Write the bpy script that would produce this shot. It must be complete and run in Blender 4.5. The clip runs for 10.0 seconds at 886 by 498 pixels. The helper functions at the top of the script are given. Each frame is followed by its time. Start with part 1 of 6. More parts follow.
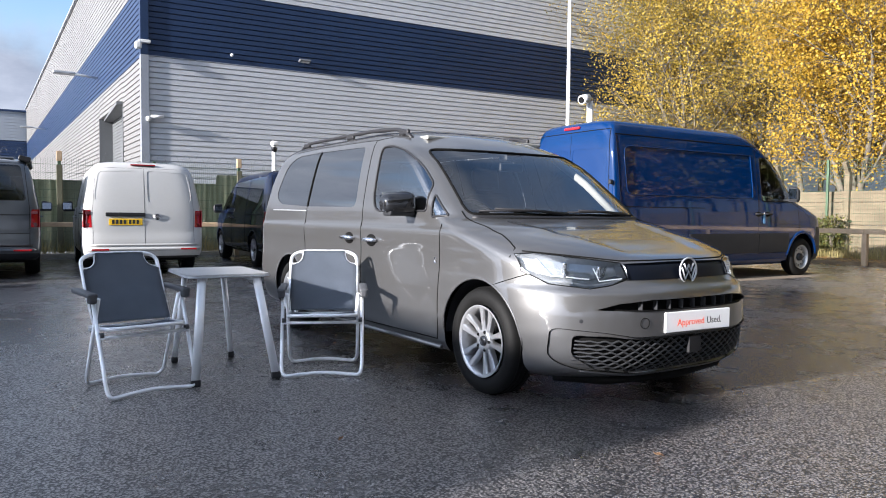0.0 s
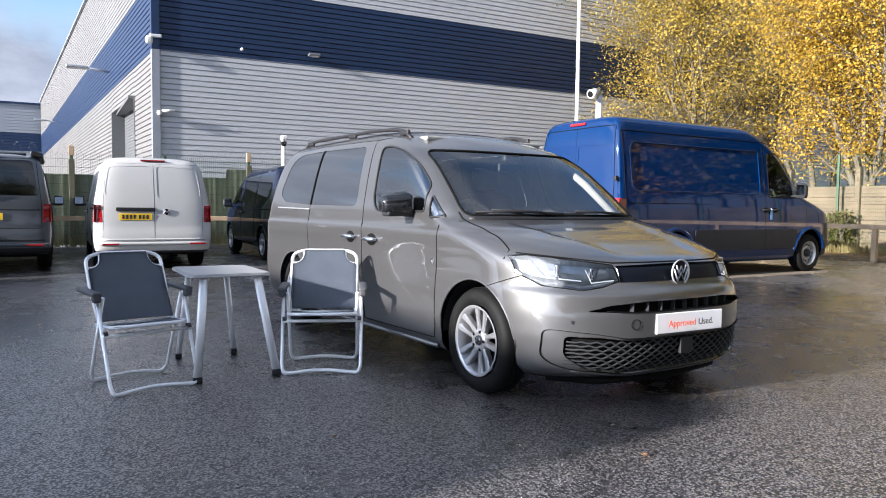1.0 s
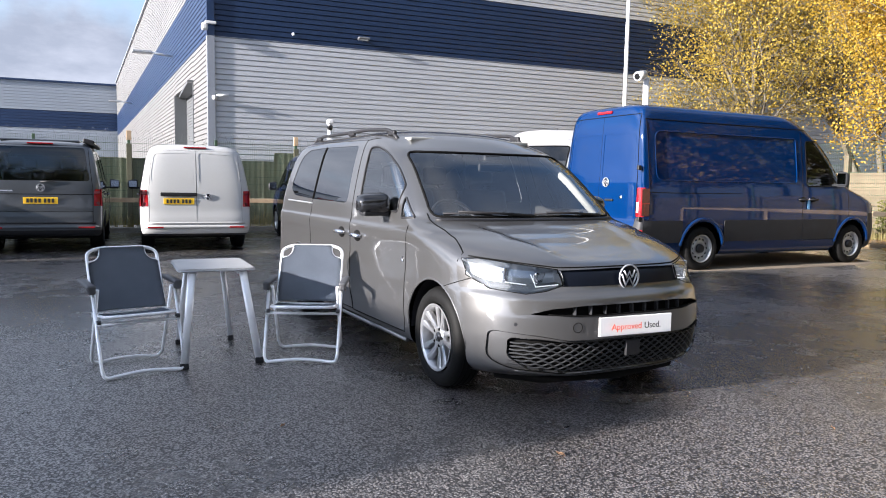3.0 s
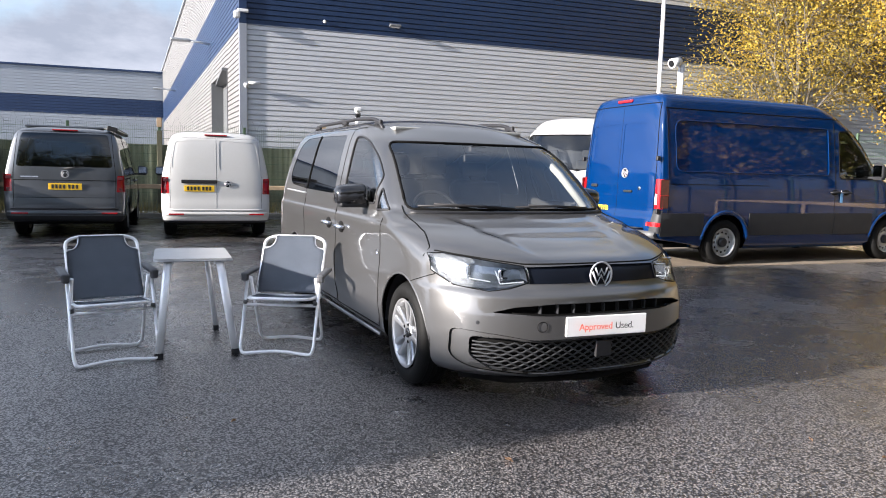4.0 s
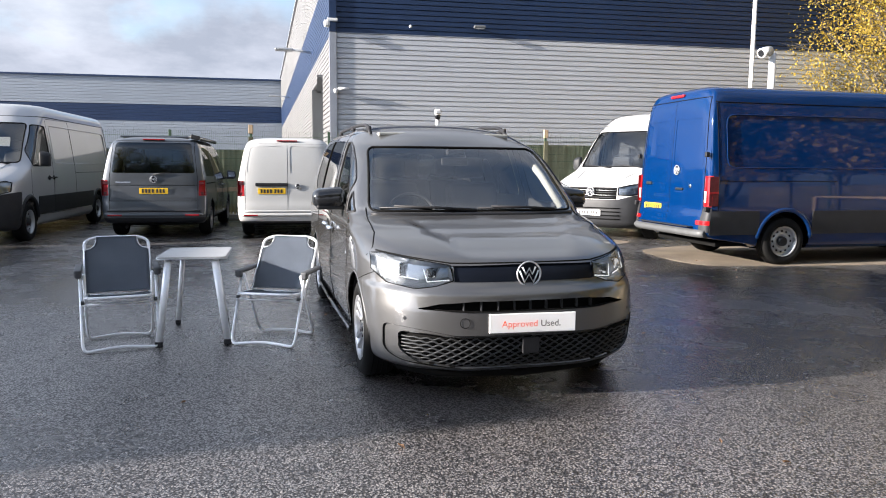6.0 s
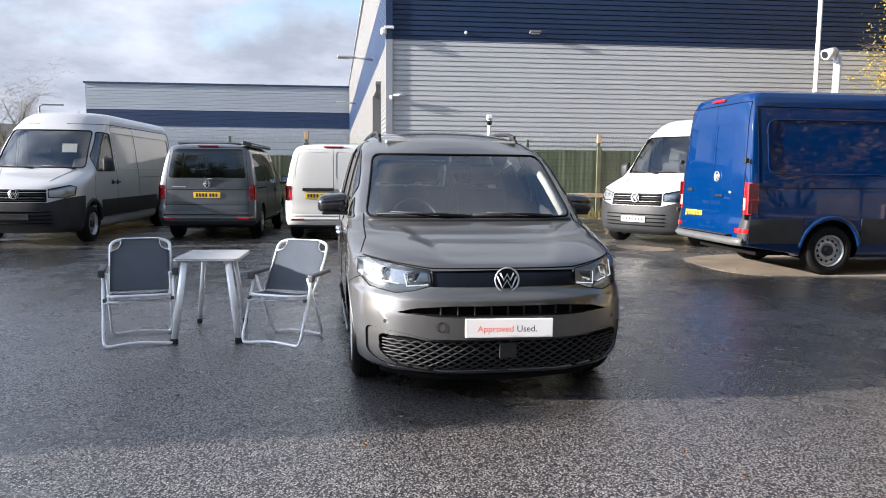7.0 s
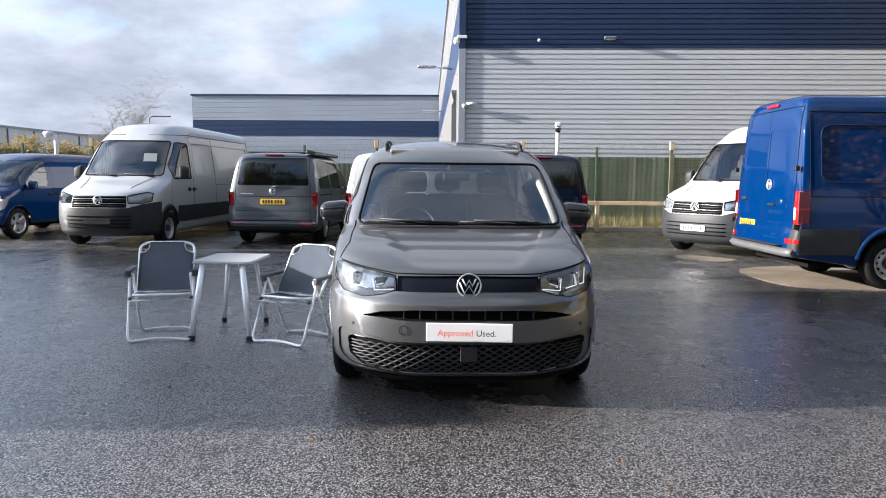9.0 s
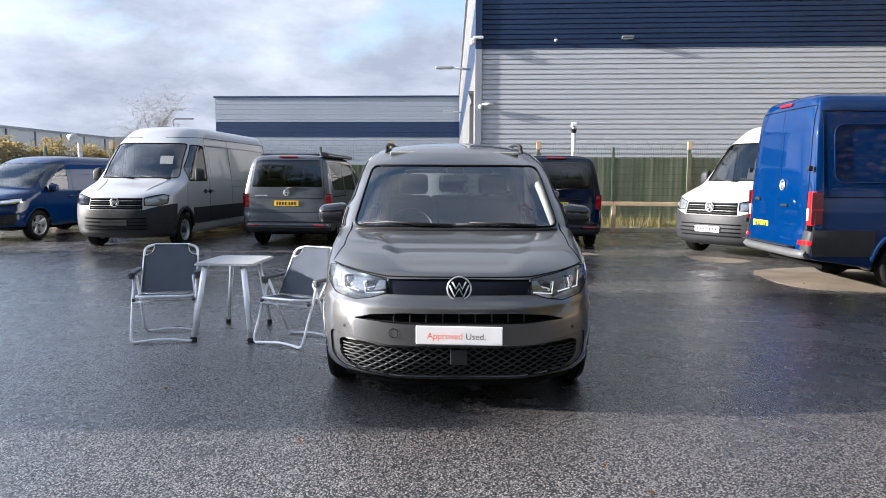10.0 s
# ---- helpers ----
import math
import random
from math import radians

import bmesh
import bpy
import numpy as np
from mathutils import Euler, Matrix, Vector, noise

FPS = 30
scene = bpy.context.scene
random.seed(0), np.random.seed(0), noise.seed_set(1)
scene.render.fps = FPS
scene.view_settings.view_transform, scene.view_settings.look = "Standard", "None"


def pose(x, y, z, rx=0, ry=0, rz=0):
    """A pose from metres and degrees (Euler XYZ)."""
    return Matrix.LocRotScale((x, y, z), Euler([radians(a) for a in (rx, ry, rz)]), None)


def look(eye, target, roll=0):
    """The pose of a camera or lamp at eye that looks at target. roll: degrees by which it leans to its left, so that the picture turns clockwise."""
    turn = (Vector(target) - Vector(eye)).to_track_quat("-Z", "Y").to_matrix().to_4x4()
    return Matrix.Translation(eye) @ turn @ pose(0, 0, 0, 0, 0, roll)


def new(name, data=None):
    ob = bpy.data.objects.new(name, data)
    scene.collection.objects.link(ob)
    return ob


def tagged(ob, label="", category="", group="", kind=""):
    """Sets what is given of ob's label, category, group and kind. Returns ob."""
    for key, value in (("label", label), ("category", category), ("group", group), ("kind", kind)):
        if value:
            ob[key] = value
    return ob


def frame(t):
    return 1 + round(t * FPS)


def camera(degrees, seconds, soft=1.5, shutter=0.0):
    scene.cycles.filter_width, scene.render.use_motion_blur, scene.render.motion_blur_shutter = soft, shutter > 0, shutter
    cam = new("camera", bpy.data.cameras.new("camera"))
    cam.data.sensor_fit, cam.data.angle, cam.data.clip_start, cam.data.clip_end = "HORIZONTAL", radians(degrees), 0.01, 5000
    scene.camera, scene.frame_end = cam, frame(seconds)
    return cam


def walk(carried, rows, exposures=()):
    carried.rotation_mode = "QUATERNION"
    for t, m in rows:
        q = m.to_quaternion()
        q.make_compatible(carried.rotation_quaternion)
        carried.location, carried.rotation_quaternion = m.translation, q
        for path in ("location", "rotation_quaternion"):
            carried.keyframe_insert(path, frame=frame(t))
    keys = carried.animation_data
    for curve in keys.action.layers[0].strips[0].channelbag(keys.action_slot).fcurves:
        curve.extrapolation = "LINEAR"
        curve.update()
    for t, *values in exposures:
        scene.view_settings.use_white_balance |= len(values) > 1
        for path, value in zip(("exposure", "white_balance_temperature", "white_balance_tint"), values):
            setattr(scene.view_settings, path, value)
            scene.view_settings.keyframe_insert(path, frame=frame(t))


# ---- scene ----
cam = camera(63.5, 10.0, soft=1.0)
PATH = [
    (0, (-3.258, -2.815, 1.078), (-2.28, -1.073, 0.983), 0.5),
    (0.5, (-3.223, -2.875, 1.102), (-2.257, -1.127, 0.997), 0.5),
    (1, (-3.208, -2.919, 1.136), (-2.259, -1.163, 1.019), 0.6),
    (1.5, (-3.177, -3.044, 1.172), (-2.254, -1.275, 1.042), 0.6),
    (2, (-3.121, -3.178, 1.218), (-2.236, -1.39, 1.074), 0.6),
    (2.5, (-2.929, -3.32, 1.272), (-2.092, -1.51, 1.111), 0.7),
    (4, (-2.251, -3.44, 1.342), (-1.576, -1.57, 1.125), 1.4),
    (4.5, (-1.944, -3.483, 1.355), (-1.331, -1.593, 1.129), 1.3),
    (5, (-1.71, -3.579, 1.364), (-1.167, -1.668, 1.135), 1.1),
    (5.5, (-1.512, -3.78, 1.377), (-1.055, -1.847, 1.148), 0.7),
    (7, (-0.766, -4.113, 1.41), (-0.593, -2.132, 1.196), 0.5),
    (7.5, (-0.54, -4.153, 1.415), (-0.45, -2.166, 1.207), 0.8),
    (8, (-0.312, -4.097, 1.421), (-0.291, -2.108, 1.217), 0.8),
    (8.5, (-0.127, -4.142, 1.428), (-0.165, -2.152, 1.229), 0.8),
    (9, (0.016, -4.275, 1.425), (-0.072, -2.287, 1.229), 0.5),
    (9.5, (0.119, -4.286, 1.434), (-0.004, -2.299, 1.239), 0.4),
    (10, (0.213, -4.257, 1.44), (0.063, -2.272, 1.245), 0.3),
]
EXPOSURE = 2.0
walk(cam, [(t, look(eye, target, roll)) for t, eye, target, roll in PATH], [(0.0, EXPOSURE - 0.12, 5800, 13), (2.5, EXPOSURE - 0.02, 5850, 14), (5.0, EXPOSURE + 0.06, 6150, 13), (10.0, EXPOSURE + 0.04, 5930, 12)])

# ---- world and sun ----
SUN_EL, SUN_WAY = 16.0, (1.0, 0.10)   # elevation in degrees; the way the light goes over the ground
world = bpy.data.worlds.new("sky")
scene.world = world
world.use_nodes = True
wt = world.node_tree
wt.nodes.clear()


def wnode(kind, **kw):
    n = wt.nodes.new(kind)
    for k, v in kw.items():
        n.inputs[k].default_value = v
    return n


w_out, w_bg = wnode("ShaderNodeOutputWorld"), wnode("ShaderNodeBackground", Strength=0.072)
w_sky = wnode("ShaderNodeTexSky")
w_sky.sky_type, w_sky.sun_disc = "NISHITA", False
w_sky.sun_elevation, w_sky.sun_rotation = radians(SUN_EL), radians(-95.7)
w_sky.air_density, w_sky.dust_density = 1.0, 0.6
w_tc = wnode("ShaderNodeTexCoord")
w_sep = wnode("ShaderNodeSeparateXYZ")
w_div = wt.nodes.new("ShaderNodeVectorMath")
w_div.operation = "DIVIDE"
w_add = wt.nodes.new("ShaderNodeMath")
w_add.operation, w_add.inputs[1].default_value = "ADD", 0.30
w_max = wt.nodes.new("ShaderNodeMath")
w_max.operation, w_max.inputs[1].default_value = "MAXIMUM", 0.1
w_com = wnode("ShaderNodeCombineXYZ")
w_n1 = wnode("ShaderNodeTexNoise", Scale=1.5, Detail=9.0, Roughness=0.55, Distortion=0.4)
w_n2 = wnode("ShaderNodeTexNoise", Scale=2.6, Detail=8.0, Roughness=0.6)
w_r1, w_r2 = wnode("ShaderNodeValToRGB"), wnode("ShaderNodeValToRGB")
w_r1.color_ramp.elements[0].position, w_r1.color_ramp.elements[1].position = 0.38, 0.56
w_r2.color_ramp.elements[0].position, w_r2.color_ramp.elements[1].position = 0.3, 0.68
w_r2.color_ramp.elements[0].color, w_r2.color_ramp.elements[1].color = (3.9, 4.3, 5.0, 1), (7.2, 7.5, 7.9, 1)
w_mix = wt.nodes.new("ShaderNodeMix")
w_mix.data_type = "RGBA"
L = wt.links.new
L(w_tc.outputs["Generated"], w_sep.inputs[0])
L(w_sep.outputs["Z"], w_add.inputs[0])
L(w_add.outputs[0], w_max.inputs[0])
for i in range(3):
    L(w_max.outputs[0], w_com.inputs[i])
L(w_tc.outputs["Generated"], w_div.inputs[0])
L(w_com.outputs[0], w_div.inputs[1])
L(w_div.outputs[0], w_n1.inputs["Vector"])
L(w_div.outputs[0], w_n2.inputs["Vector"])
L(w_n1.outputs["Fac"], w_r1.inputs[0])
L(w_n2.outputs["Fac"], w_r2.inputs[0])
L(w_sky.outputs[0], w_mix.inputs[6])
# the clouds are a little thinner overhead
w_grad = wt.nodes.new("ShaderNodeMapRange")
w_grad.inputs["From Min"].default_value, w_grad.inputs["From Max"].default_value = 0.35, 0.8
w_grad.inputs["To Min"].default_value, w_grad.inputs["To Max"].default_value = 0.97, 0.85
L(w_sep.outputs["Z"], w_grad.inputs["Value"])
w_scale = wt.nodes.new("ShaderNodeVectorMath")
w_scale.operation = "SCALE"
# a low bank of grey cloud with a soft upper edge lies along the horizon
w_bank = wt.nodes.new("ShaderNodeMapRange")
w_bank.interpolation_type = "SMOOTHSTEP"
w_bank.inputs["From Min"].default_value, w_bank.inputs["From Max"].default_value = 0.30, 0.36
w_bank.inputs["To Min"].default_value, w_bank.inputs["To Max"].default_value = 1.0, 0.0
w_n3 = wnode("ShaderNodeTexNoise", Scale=3.2, Detail=7.0, Roughness=0.55)
L(w_tc.outputs["Generated"], w_n3.inputs["Vector"])
w_edge = wt.nodes.new("ShaderNodeMath")
w_edge.operation, w_edge.inputs[1].default_value = "MULTIPLY_ADD", 0.28
L(w_n3.outputs["Fac"], w_edge.inputs[0])
L(w_sep.outputs["Z"], w_edge.inputs[2])
L(w_edge.outputs[0], w_bank.inputs["Value"])
w_grey = wnode("ShaderNodeValToRGB")
w_grey.color_ramp.elements[0].position, w_grey.color_ramp.elements[1].position = 0.38, 0.66
w_grey.color_ramp.elements[0].color, w_grey.color_ramp.elements[1].color = (3.9, 4.2, 4.8, 1), (6.2, 6.4, 6.9, 1)
L(w_n2.outputs["Fac"], w_grey.inputs[0])
w_low = wt.nodes.new("ShaderNodeMix")
w_low.data_type = "RGBA"
L(w_bank.outputs[0], w_low.inputs[0])
L(w_r2.outputs["Color"], w_low.inputs[6])
L(w_grey.outputs["Color"], w_low.inputs[7])
L(w_low.outputs[2], w_scale.inputs[0])
w_cover = wt.nodes.new("ShaderNodeMath")
w_cover.operation = "MAXIMUM"
L(w_bank.outputs[0], w_cover.inputs[1])
# clouds glow towards the sun
w_dot = wt.nodes.new("ShaderNodeVectorMath")
w_dot.operation = "DOT_PRODUCT"
w_dot.inputs[1].default_value = (-SUN_WAY[0] * 0.95, -SUN_WAY[1], 0.3)
L(w_tc.outputs["Generated"], w_dot.inputs[0])
w_side = wt.nodes.new("ShaderNodeMapRange")
w_side.interpolation_type = "SMOOTHSTEP"
w_side.inputs["From Min"].default_value, w_side.inputs["From Max"].default_value = 0.42, 1.0
w_side.inputs["To Min"].default_value, w_side.inputs["To Max"].default_value = 0.46, 2.2
L(w_dot.outputs["Value"], w_side.inputs["Value"])
w_both = wt.nodes.new("ShaderNodeMath")
w_both.operation = "MULTIPLY"
L(w_grad.outputs[0], w_both.inputs[0])
L(w_side.outputs[0], w_both.inputs[1])
L(w_both.outputs[0], w_scale.inputs["Scale"])
L(w_scale.outputs[0], w_mix.inputs[7])
L(w_r1.outputs["Color"], w_cover.inputs[0])
L(w_cover.outputs[0], w_mix.inputs[0])
L(w_mix.outputs[2], w_bg.inputs["Color"])
L(w_bg.outputs[0], w_out.inputs[0])

sun = new("sun", bpy.data.lights.new("sun", "SUN"))
sun.data.energy, sun.data.angle, sun.data.color = 4.9, radians(0.6), (1.0, 0.9, 0.76)
sun.matrix_world = look((0, 0, 40), (SUN_WAY[0], SUN_WAY[1], 40 - math.tan(radians(SUN_EL)) * math.hypot(*SUN_WAY)))
# ---- materials ----
def mat(name, base, rough=0.5, metal=0.0, vary=0.12, scale=3.0, fine=60.0, bump=0.0, coat=0.0, rvary=0.0, alt=None, spec=0.5):
    """A surface with coarse and fine variation of its colour, gloss and relief, at object size in metres."""
    m = bpy.data.materials.new(name)
    m.use_nodes = True
    nt = m.node_tree
    p = nt.nodes["Principled BSDF"]
    link = nt.links.new
    tc = nt.nodes.new("ShaderNodeTexCoord")
    n1, n2 = nt.nodes.new("ShaderNodeTexNoise"), nt.nodes.new("ShaderNodeTexNoise")
    n1.inputs["Scale"].default_value, n1.inputs["Detail"].default_value = scale, 5
    n2.inputs["Scale"].default_value, n2.inputs["Detail"].default_value = fine, 3
    link(tc.outputs["Object"], n1.inputs["Vector"])
    link(tc.outputs["Object"], n2.inputs["Vector"])
    mix = nt.nodes.new("ShaderNodeMix")
    mix.data_type = "RGBA"
    lo = [c * (1 - vary) for c in base]
    hi = [min(1, c * (1 + vary)) for c in (alt or base)]
    mix.inputs[6].default_value, mix.inputs[7].default_value = (*lo, 1), (*hi, 1)
    av = nt.nodes.new("ShaderNodeMath")
    av.operation, av.inputs[1].default_value = "MULTIPLY_ADD", 0.35
    half = nt.nodes.new("ShaderNodeMath")
    half.operation, half.inputs[1].default_value = "MULTIPLY", 0.65
    link(n1.outputs["Fac"], half.inputs[0])
    link(n2.outputs["Fac"], av.inputs[0])
    link(half.outputs[0], av.inputs[2])
    ramp = nt.nodes.new("ShaderNodeValToRGB")
    ramp.color_ramp.elements[0].position, ramp.color_ramp.elements[1].position = 0.36, 0.64
    link(av.outputs[0], ramp.inputs[0])
    link(ramp.outputs["Color"], mix.inputs[0])
    link(mix.outputs[2], p.inputs["Base Color"])
    p.inputs["Metallic"].default_value, p.inputs["Roughness"].default_value = metal, rough
    p.inputs["Coat Weight"].default_value, p.inputs["Coat Roughness"].default_value = coat, 0.03
    p.inputs["Specular IOR Level"].default_value = spec
    if rvary:
        mr = nt.nodes.new("ShaderNodeMapRange")
        mr.inputs["To Min"].default_value, mr.inputs["To Max"].default_value = max(0.02, rough - rvary), min(1, rough + rvary)
        link(ramp.outputs["Color"], mr.inputs["Value"])
        link(mr.outputs[0], p.inputs["Roughness"])
    if bump:
        b = nt.nodes.new("ShaderNodeBump")
        b.inputs["Strength"].default_value, b.inputs["Distance"].default_value = 1.0, bump
        link(n2.outputs["Fac"], b.inputs["Height"])
        link(b.outputs[0], p.inputs["Normal"])
    return m


def glass(name, tint, gloss=0.08, body=0.0):
    """A thin pane: tinted, see-through, with a mirror gloss that grows at grazing angles."""
    m = bpy.data.materials.new(name)
    m.use_nodes = True
    nt = m.node_tree
    nt.nodes.clear()
    out, mx = nt.nodes.new("ShaderNodeOutputMaterial"), nt.nodes.new("ShaderNodeMixShader")
    tr, gl, fr = nt.nodes.new("ShaderNodeBsdfTransparent"), nt.nodes.new("ShaderNodeBsdfGlossy"), nt.nodes.new("ShaderNodeFresnel")
    tr.inputs[0].default_value = (*tint, 1)
    gl.inputs["Roughness"].default_value = 0.015
    fr.inputs[0].default_value = 1.52 + gloss
    nt.links.new(fr.outputs[0], mx.inputs[0])
    nt.links.new(tr.outputs[0], mx.inputs[1])
    nt.links.new(gl.outputs[0], mx.inputs[2])
    nt.links.new(mx.outputs[0], out.inputs[0])
    return m


def glow(name, colour, strength):
    m = bpy.data.materials.new(name)
    m.use_nodes = True
    p = m.node_tree.nodes["Principled BSDF"]
    p.inputs["Base Color"].default_value = (*colour, 1)
    p.inputs["Emission Color"].default_value, p.inputs["Emission Strength"].default_value = (*colour, 1), strength
    return m


def asphalt():
    """Damp, coarse asphalt: small dark stones in binder, with a film of water in broad drying patches."""
    m = bpy.data.materials.new("wet_asphalt")
    m.use_nodes = True
    nt = m.node_tree
    link = nt.links.new
    p = nt.nodes["Principled BSDF"]
    tc = nt.nodes.new("ShaderNodeTexCoord")

    def noise_at(scale, detail=4.0, rough=0.55):
        n = nt.nodes.new("ShaderNodeTexNoise")
        n.inputs["Scale"].default_value, n.inputs["Detail"].default_value, n.inputs["Roughness"].default_value = scale, detail, rough
        link(tc.outputs["Object"], n.inputs["Vector"])
        return n

    def ramp_of(src, a, b, ca, cb):
        r = nt.nodes.new("ShaderNodeValToRGB")
        r.color_ramp.elements[0].position, r.color_ramp.elements[1].position = a, b
        r.color_ramp.elements[0].color, r.color_ramp.elements[1].color = (*ca, 1), (*cb, 1)
        link(src, r.inputs[0])
        return r

    def math_of(op, x, y, z=None):
        n = nt.nodes.new("ShaderNodeMath")
        n.operation = op
        for k, v in enumerate((x, y, z)):
            if v is None:
                continue
            if isinstance(v, (int, float)):
                n.inputs[k].default_value = v
            else:
                link(v, n.inputs[k])
        return n.outputs[0]

    def range_of(src, a, b, c, d):
        n = nt.nodes.new("ShaderNodeMapRange")
        n.interpolation_type = "SMOOTHSTEP"
        for k, v in zip(("From Min", "From Max", "To Min", "To Max"), (a, b, c, d)):
            n.inputs[k].default_value = v
        link(src, n.inputs["Value"])
        return n.outputs[0]

    def times(a, b):
        n = nt.nodes.new("ShaderNodeMix")
        n.data_type, n.blend_type = "RGBA", "MULTIPLY"
        n.inputs[0].default_value = 1.0
        link(a, n.inputs[6])
        link(b, n.inputs[7])
        return n.outputs[2]

    def cells(scale):
        v = nt.nodes.new("ShaderNodeTexVoronoi")
        v.inputs["Scale"].default_value, v.inputs["Randomness"].default_value = scale, 1.0
        link(tc.outputs["Object"], v.inputs["Vector"])
        return v

    big, fine = cells(82.0), cells(190.0)
    broad, mid, small = noise_at(0.30, 5.0), noise_at(2.4, 5.0, 0.6), noise_at(420.0, 2.0)
    # the ground dries from the open yard towards the parked vans, in ragged patches
    sep = nt.nodes.new("ShaderNodeSeparateXYZ")
    link(tc.outputs["Object"], sep.inputs[0])
    ragged = math_of("MULTIPLY_ADD", broad.outputs["Fac"], 4.5, math_of("MULTIPLY_ADD", mid.outputs["Fac"], 1.2, sep.outputs["Y"]))
    dry = range_of(ragged, 5.6, 1.4, 0.0, 1.0)
    # this ramp also lifts the shaded end and warms the sunlit end by colour
    sun_shade_tone = ramp_of(dry, 0.0, 1.0, (1.05, 1.05, 1.07), (1.12, 1.08, 1.06))
    stones = ramp_of(big.outputs["Color"], 0.1, 0.95, (0.046, 0.0455, 0.045), (0.235, 0.226, 0.22))
    grit = ramp_of(fine.outputs["Color"], 0.1, 0.9, (0.55, 0.55, 0.56), (1.45, 1.43, 1.40))
    binder = ramp_of(big.outputs["Distance"], 0.32, 0.60, (1.1, 1.1, 1.1), (0.16, 0.16, 0.17))
    wear = ramp_of(broad.outputs["Fac"], 0.35, 0.65, (0.72, 0.73, 0.76), (1.25, 1.22, 1.20))
    link(times(times(times(stones.outputs[0], grit.outputs[0]), binder.outputs[0]), times(wear.outputs[0], sun_shade_tone.outputs[0])), p.inputs["Base Color"])
    film = math_of("MULTIPLY_ADD", mid.outputs["Fac"], 0.45, broad.outputs["Fac"])
    rough = math_of("MULTIPLY_ADD", dry, 0.10, range_of(film, 0.55, 0.95, 0.16, 0.34))
    link(rough, p.inputs["Roughness"])
    p.inputs["Specular IOR Level"].default_value = 0.5
    height = math_of("MULTIPLY_ADD", small.outputs["Fac"], 0.20, math_of("MULTIPLY_ADD", fine.outputs["Distance"], 0.35, big.outputs["Distance"]))
    b = nt.nodes.new("ShaderNodeBump")
    b.inputs["Distance"].default_value = 0.0055
    b.invert = True
    link(height, b.inputs["Height"])
    link(math_of("MULTIPLY_ADD", dry, 0.30, range_of(film, 0.55, 0.90, 0.30, 0.65)), b.inputs["Strength"])
    link(b.outputs[0], p.inputs["Normal"])
    # the film of water lies over the stones and follows them only in part
    skim = nt.nodes.new("ShaderNodeBump")
    skim.inputs["Distance"].default_value = 0.0055
    skim.invert = True
    link(height, skim.inputs["Height"])
    link(math_of("MULTIPLY_ADD", dry, 0.12, range_of(film, 0.55, 0.90, 0.08, 0.22)), skim.inputs["Strength"])
    link(skim.outputs[0], p.inputs["Coat Normal"])
    # stone tops carry the film, the pits between them stay dull
    tops = range_of(math_of("MULTIPLY_ADD", small.outputs["Fac"], 0.25, big.outputs["Distance"]), 0.44, 0.80, 1.0, 0.06)
    wetness = math_of("MULTIPLY_ADD", dry, -0.25, range_of(film, 0.50, 1.0, 1.0, 0.80))
    link(math_of("MULTIPLY", tops, wetness), p.inputs["Coat Weight"])
    link(range_of(film, 0.55, 0.95, 0.24, 0.38), p.inputs["Coat Roughness"])
    p.inputs["Coat IOR"].default_value = 2.6
    return m


M = {
    "asphalt": asphalt(),
    "grey_paint": mat("grey_metallic_paint", (0.051, 0.0505, 0.051), 0.40, 0.2, 0.03, 1.5, 1400.0, 0.0, 1.0),
    "dark_paint": mat("dark_grey_metallic_paint", (0.085, 0.093, 0.105), 0.33, 0.5, 0.03, 1.5, 900.0, 0.0, 1.0),
    "white_paint": mat("white_paint", (0.43, 0.43, 0.425), 0.4, 0.0, 0.03, 1.2, 40.0, 0.0, 0.4, spec=0.35),
    "silver_paint": mat("silver_paint", (0.43, 0.435, 0.45), 0.38, 0.2, 0.03, 1.2, 900.0, 0.0, 0.9),
    "blue_paint": mat("blue_paint", (0.0008, 0.0175, 0.078), 0.4, 0.0, 0.05, 1.2, 900.0, 0.0, 1.0, spec=0.0),
    "black_paint": mat("black_blue_paint", (0.004, 0.007, 0.02), 0.3, 0.0, 0.05, 1.2, 900.0, 0.0, 0.9, spec=0.0),
    "far_clad": mat("distant_grey_cladding", (0.27, 0.30, 0.34), 0.5, 0.3, 0.05, 0.25, 3.0),
    "strip": mat("satin_blue_black_strip", (0.004, 0.0055, 0.010), 0.35, 0.0, 0.1, 3.0, 90.0, spec=0.16),
    "gloss_black": mat("gloss_black_plastic", (0.010, 0.010, 0.011), 0.12, 0.0, 0.1, 3.0, 90.0, 0.0, 0.6),
    "black": mat("black_plastic", (0.016, 0.016, 0.018), 0.5, 0.0, 0.15, 6.0, 300.0, 0.0003, spec=0.3),
    "cladding_black": mat("grey_black_bumper_plastic", (0.024, 0.025, 0.028), 0.5, 0.0, 0.15, 5.0, 300.0, 0.0003, spec=0.2),
    # black for joints, and for shade painted into hollows and behind spokes
    "gap": mat("gap_and_hollow_shade_black", (0.004, 0.004, 0.004), 0.8, spec=0.1),
    "rubber": mat("tyre_rubber", (0.007, 0.007, 0.007), 0.65, 0.0, 0.25, 12.0, 160.0, 0.0006, spec=0.12),
    "alloy": mat("silver_alloy", (0.50, 0.50, 0.51), 0.3, 0.8, 0.06, 5.0, 200.0),
    "chrome": mat("chrome", (0.85, 0.85, 0.86), 0.08, 1.0, 0.02),
    "emblem": mat("bright_emblem_chrome", (0.62, 0.63, 0.66), 0.28, 0.6, 0.03),
    "mirror_glass": mat("mirror_glass", (0.22, 0.26, 0.32), 0.06, 1.0, 0.02),
    "ali": mat("brushed_aluminium", (0.84, 0.85, 0.87), 0.32, 0.3, 0.05, 9.0, 250.0),
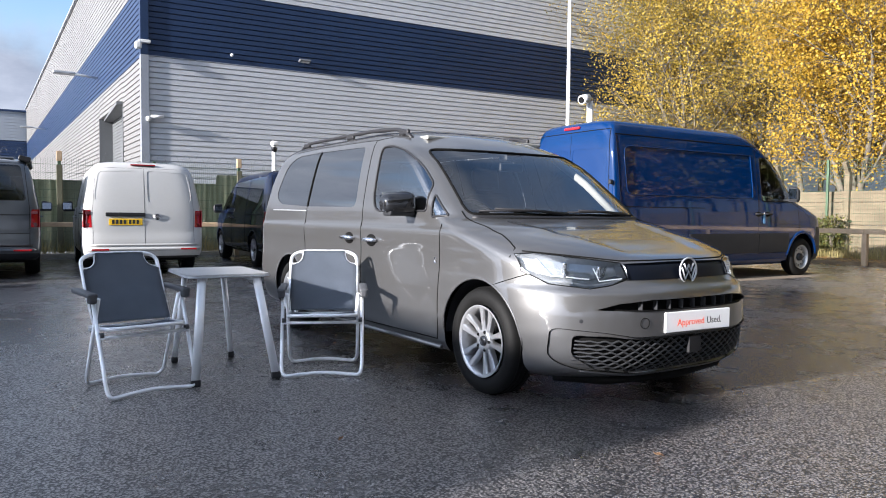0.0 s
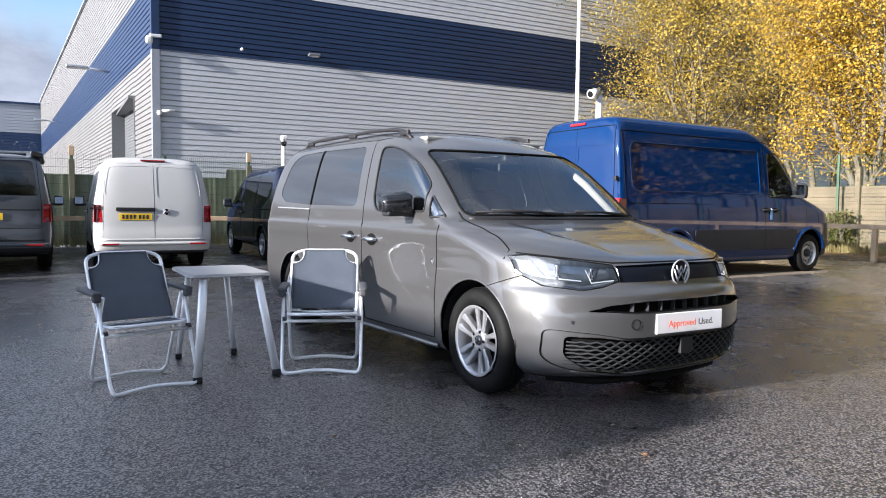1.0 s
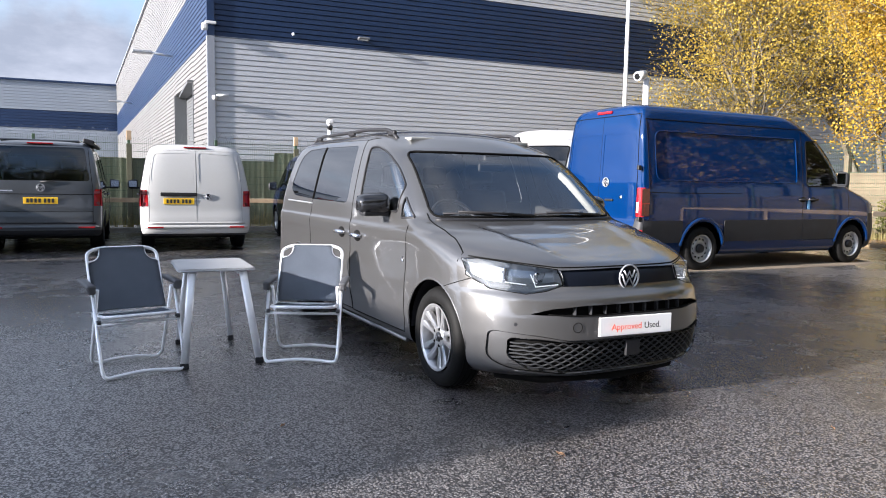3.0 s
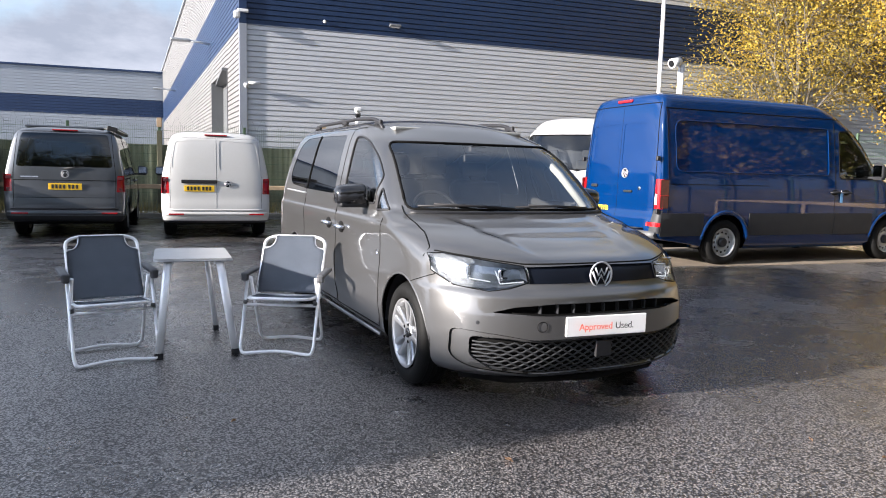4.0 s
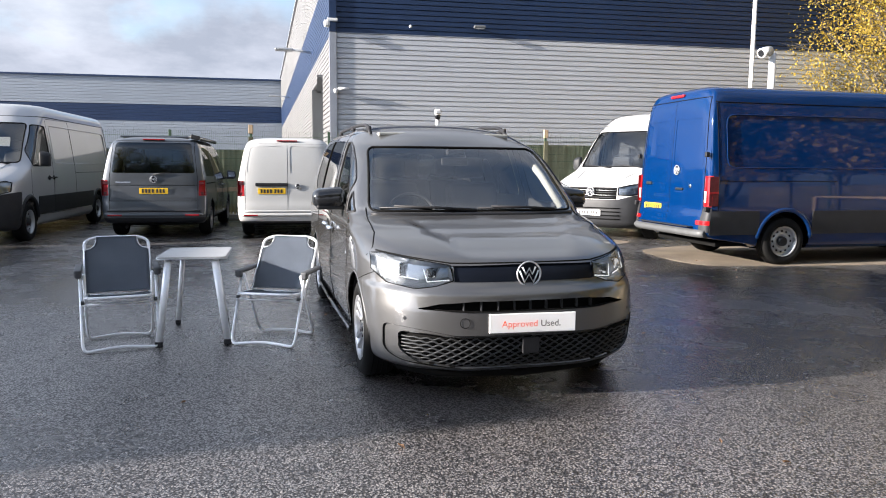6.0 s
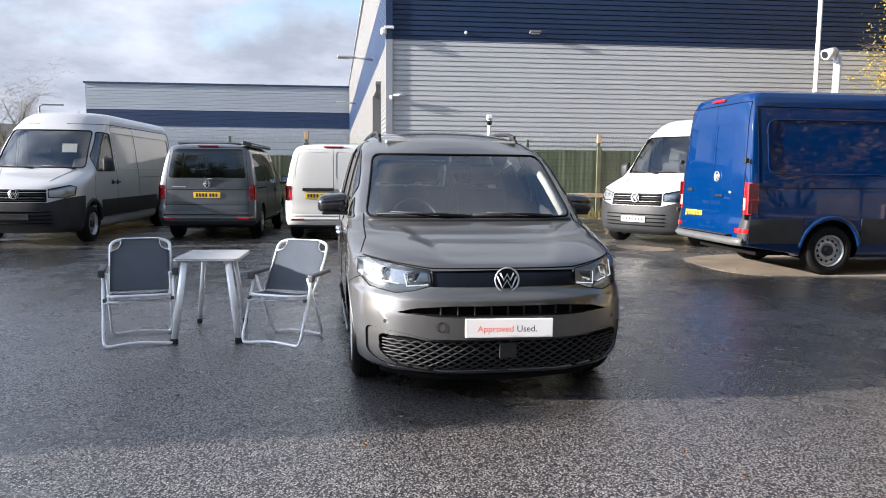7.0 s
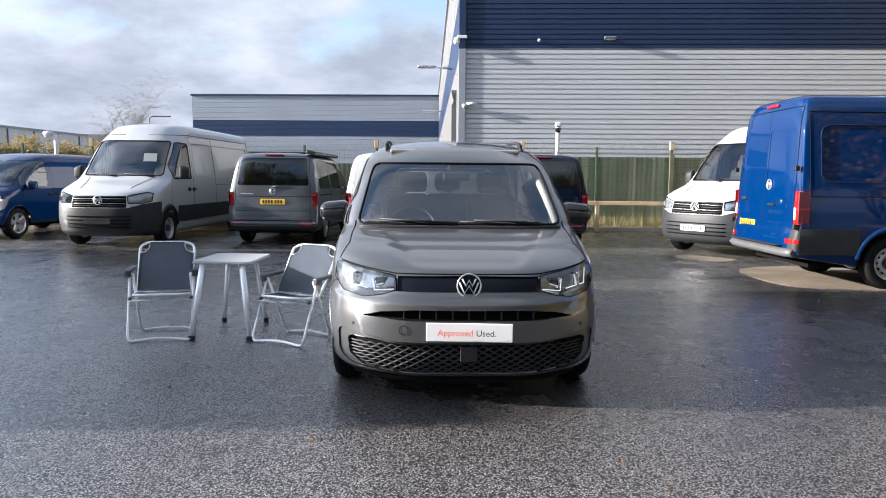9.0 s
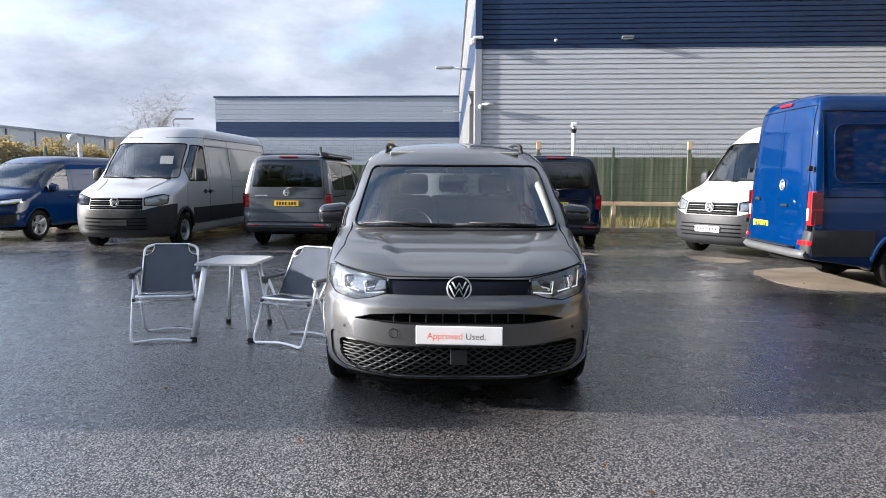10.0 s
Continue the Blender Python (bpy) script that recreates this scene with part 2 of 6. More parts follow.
    "fabric": mat("slate_grey_mesh_fabric", (0.150, 0.176, 0.225), 0.85, 0.0, 0.15, 6.0, 700.0, 0.0005),
    "arm": mat("dark_grey_armrest_plastic", (0.06, 0.062, 0.068), 0.5, 0.0, 0.15, 8.0, 200.0, 0.0003),
    "tabletop": mat("pale_grey_laminate", (0.37, 0.37, 0.37), 0.4, 0.0, 0.08, 6.0, 300.0),
    "screen": glass("clear_windscreen_glass", (0.92, 0.95, 0.93), 1.2),
    "sky_tint": glass("privacy_tinted_glass_of_the_car", (0.05, 0.055, 0.06), 4.4),
    "door_glass": glass("door_glass_of_the_car", (0.85, 0.88, 0.87), 2.9),
    "tint": glass("privacy_tinted_glass", (0.05, 0.055, 0.06), 1.0),
    "tint_gate": glass("dark_rear_glass", (0.30, 0.34, 0.35), 0.35),
    "tint_mid": glass("green_tinted_glass", (0.68, 0.73, 0.72), 0.85),
    # sunlight on the ground, put into a lighter tan asphalt colour
    "sunlit_asphalt": mat("sunlit_tan_asphalt", (0.175, 0.142, 0.108), 0.9, 0.0, 0.3, 1.6, 120.0, 0.003, spec=0.25),
    "hi_vis": mat("yellow_green_plastic", (0.55, 0.85, 0.05), 0.5, 0.0, 0.1, 8.0, 80.0),
    "tag_blue": mat("pale_blue_card", (0.16, 0.36, 0.62), 0.6, 0.0, 0.05),
    "paper": mat("white_paper", (0.8, 0.8, 0.8), 0.7, 0.0, 0.03),
    "satin": mat("satin_black_plastic", (0.03, 0.031, 0.034), 0.3, 0.0, 0.1, 5.0, 300.0, 0.0, spec=0.5),
    "honeycomb": mat("dark_honeycomb_plastic", (0.03, 0.031, 0.034), 0.45, 0.0, 0.1, 5.0, 300.0, 0.0, spec=0.3),
    "galv_step": mat("grey_step_plastic", (0.075, 0.077, 0.08), 0.55, 0.1, 0.12, 6.0, 120.0, 0.0004),
    "lens": glass("headlamp_lens", (0.92, 0.94, 0.95), 0.02),
    "red": mat("red_lamp_lens", (0.30, 0.006, 0.009), 0.12, 0.0, 0.2, 30.0, 120.0, 0.0, 0.6),
    "dark_red": mat("dark_red_lamp_lens", (0.09, 0.006, 0.008), 0.12, 0.0, 0.2, 30.0, 120.0, 0.0, 0.6),
    "white_plastic": mat("white_plate_plastic", (0.82, 0.82, 0.82), 0.3, 0.0, 0.02, 5.0, 80.0),
    "yellow": mat("yellow_number_plate", (0.80, 0.50, 0.02), 0.35, 0.0, 0.03, 5.0, 80.0),
    "ink": mat("plate_ink_black", (0.02, 0.02, 0.022), 0.5),
    "orange": mat("orange_red_print", (0.78, 0.10, 0.045), 0.4),
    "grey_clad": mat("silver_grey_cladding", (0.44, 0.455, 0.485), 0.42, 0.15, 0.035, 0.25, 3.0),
    # darker copy of the cladding above, its colour offsetting the direct sun
    "sun_side_clad": mat("sun_side_silver_cladding", (0.25, 0.245, 0.24), 0.45, 0.6, 0.06, 0.25, 3.0),
    "navy_clad": mat("navy_blue_cladding", (0.010, 0.026, 0.072), 0.4, 0.15, 0.1, 0.25, 3.0),
    "trim_grey": mat("pale_grey_flashing", (0.27, 0.29, 0.33), 0.45, 0.4, 0.06, 1.0, 20.0),
    "shutter": mat("dark_grey_shutter", (0.11, 0.115, 0.12), 0.5, 0.2, 0.1, 0.8, 20.0),
    "concrete": mat("weathered_concrete", (0.22, 0.205, 0.165), 0.9, 0.0, 0.22, 2.0, 40.0, 0.003),
    # darker than the kerb's concrete, its colour offsetting the direct sun on the wall
    "panel_concrete": mat("sunlit_wall_tan_concrete", (0.125, 0.100, 0.064), 0.9, 0.0, 0.28, 1.2, 30.0, 0.003),
    "timber": mat("weathered_timber", (0.40, 0.29, 0.18), 0.8, 0.0, 0.25, 3.0, 60.0, 0.002),
    "old_timber": mat("grey_brown_old_timber", (0.10, 0.098, 0.062), 0.9, 0.0, 0.25, 3.0, 60.0, 0.002),
    "green_post": mat("green_painted_steel", (0.05, 0.09, 0.05), 0.5, 0.2, 0.2, 4.0, 80.0),
    "screen_net": mat("olive_green_windbreak", (0.175, 0.182, 0.118), 0.85, 0.0, 0.3, 0.9, 40.0, 0.004),
    "galv": mat("galvanised_steel", (0.45, 0.46, 0.47), 0.45, 0.8, 0.1, 8.0, 90.0),
    "white_steel": mat("white_painted_steel", (0.58, 0.58, 0.58), 0.4, 0.0, 0.05, 4.0, 60.0),
    "bark": mat("grey_brown_bark", (0.105, 0.09, 0.068), 0.9, 0.0, 0.35, 5.0, 50.0, 0.01),
    "soil": mat("leaf_strewn_soil", (0.14, 0.10, 0.055), 0.95, 0.0, 0.4, 2.5, 40.0, 0.01),
    "grass": mat("rough_grass", (0.13, 0.14, 0.05), 0.9, 0.0, 0.35, 2.0, 40.0),
    "seat": mat("dark_seat_fabric", (0.03, 0.03, 0.034), 0.9, 0.0, 0.2, 6.0, 300.0),
    "lining": mat("pale_grey_lining", (0.30, 0.30, 0.28), 0.9, 0.0, 0.1, 4.0, 100.0),
    "dead_leaf": mat("fallen_brown_leaf", (0.34, 0.21, 0.12), 0.7, 0.0, 0.3, 20.0, 90.0),
    "pale_wall": mat("pale_painted_cladding", (0.66, 0.67, 0.66), 0.6, 0.0, 0.06, 0.3, 8.0),
    "lamp_bowl": mat("pale_grey_lamp_bowl", (0.36, 0.37, 0.39), 0.22, 0.6, 0.1, 9.0, 90.0),
    "lamp_white": glow("daytime_lamp", (1.0, 0.98, 0.95), 0.2),
}


def leafy(name, a, b, c):
    """Thin leaves whose colour differs from leaf to leaf, letting some light through."""
    m = bpy.data.materials.new(name)
    m.use_nodes = True
    nt = m.node_tree
    p = nt.nodes["Principled BSDF"]
    geo, ramp = nt.nodes.new("ShaderNodeNewGeometry"), nt.nodes.new("ShaderNodeValToRGB")
    ramp.color_ramp.elements[0].color, ramp.color_ramp.elements[1].color = (*a, 1), (*c, 1)
    e = ramp.color_ramp.elements.new(0.5)
    e.color = (*b, 1)
    tc, patch, mixed = nt.nodes.new("ShaderNodeTexCoord"), nt.nodes.new("ShaderNodeTexNoise"), nt.nodes.new("ShaderNodeMath")
    patch.inputs["Scale"].default_value, patch.inputs["Detail"].default_value = 0.55, 3.0
    stretch = nt.nodes.new("ShaderNodeMapRange")
    for k, v in zip(("From Min", "From Max", "To Min", "To Max"), (0.32, 0.68, -0.10, 0.60)):
        stretch.inputs[k].default_value = v
    nt.links.new(tc.outputs["Object"], patch.inputs["Vector"])
    nt.links.new(patch.outputs["Fac"], stretch.inputs["Value"])
    mixed.operation, mixed.inputs[1].default_value = "MULTIPLY_ADD", 0.5
    nt.links.new(geo.outputs["Random Per Island"], mixed.inputs[0])
    nt.links.new(stretch.outputs[0], mixed.inputs[2])
    nt.links.new(mixed.outputs[0], ramp.inputs[0])
    nt.links.new(ramp.outputs[0], p.inputs["Base Color"])
    p.inputs["Roughness"].default_value = 0.6
    tl, ms = nt.nodes.new("ShaderNodeBsdfTranslucent"), nt.nodes.new("ShaderNodeMixShader")
    ms.inputs[0].default_value = 0.45
    nt.links.new(ramp.outputs[0], tl.inputs[0])
    nt.links.new(p.outputs[0], ms.inputs[1])
    nt.links.new(tl.outputs[0], ms.inputs[2])
    nt.links.new(ms.outputs[0], nt.nodes["Material Output"].inputs[0])
    return m


M["grey_paint"].node_tree.nodes["Principled BSDF"].inputs["Coat IOR"].default_value = 1.75
# the slings let some light through
nt = M["fabric"].node_tree
tl, ms = nt.nodes.new("ShaderNodeBsdfTranslucent"), nt.nodes.new("ShaderNodeMixShader")
ms.inputs[0].default_value = 0.3
tl.inputs[0].default_value = (0.34, 0.36, 0.38, 1)
nt.links.new(nt.nodes["Principled BSDF"].outputs[0], ms.inputs[1])
nt.links.new(tl.outputs[0], ms.inputs[2])
nt.links.new(ms.outputs[0], nt.nodes["Material Output"].inputs[0])
M["leaf_gold"] = leafy("golden_leaves", (0.13, 0.115, 0.02), (0.37, 0.26, 0.035), (0.56, 0.42, 0.07))
M["leaf_orange"] = leafy("orange_leaves", (0.19, 0.14, 0.018), (0.45, 0.28, 0.025), (0.58, 0.41, 0.05))
M["leaf_green"] = leafy("green_shrub_leaves", (0.05, 0.07, 0.02), (0.10, 0.11, 0.03), (0.22, 0.17, 0.04))


# ---- building blocks ----
def part(name, bm, material, parent=None, label="", smooth=None):
    """Links a bmesh as one mesh object, under a thing or a part."""
    me = bpy.data.meshes.new(name)
    if smooth is not None:
        for f in bm.faces:
            f.smooth = smooth
    bm.to_mesh(me)
    bm.free()
    me.materials.append(material)
    ob = new(name, me)
    ob.parent = parent
    return tagged(ob, label)


def thing(name, m, label, category, group="", kind=""):
    ob = new(name)
    ob.matrix_world = m
    ob.empty_display_size = 0.2
    return tagged(ob, label, category, group, kind)


def add_box(bm, c, s, bevel=0.0, m=None, seg=2):
    """A box with centre c and size s, its edges rounded by bevel."""
    mt = (m or Matrix.Identity(4)) @ Matrix.Translation(c) @ Matrix.Diagonal((*s, 1))
    r = bmesh.ops.create_cube(bm, size=1.0, matrix=mt)
    if bevel:
        es = {e for v in r["verts"] for e in v.link_edges}
        bmesh.ops.bevel(bm, geom=list(es), offset=bevel, segments=seg, profile=0.5, affect="EDGES")


def boxed(c, s, bevel=0.0, m=None, seg=2):
    bm = bmesh.new()
    add_box(bm, c, s, bevel, m, seg)
    return bm


def add_tube(bm, pts, r, n=8, cap=True, flat=1.0):
    """A tube along the points; r may be one radius or one for each point."""
    pts = [Vector(p) for p in pts]
    rr = r if isinstance(r, (list, tuple)) else [r] * len(pts)
    rings, up = [], None
    for i, p in enumerate(pts):
        d = (pts[min(i + 1, len(pts) - 1)] - pts[max(i - 1, 0)]).normalized()
        if up is None:
            up = d.orthogonal().normalized() if abs(d.z) > 0.9 else Vector((0, 0, 1))
        sx = d.cross(up)
        sx = sx.normalized() if sx.length > 1e-5 else d.orthogonal().normalized()
        sy = sx.cross(d).normalized()
        up = sy
        rings.append([bm.verts.new(p + sx * (math.cos(a) * rr[i]) + sy * (math.sin(a) * rr[i] * flat))
                      for a in (2 * math.pi * k / n for k in range(n))])
    for a, b in zip(rings, rings[1:]):
        for k in range(n):
            bm.faces.new((a[k], a[(k + 1) % n], b[(k + 1) % n], b[k])).smooth = True
    if cap:
        bm.faces.new(rings[0][::-1])
        bm.faces.new(rings[-1])


def tube(pts, r, n=8, cap=True, flat=1.0):
    bm = bmesh.new()
    add_tube(bm, pts, r, n, cap, flat)
    return bm


def rounded(pts, r, seg=5):
    """The polyline with its inner corners rounded by radius r."""
    pts = [Vector(p) for p in pts]
    out = [pts[0]]
    for a, b, c in zip(pts, pts[1:], pts[2:]):
        u, v = a - b, c - b
        k = min(r, u.length * 0.49, v.length * 0.49)
        p, q = b + u.normalized() * k, b + v.normalized() * k
        for i in range(seg + 1):
            t = i / seg
            out.append(p * (1 - t) ** 2 + b * 2 * t * (1 - t) + q * t * t)
    return out + [pts[-1]]


def lathe(prof, n=40, axis="x", closed=False):
    """Turns a profile of (along, radius) about an axis."""
    bm = bmesh.new()
    rings = []
    for h, r in prof:
        ring = []
        for k in range(n):
            a = 2 * math.pi * k / n
            c, s = math.cos(a) * r, math.sin(a) * r
            ring.append(bm.verts.new({"x": (h, c, s), "y": (c, h, s), "z": (c, s, h)}[axis]))
        rings.append(ring)
    pairs = list(zip(rings, rings[1:])) + ([(rings[-1], rings[0])] if closed else [])
    for a, b in pairs:
        for k in range(n):
            bm.faces.new((a[k], a[(k + 1) % n], b[(k + 1) % n], b[k])).smooth = True
    bmesh.ops.recalc_face_normals(bm, faces=bm.faces)
    return bm


def prism(outline, depth, axis="y"):
    """A flat plate with a polygon outline (two coordinates), depth thick along the axis from 0."""
    bm = bmesh.new()
    put = {"x": lambda a, b, d: (d, a, b), "y": lambda a, b, d: (a, d, b), "z": lambda a, b, d: (a, b, d)}[axis]
    lo = [bm.verts.new(put(a, b, 0.0)) for a, b in outline]
    hi = [bm.verts.new(put(a, b, depth)) for a, b in outline]
    bm.faces.new(lo)
    bm.faces.new(hi[::-1])
    for i in range(len(lo)):
        j = (i + 1) % len(lo)
        bm.faces.new((lo[i], hi[i], hi[j], lo[j]))
    bmesh.ops.recalc_face_normals(bm, faces=bm.faces)
    return bm


def moved(bm, m):
    bm.transform(m)
    return bm


def smooth_poly(pts, r, seg=4):
    """A closed outline with rounded corners."""
    n = len(pts)
    rr = r if isinstance(r, (list, tuple)) else [r] * n
    out = []
    for i in range(n):
        a, b, c = Vector(pts[i - 1]), Vector(pts[i]), Vector(pts[(i + 1) % n])
        u, v = a - b, c - b
        k = min(rr[i], u.length * 0.49, v.length * 0.49)
        if k < 1e-4:
            out.append(tuple(b))
            continue
        p, q = b + u.normalized() * k, b + v.normalized() * k
        for s in range(seg + 1):
            t = s / seg
            out.append(tuple(p * (1 - t) ** 2 + b * 2 * t * (1 - t) + q * t * t))
    return out


def words(text, size, material, parent, m, name="lettering", extrude=0.001):
    """Writing in the built-in font, as a mesh."""
    cu = bpy.data.curves.new(name, "FONT")
    cu.body, cu.size, cu.align_x, cu.align_y, cu.extrude = text, size, "LEFT", "CENTER", extrude
    tmp = bpy.data.objects.new(name, cu)
    scene.collection.objects.link(tmp)
    me = bpy.data.meshes.new_from_object(tmp.evaluated_get(bpy.context.evaluated_depsgraph_get()))
    bpy.data.objects.remove(tmp)
    bpy.data.curves.remove(cu)
    me.materials.clear()
    me.materials.append(material)
    ob = new(name, me)
    ob.parent = parent
    ob.matrix_local = m
    return ob
# ---- vehicle skins ----
from mathutils.bvhtree import BVHTree


def pchip(xs, ys, x):
    """Monotone smooth interpolation through key values."""
    xs, ys = np.array(xs, float), np.array(ys, float)
    h, d = np.diff(xs), np.diff(ys) / np.diff(xs)
    m = np.zeros(len(xs))
    m[0], m[-1] = d[0], d[-1]
    for i in range(1, len(xs) - 1):
        if d[i - 1] * d[i] > 0:
            w1, w2 = 2 * h[i] + h[i - 1], h[i] + 2 * h[i - 1]
            m[i] = (w1 + w2) / (w1 / d[i - 1] + w2 / d[i])
    i = np.clip(np.searchsorted(xs, x) - 1, 0, len(h) - 1)
    t = (x - xs[i]) / h[i]
    return float((1 + 2 * t) * (1 - t) ** 2 * ys[i] + t * (1 - t) ** 2 * h[i] * m[i]
                 + t * t * (3 - 2 * t) * ys[i + 1] + t * t * (t - 1) * h[i] * m[i + 1])


def in_poly(poly, a, b):
    c, n = False, len(poly)
    for i in range(n):
        (x1, y1), (x2, y2) = poly[i - 1], poly[i]
        if (y1 > b) != (y2 > b) and a < (x2 - x1) * (b - y1) / (y2 - y1) + x1:
            c = not c
    return c


AXES = {"x": (1, 2), "y": (0, 2), "z": (0, 1)}


class Skin:
    """A vehicle's outer shell, made of level contours: keys are (z, front, rear, half width, front corner depth, front squareness, rear corner depth)."""

    def __init__(self, keys, steps, nf=20, ns=22, nr=9, taper=0.0):
        cols = list(zip(*keys))
        zs = []
        for (a, b), k in zip(zip(cols[0], cols[0][1:]), steps):
            zs += [a + (b - a) * i / k for i in range(k)]
        zs.append(cols[0][-1])
        self.bm = bm = bmesh.new()
        rings = []
        for z in zs:
            f, r, w, cf, q, cr = (pchip(cols[0], c, z) for c in cols[1:])
            half = []
            for i in range(nf):
                a = (i / nf) ** 1.25 * math.pi / 2
                half.append((w * math.sin(a) ** (2 / q) if i else 0.0, f + cf * (1 - math.cos(a))))
            y0, y1 = f + cf, r - cr
            for i in range(ns):
                half.append((w, y0 + (y1 - y0) * i / ns))
            for i in range(nr + 1):
                a = i / nr * math.pi / 2
                half.append((w * math.cos(a) ** 0.36 if i < nr else 0.0, y1 + cr * math.sin(a) ** 0.9))
            if taper:
                half = [(x * (1 - taper * max(0, (y - 2.2) / 2.6) ** 2), y) for x, y in half]
            ring = [bm.verts.new((-x, y, z)) for x, y in half]
            ring += [bm.verts.new((x, y, z)) for x, y in half[-2:0:-1]]
            rings.append(ring)
        n = len(rings[0])
        for a, b in zip(rings, rings[1:]):
            for k in range(n):
                bm.faces.new((a[k], b[k], b[(k + 1) % n], a[(k + 1) % n])).smooth = True
        bm.faces.new(rings[-1][::-1])
        bm.faces.new(rings[0])
        bmesh.ops.recalc_face_normals(bm, faces=bm.faces)
        self.tree = BVHTree.FromBMesh(bm)
        self.rear = max(c for c in cols[2])

    def at(self, axis, side, a, b, off=0.0):
        """The place on the shell seen from a side (axis x), front or rear (y) or above (z), off metres proud of it."""
        if axis == "x":
            o, d = Vector((side * 4, a, b)), Vector((-side, 0, 0))
        elif axis == "y":
            o, d = Vector((a, -4 if side < 0 else self.rear + 4, b)), Vector((0, -side, 0))
        else:
            o, d = Vector((a, b, 6)), Vector((0, 0, -1))
        p, nrm, _, _ = self.tree.ray_cast(o, d)
        if p is None:
            return None
        return p + nrm * (off if nrm.dot(d) < 0 else -off)

    def keep(self, f, axis, side):
        n = f.normal
        return n[0] * side > 0.05 if axis == "x" else n[1] * side > 0.02 if axis == "y" else n[2] > 0.02

    def cut(self, poly, axis, side, lim=None):
        """Cuts the shell along an outline and gives the faces inside it."""
        i, j = AXES[axis]
        lo = (min(p[0] for p in poly) - 0.01, min(p[1] for p in poly) - 0.01)
        hi = (max(p[0] for p in poly) + 0.01, max(p[1] for p in poly) + 0.01)

        def near(f, lo, hi):
            cs = [v.co for v in f.verts]
            return (min(c[i] for c in cs) <= hi[0] and max(c[i] for c in cs) >= lo[0]
                    and min(c[j] for c in cs) <= hi[1] and max(c[j] for c in cs) >= lo[1])

        cand = {f for f in self.bm.faces if near(f, lo, hi) and self.keep(f, axis, side) and (lim is None or lim(f.calc_center_median()))}
        for k in range(len(poly)):
            a, b = poly[k - 1], poly[k]
            slo = (min(a[0], b[0]) - 1e-4, min(a[1], b[1]) - 1e-4)
            shi = (max(a[0], b[0]) + 1e-4, max(a[1], b[1]) + 1e-4)
            faces = [f for f in cand if f.is_valid and near(f, slo, shi)]
            if not faces:
                continue
            co, no = Vector((0, 0, 0)), Vector((0, 0, 0))
            co[i], co[j] = a
            no[i], no[j] = -(b[1] - a[1]), b[0] - a[0]
            geom = list({*faces, *(e for f in faces for e in f.edges), *(v for f in faces for v in f.verts)})
            res = bmesh.ops.bisect_plane(self.bm, geom=geom, dist=1e-5, plane_co=co, plane_no=no.normalized())
            cand = {f for f in cand if f.is_valid} | {g for g in res["geom"] if isinstance(g, bmesh.types.BMFace)}
        out = []
        for f in cand:
            if f.is_valid:
                c = f.calc_center_median()
                if in_poly(poly, c[i], c[j]):
                    out.append(f)
        return out

    def lift(self, faces, off=0.0, rim=0.0):
        """Takes faces out of the shell as a mesh of their own, moved off along the normals, with a rim turned inwards."""
        bm, vm = bmesh.new(), {}
        self.bm.normal_update()
        for f in faces:
            vs = []
            for v in f.verts:
                if v not in vm:
                    vm[v] = bm.verts.new(v.co + v.normal * off)
                vs.append(vm[v])
            bm.faces.new(vs).smooth = True
        bmesh.ops.delete(self.bm, geom=faces, context="FACES")
        if rim:
            bm.normal_update()
            edges = [e for e in bm.edges if len(e.link_faces) == 1]
            dup, top = {}, {}
            for e in edges:
                for v in e.verts:
                    if v not in dup:
                        top[v] = bm.verts.new(v.co)
                        dup[v] = bm.verts.new(v.co - v.normal * rim)
            for e in edges:
                a, b = e.verts
                bm.faces.new((top[a], top[b], dup[b], dup[a])).smooth = False
        return bm

    def panel(self, name, poly, axis, side, material, parent, off=0.0, rim=0.0, label="", lim=None):
        faces = self.cut(poly, axis, side, lim)
        return part(name, self.lift(faces, off, rim), material, parent, label)

    def line(self, pts, axis, side, r=0.004, off=0.0, step=0.04, closed=False, flat=1.0, sides=6):
        """A thin tube that follows the shell."""
        pts = list(pts) + ([pts[0]] if closed else [])
        run = []
        for a, b in zip(pts, pts[1:]):
            k = max(1, int(math.hypot(b[0] - a[0], b[1] - a[1]) / step))
            run += [(a[0] + (b[0] - a[0]) * s / k, a[1] + (b[1] - a[1]) * s / k) for s in range(k)]
        run.append(pts[-1])
        got = [p for p in (self.at(axis, side, a, b, off) for a, b in run) if p is not None]
        return tube(got, r, sides, True, flat)

    def seam(self, parent, pts, axis, side, r=0.0045, closed=False, name="panel_gap", material=None, off=-0.001):
        return part(name, self.line(pts, axis, side, r, off, closed=closed), material or M["gap"], parent)


def arches(skin, parent, centres, r, inner=0.55):
    """Cuts the wheel arches and puts dark liners into them."""
    for y, z in centres:
        poly = [(y + r * math.cos(a), z + r * math.sin(a)) for a in (math.pi * k / 20 for k in range(21))]
        poly += [(y - r, 0.05), (y + r, 0.05)]
        for s in (-1, 1):
            faces = skin.cut(poly, "x", s, lambda c, s=s: c.x * s > 0.5)
            bmesh.ops.delete(skin.bm, geom=faces, context="FACES")
            bm = bmesh.new()
            prev = None
            for k in range(21):
                a = math.pi * k / 20
                ring = [bm.verts.new((s * x, y + (r + 0.005) * math.cos(a), z + (r + 0.005) * math.sin(a))) for x in (inner, 0.985 * 0.9)]
                if prev:
                    bm.faces.new((prev[0], prev[1], ring[1], ring[0])).smooth = True
                prev = ring
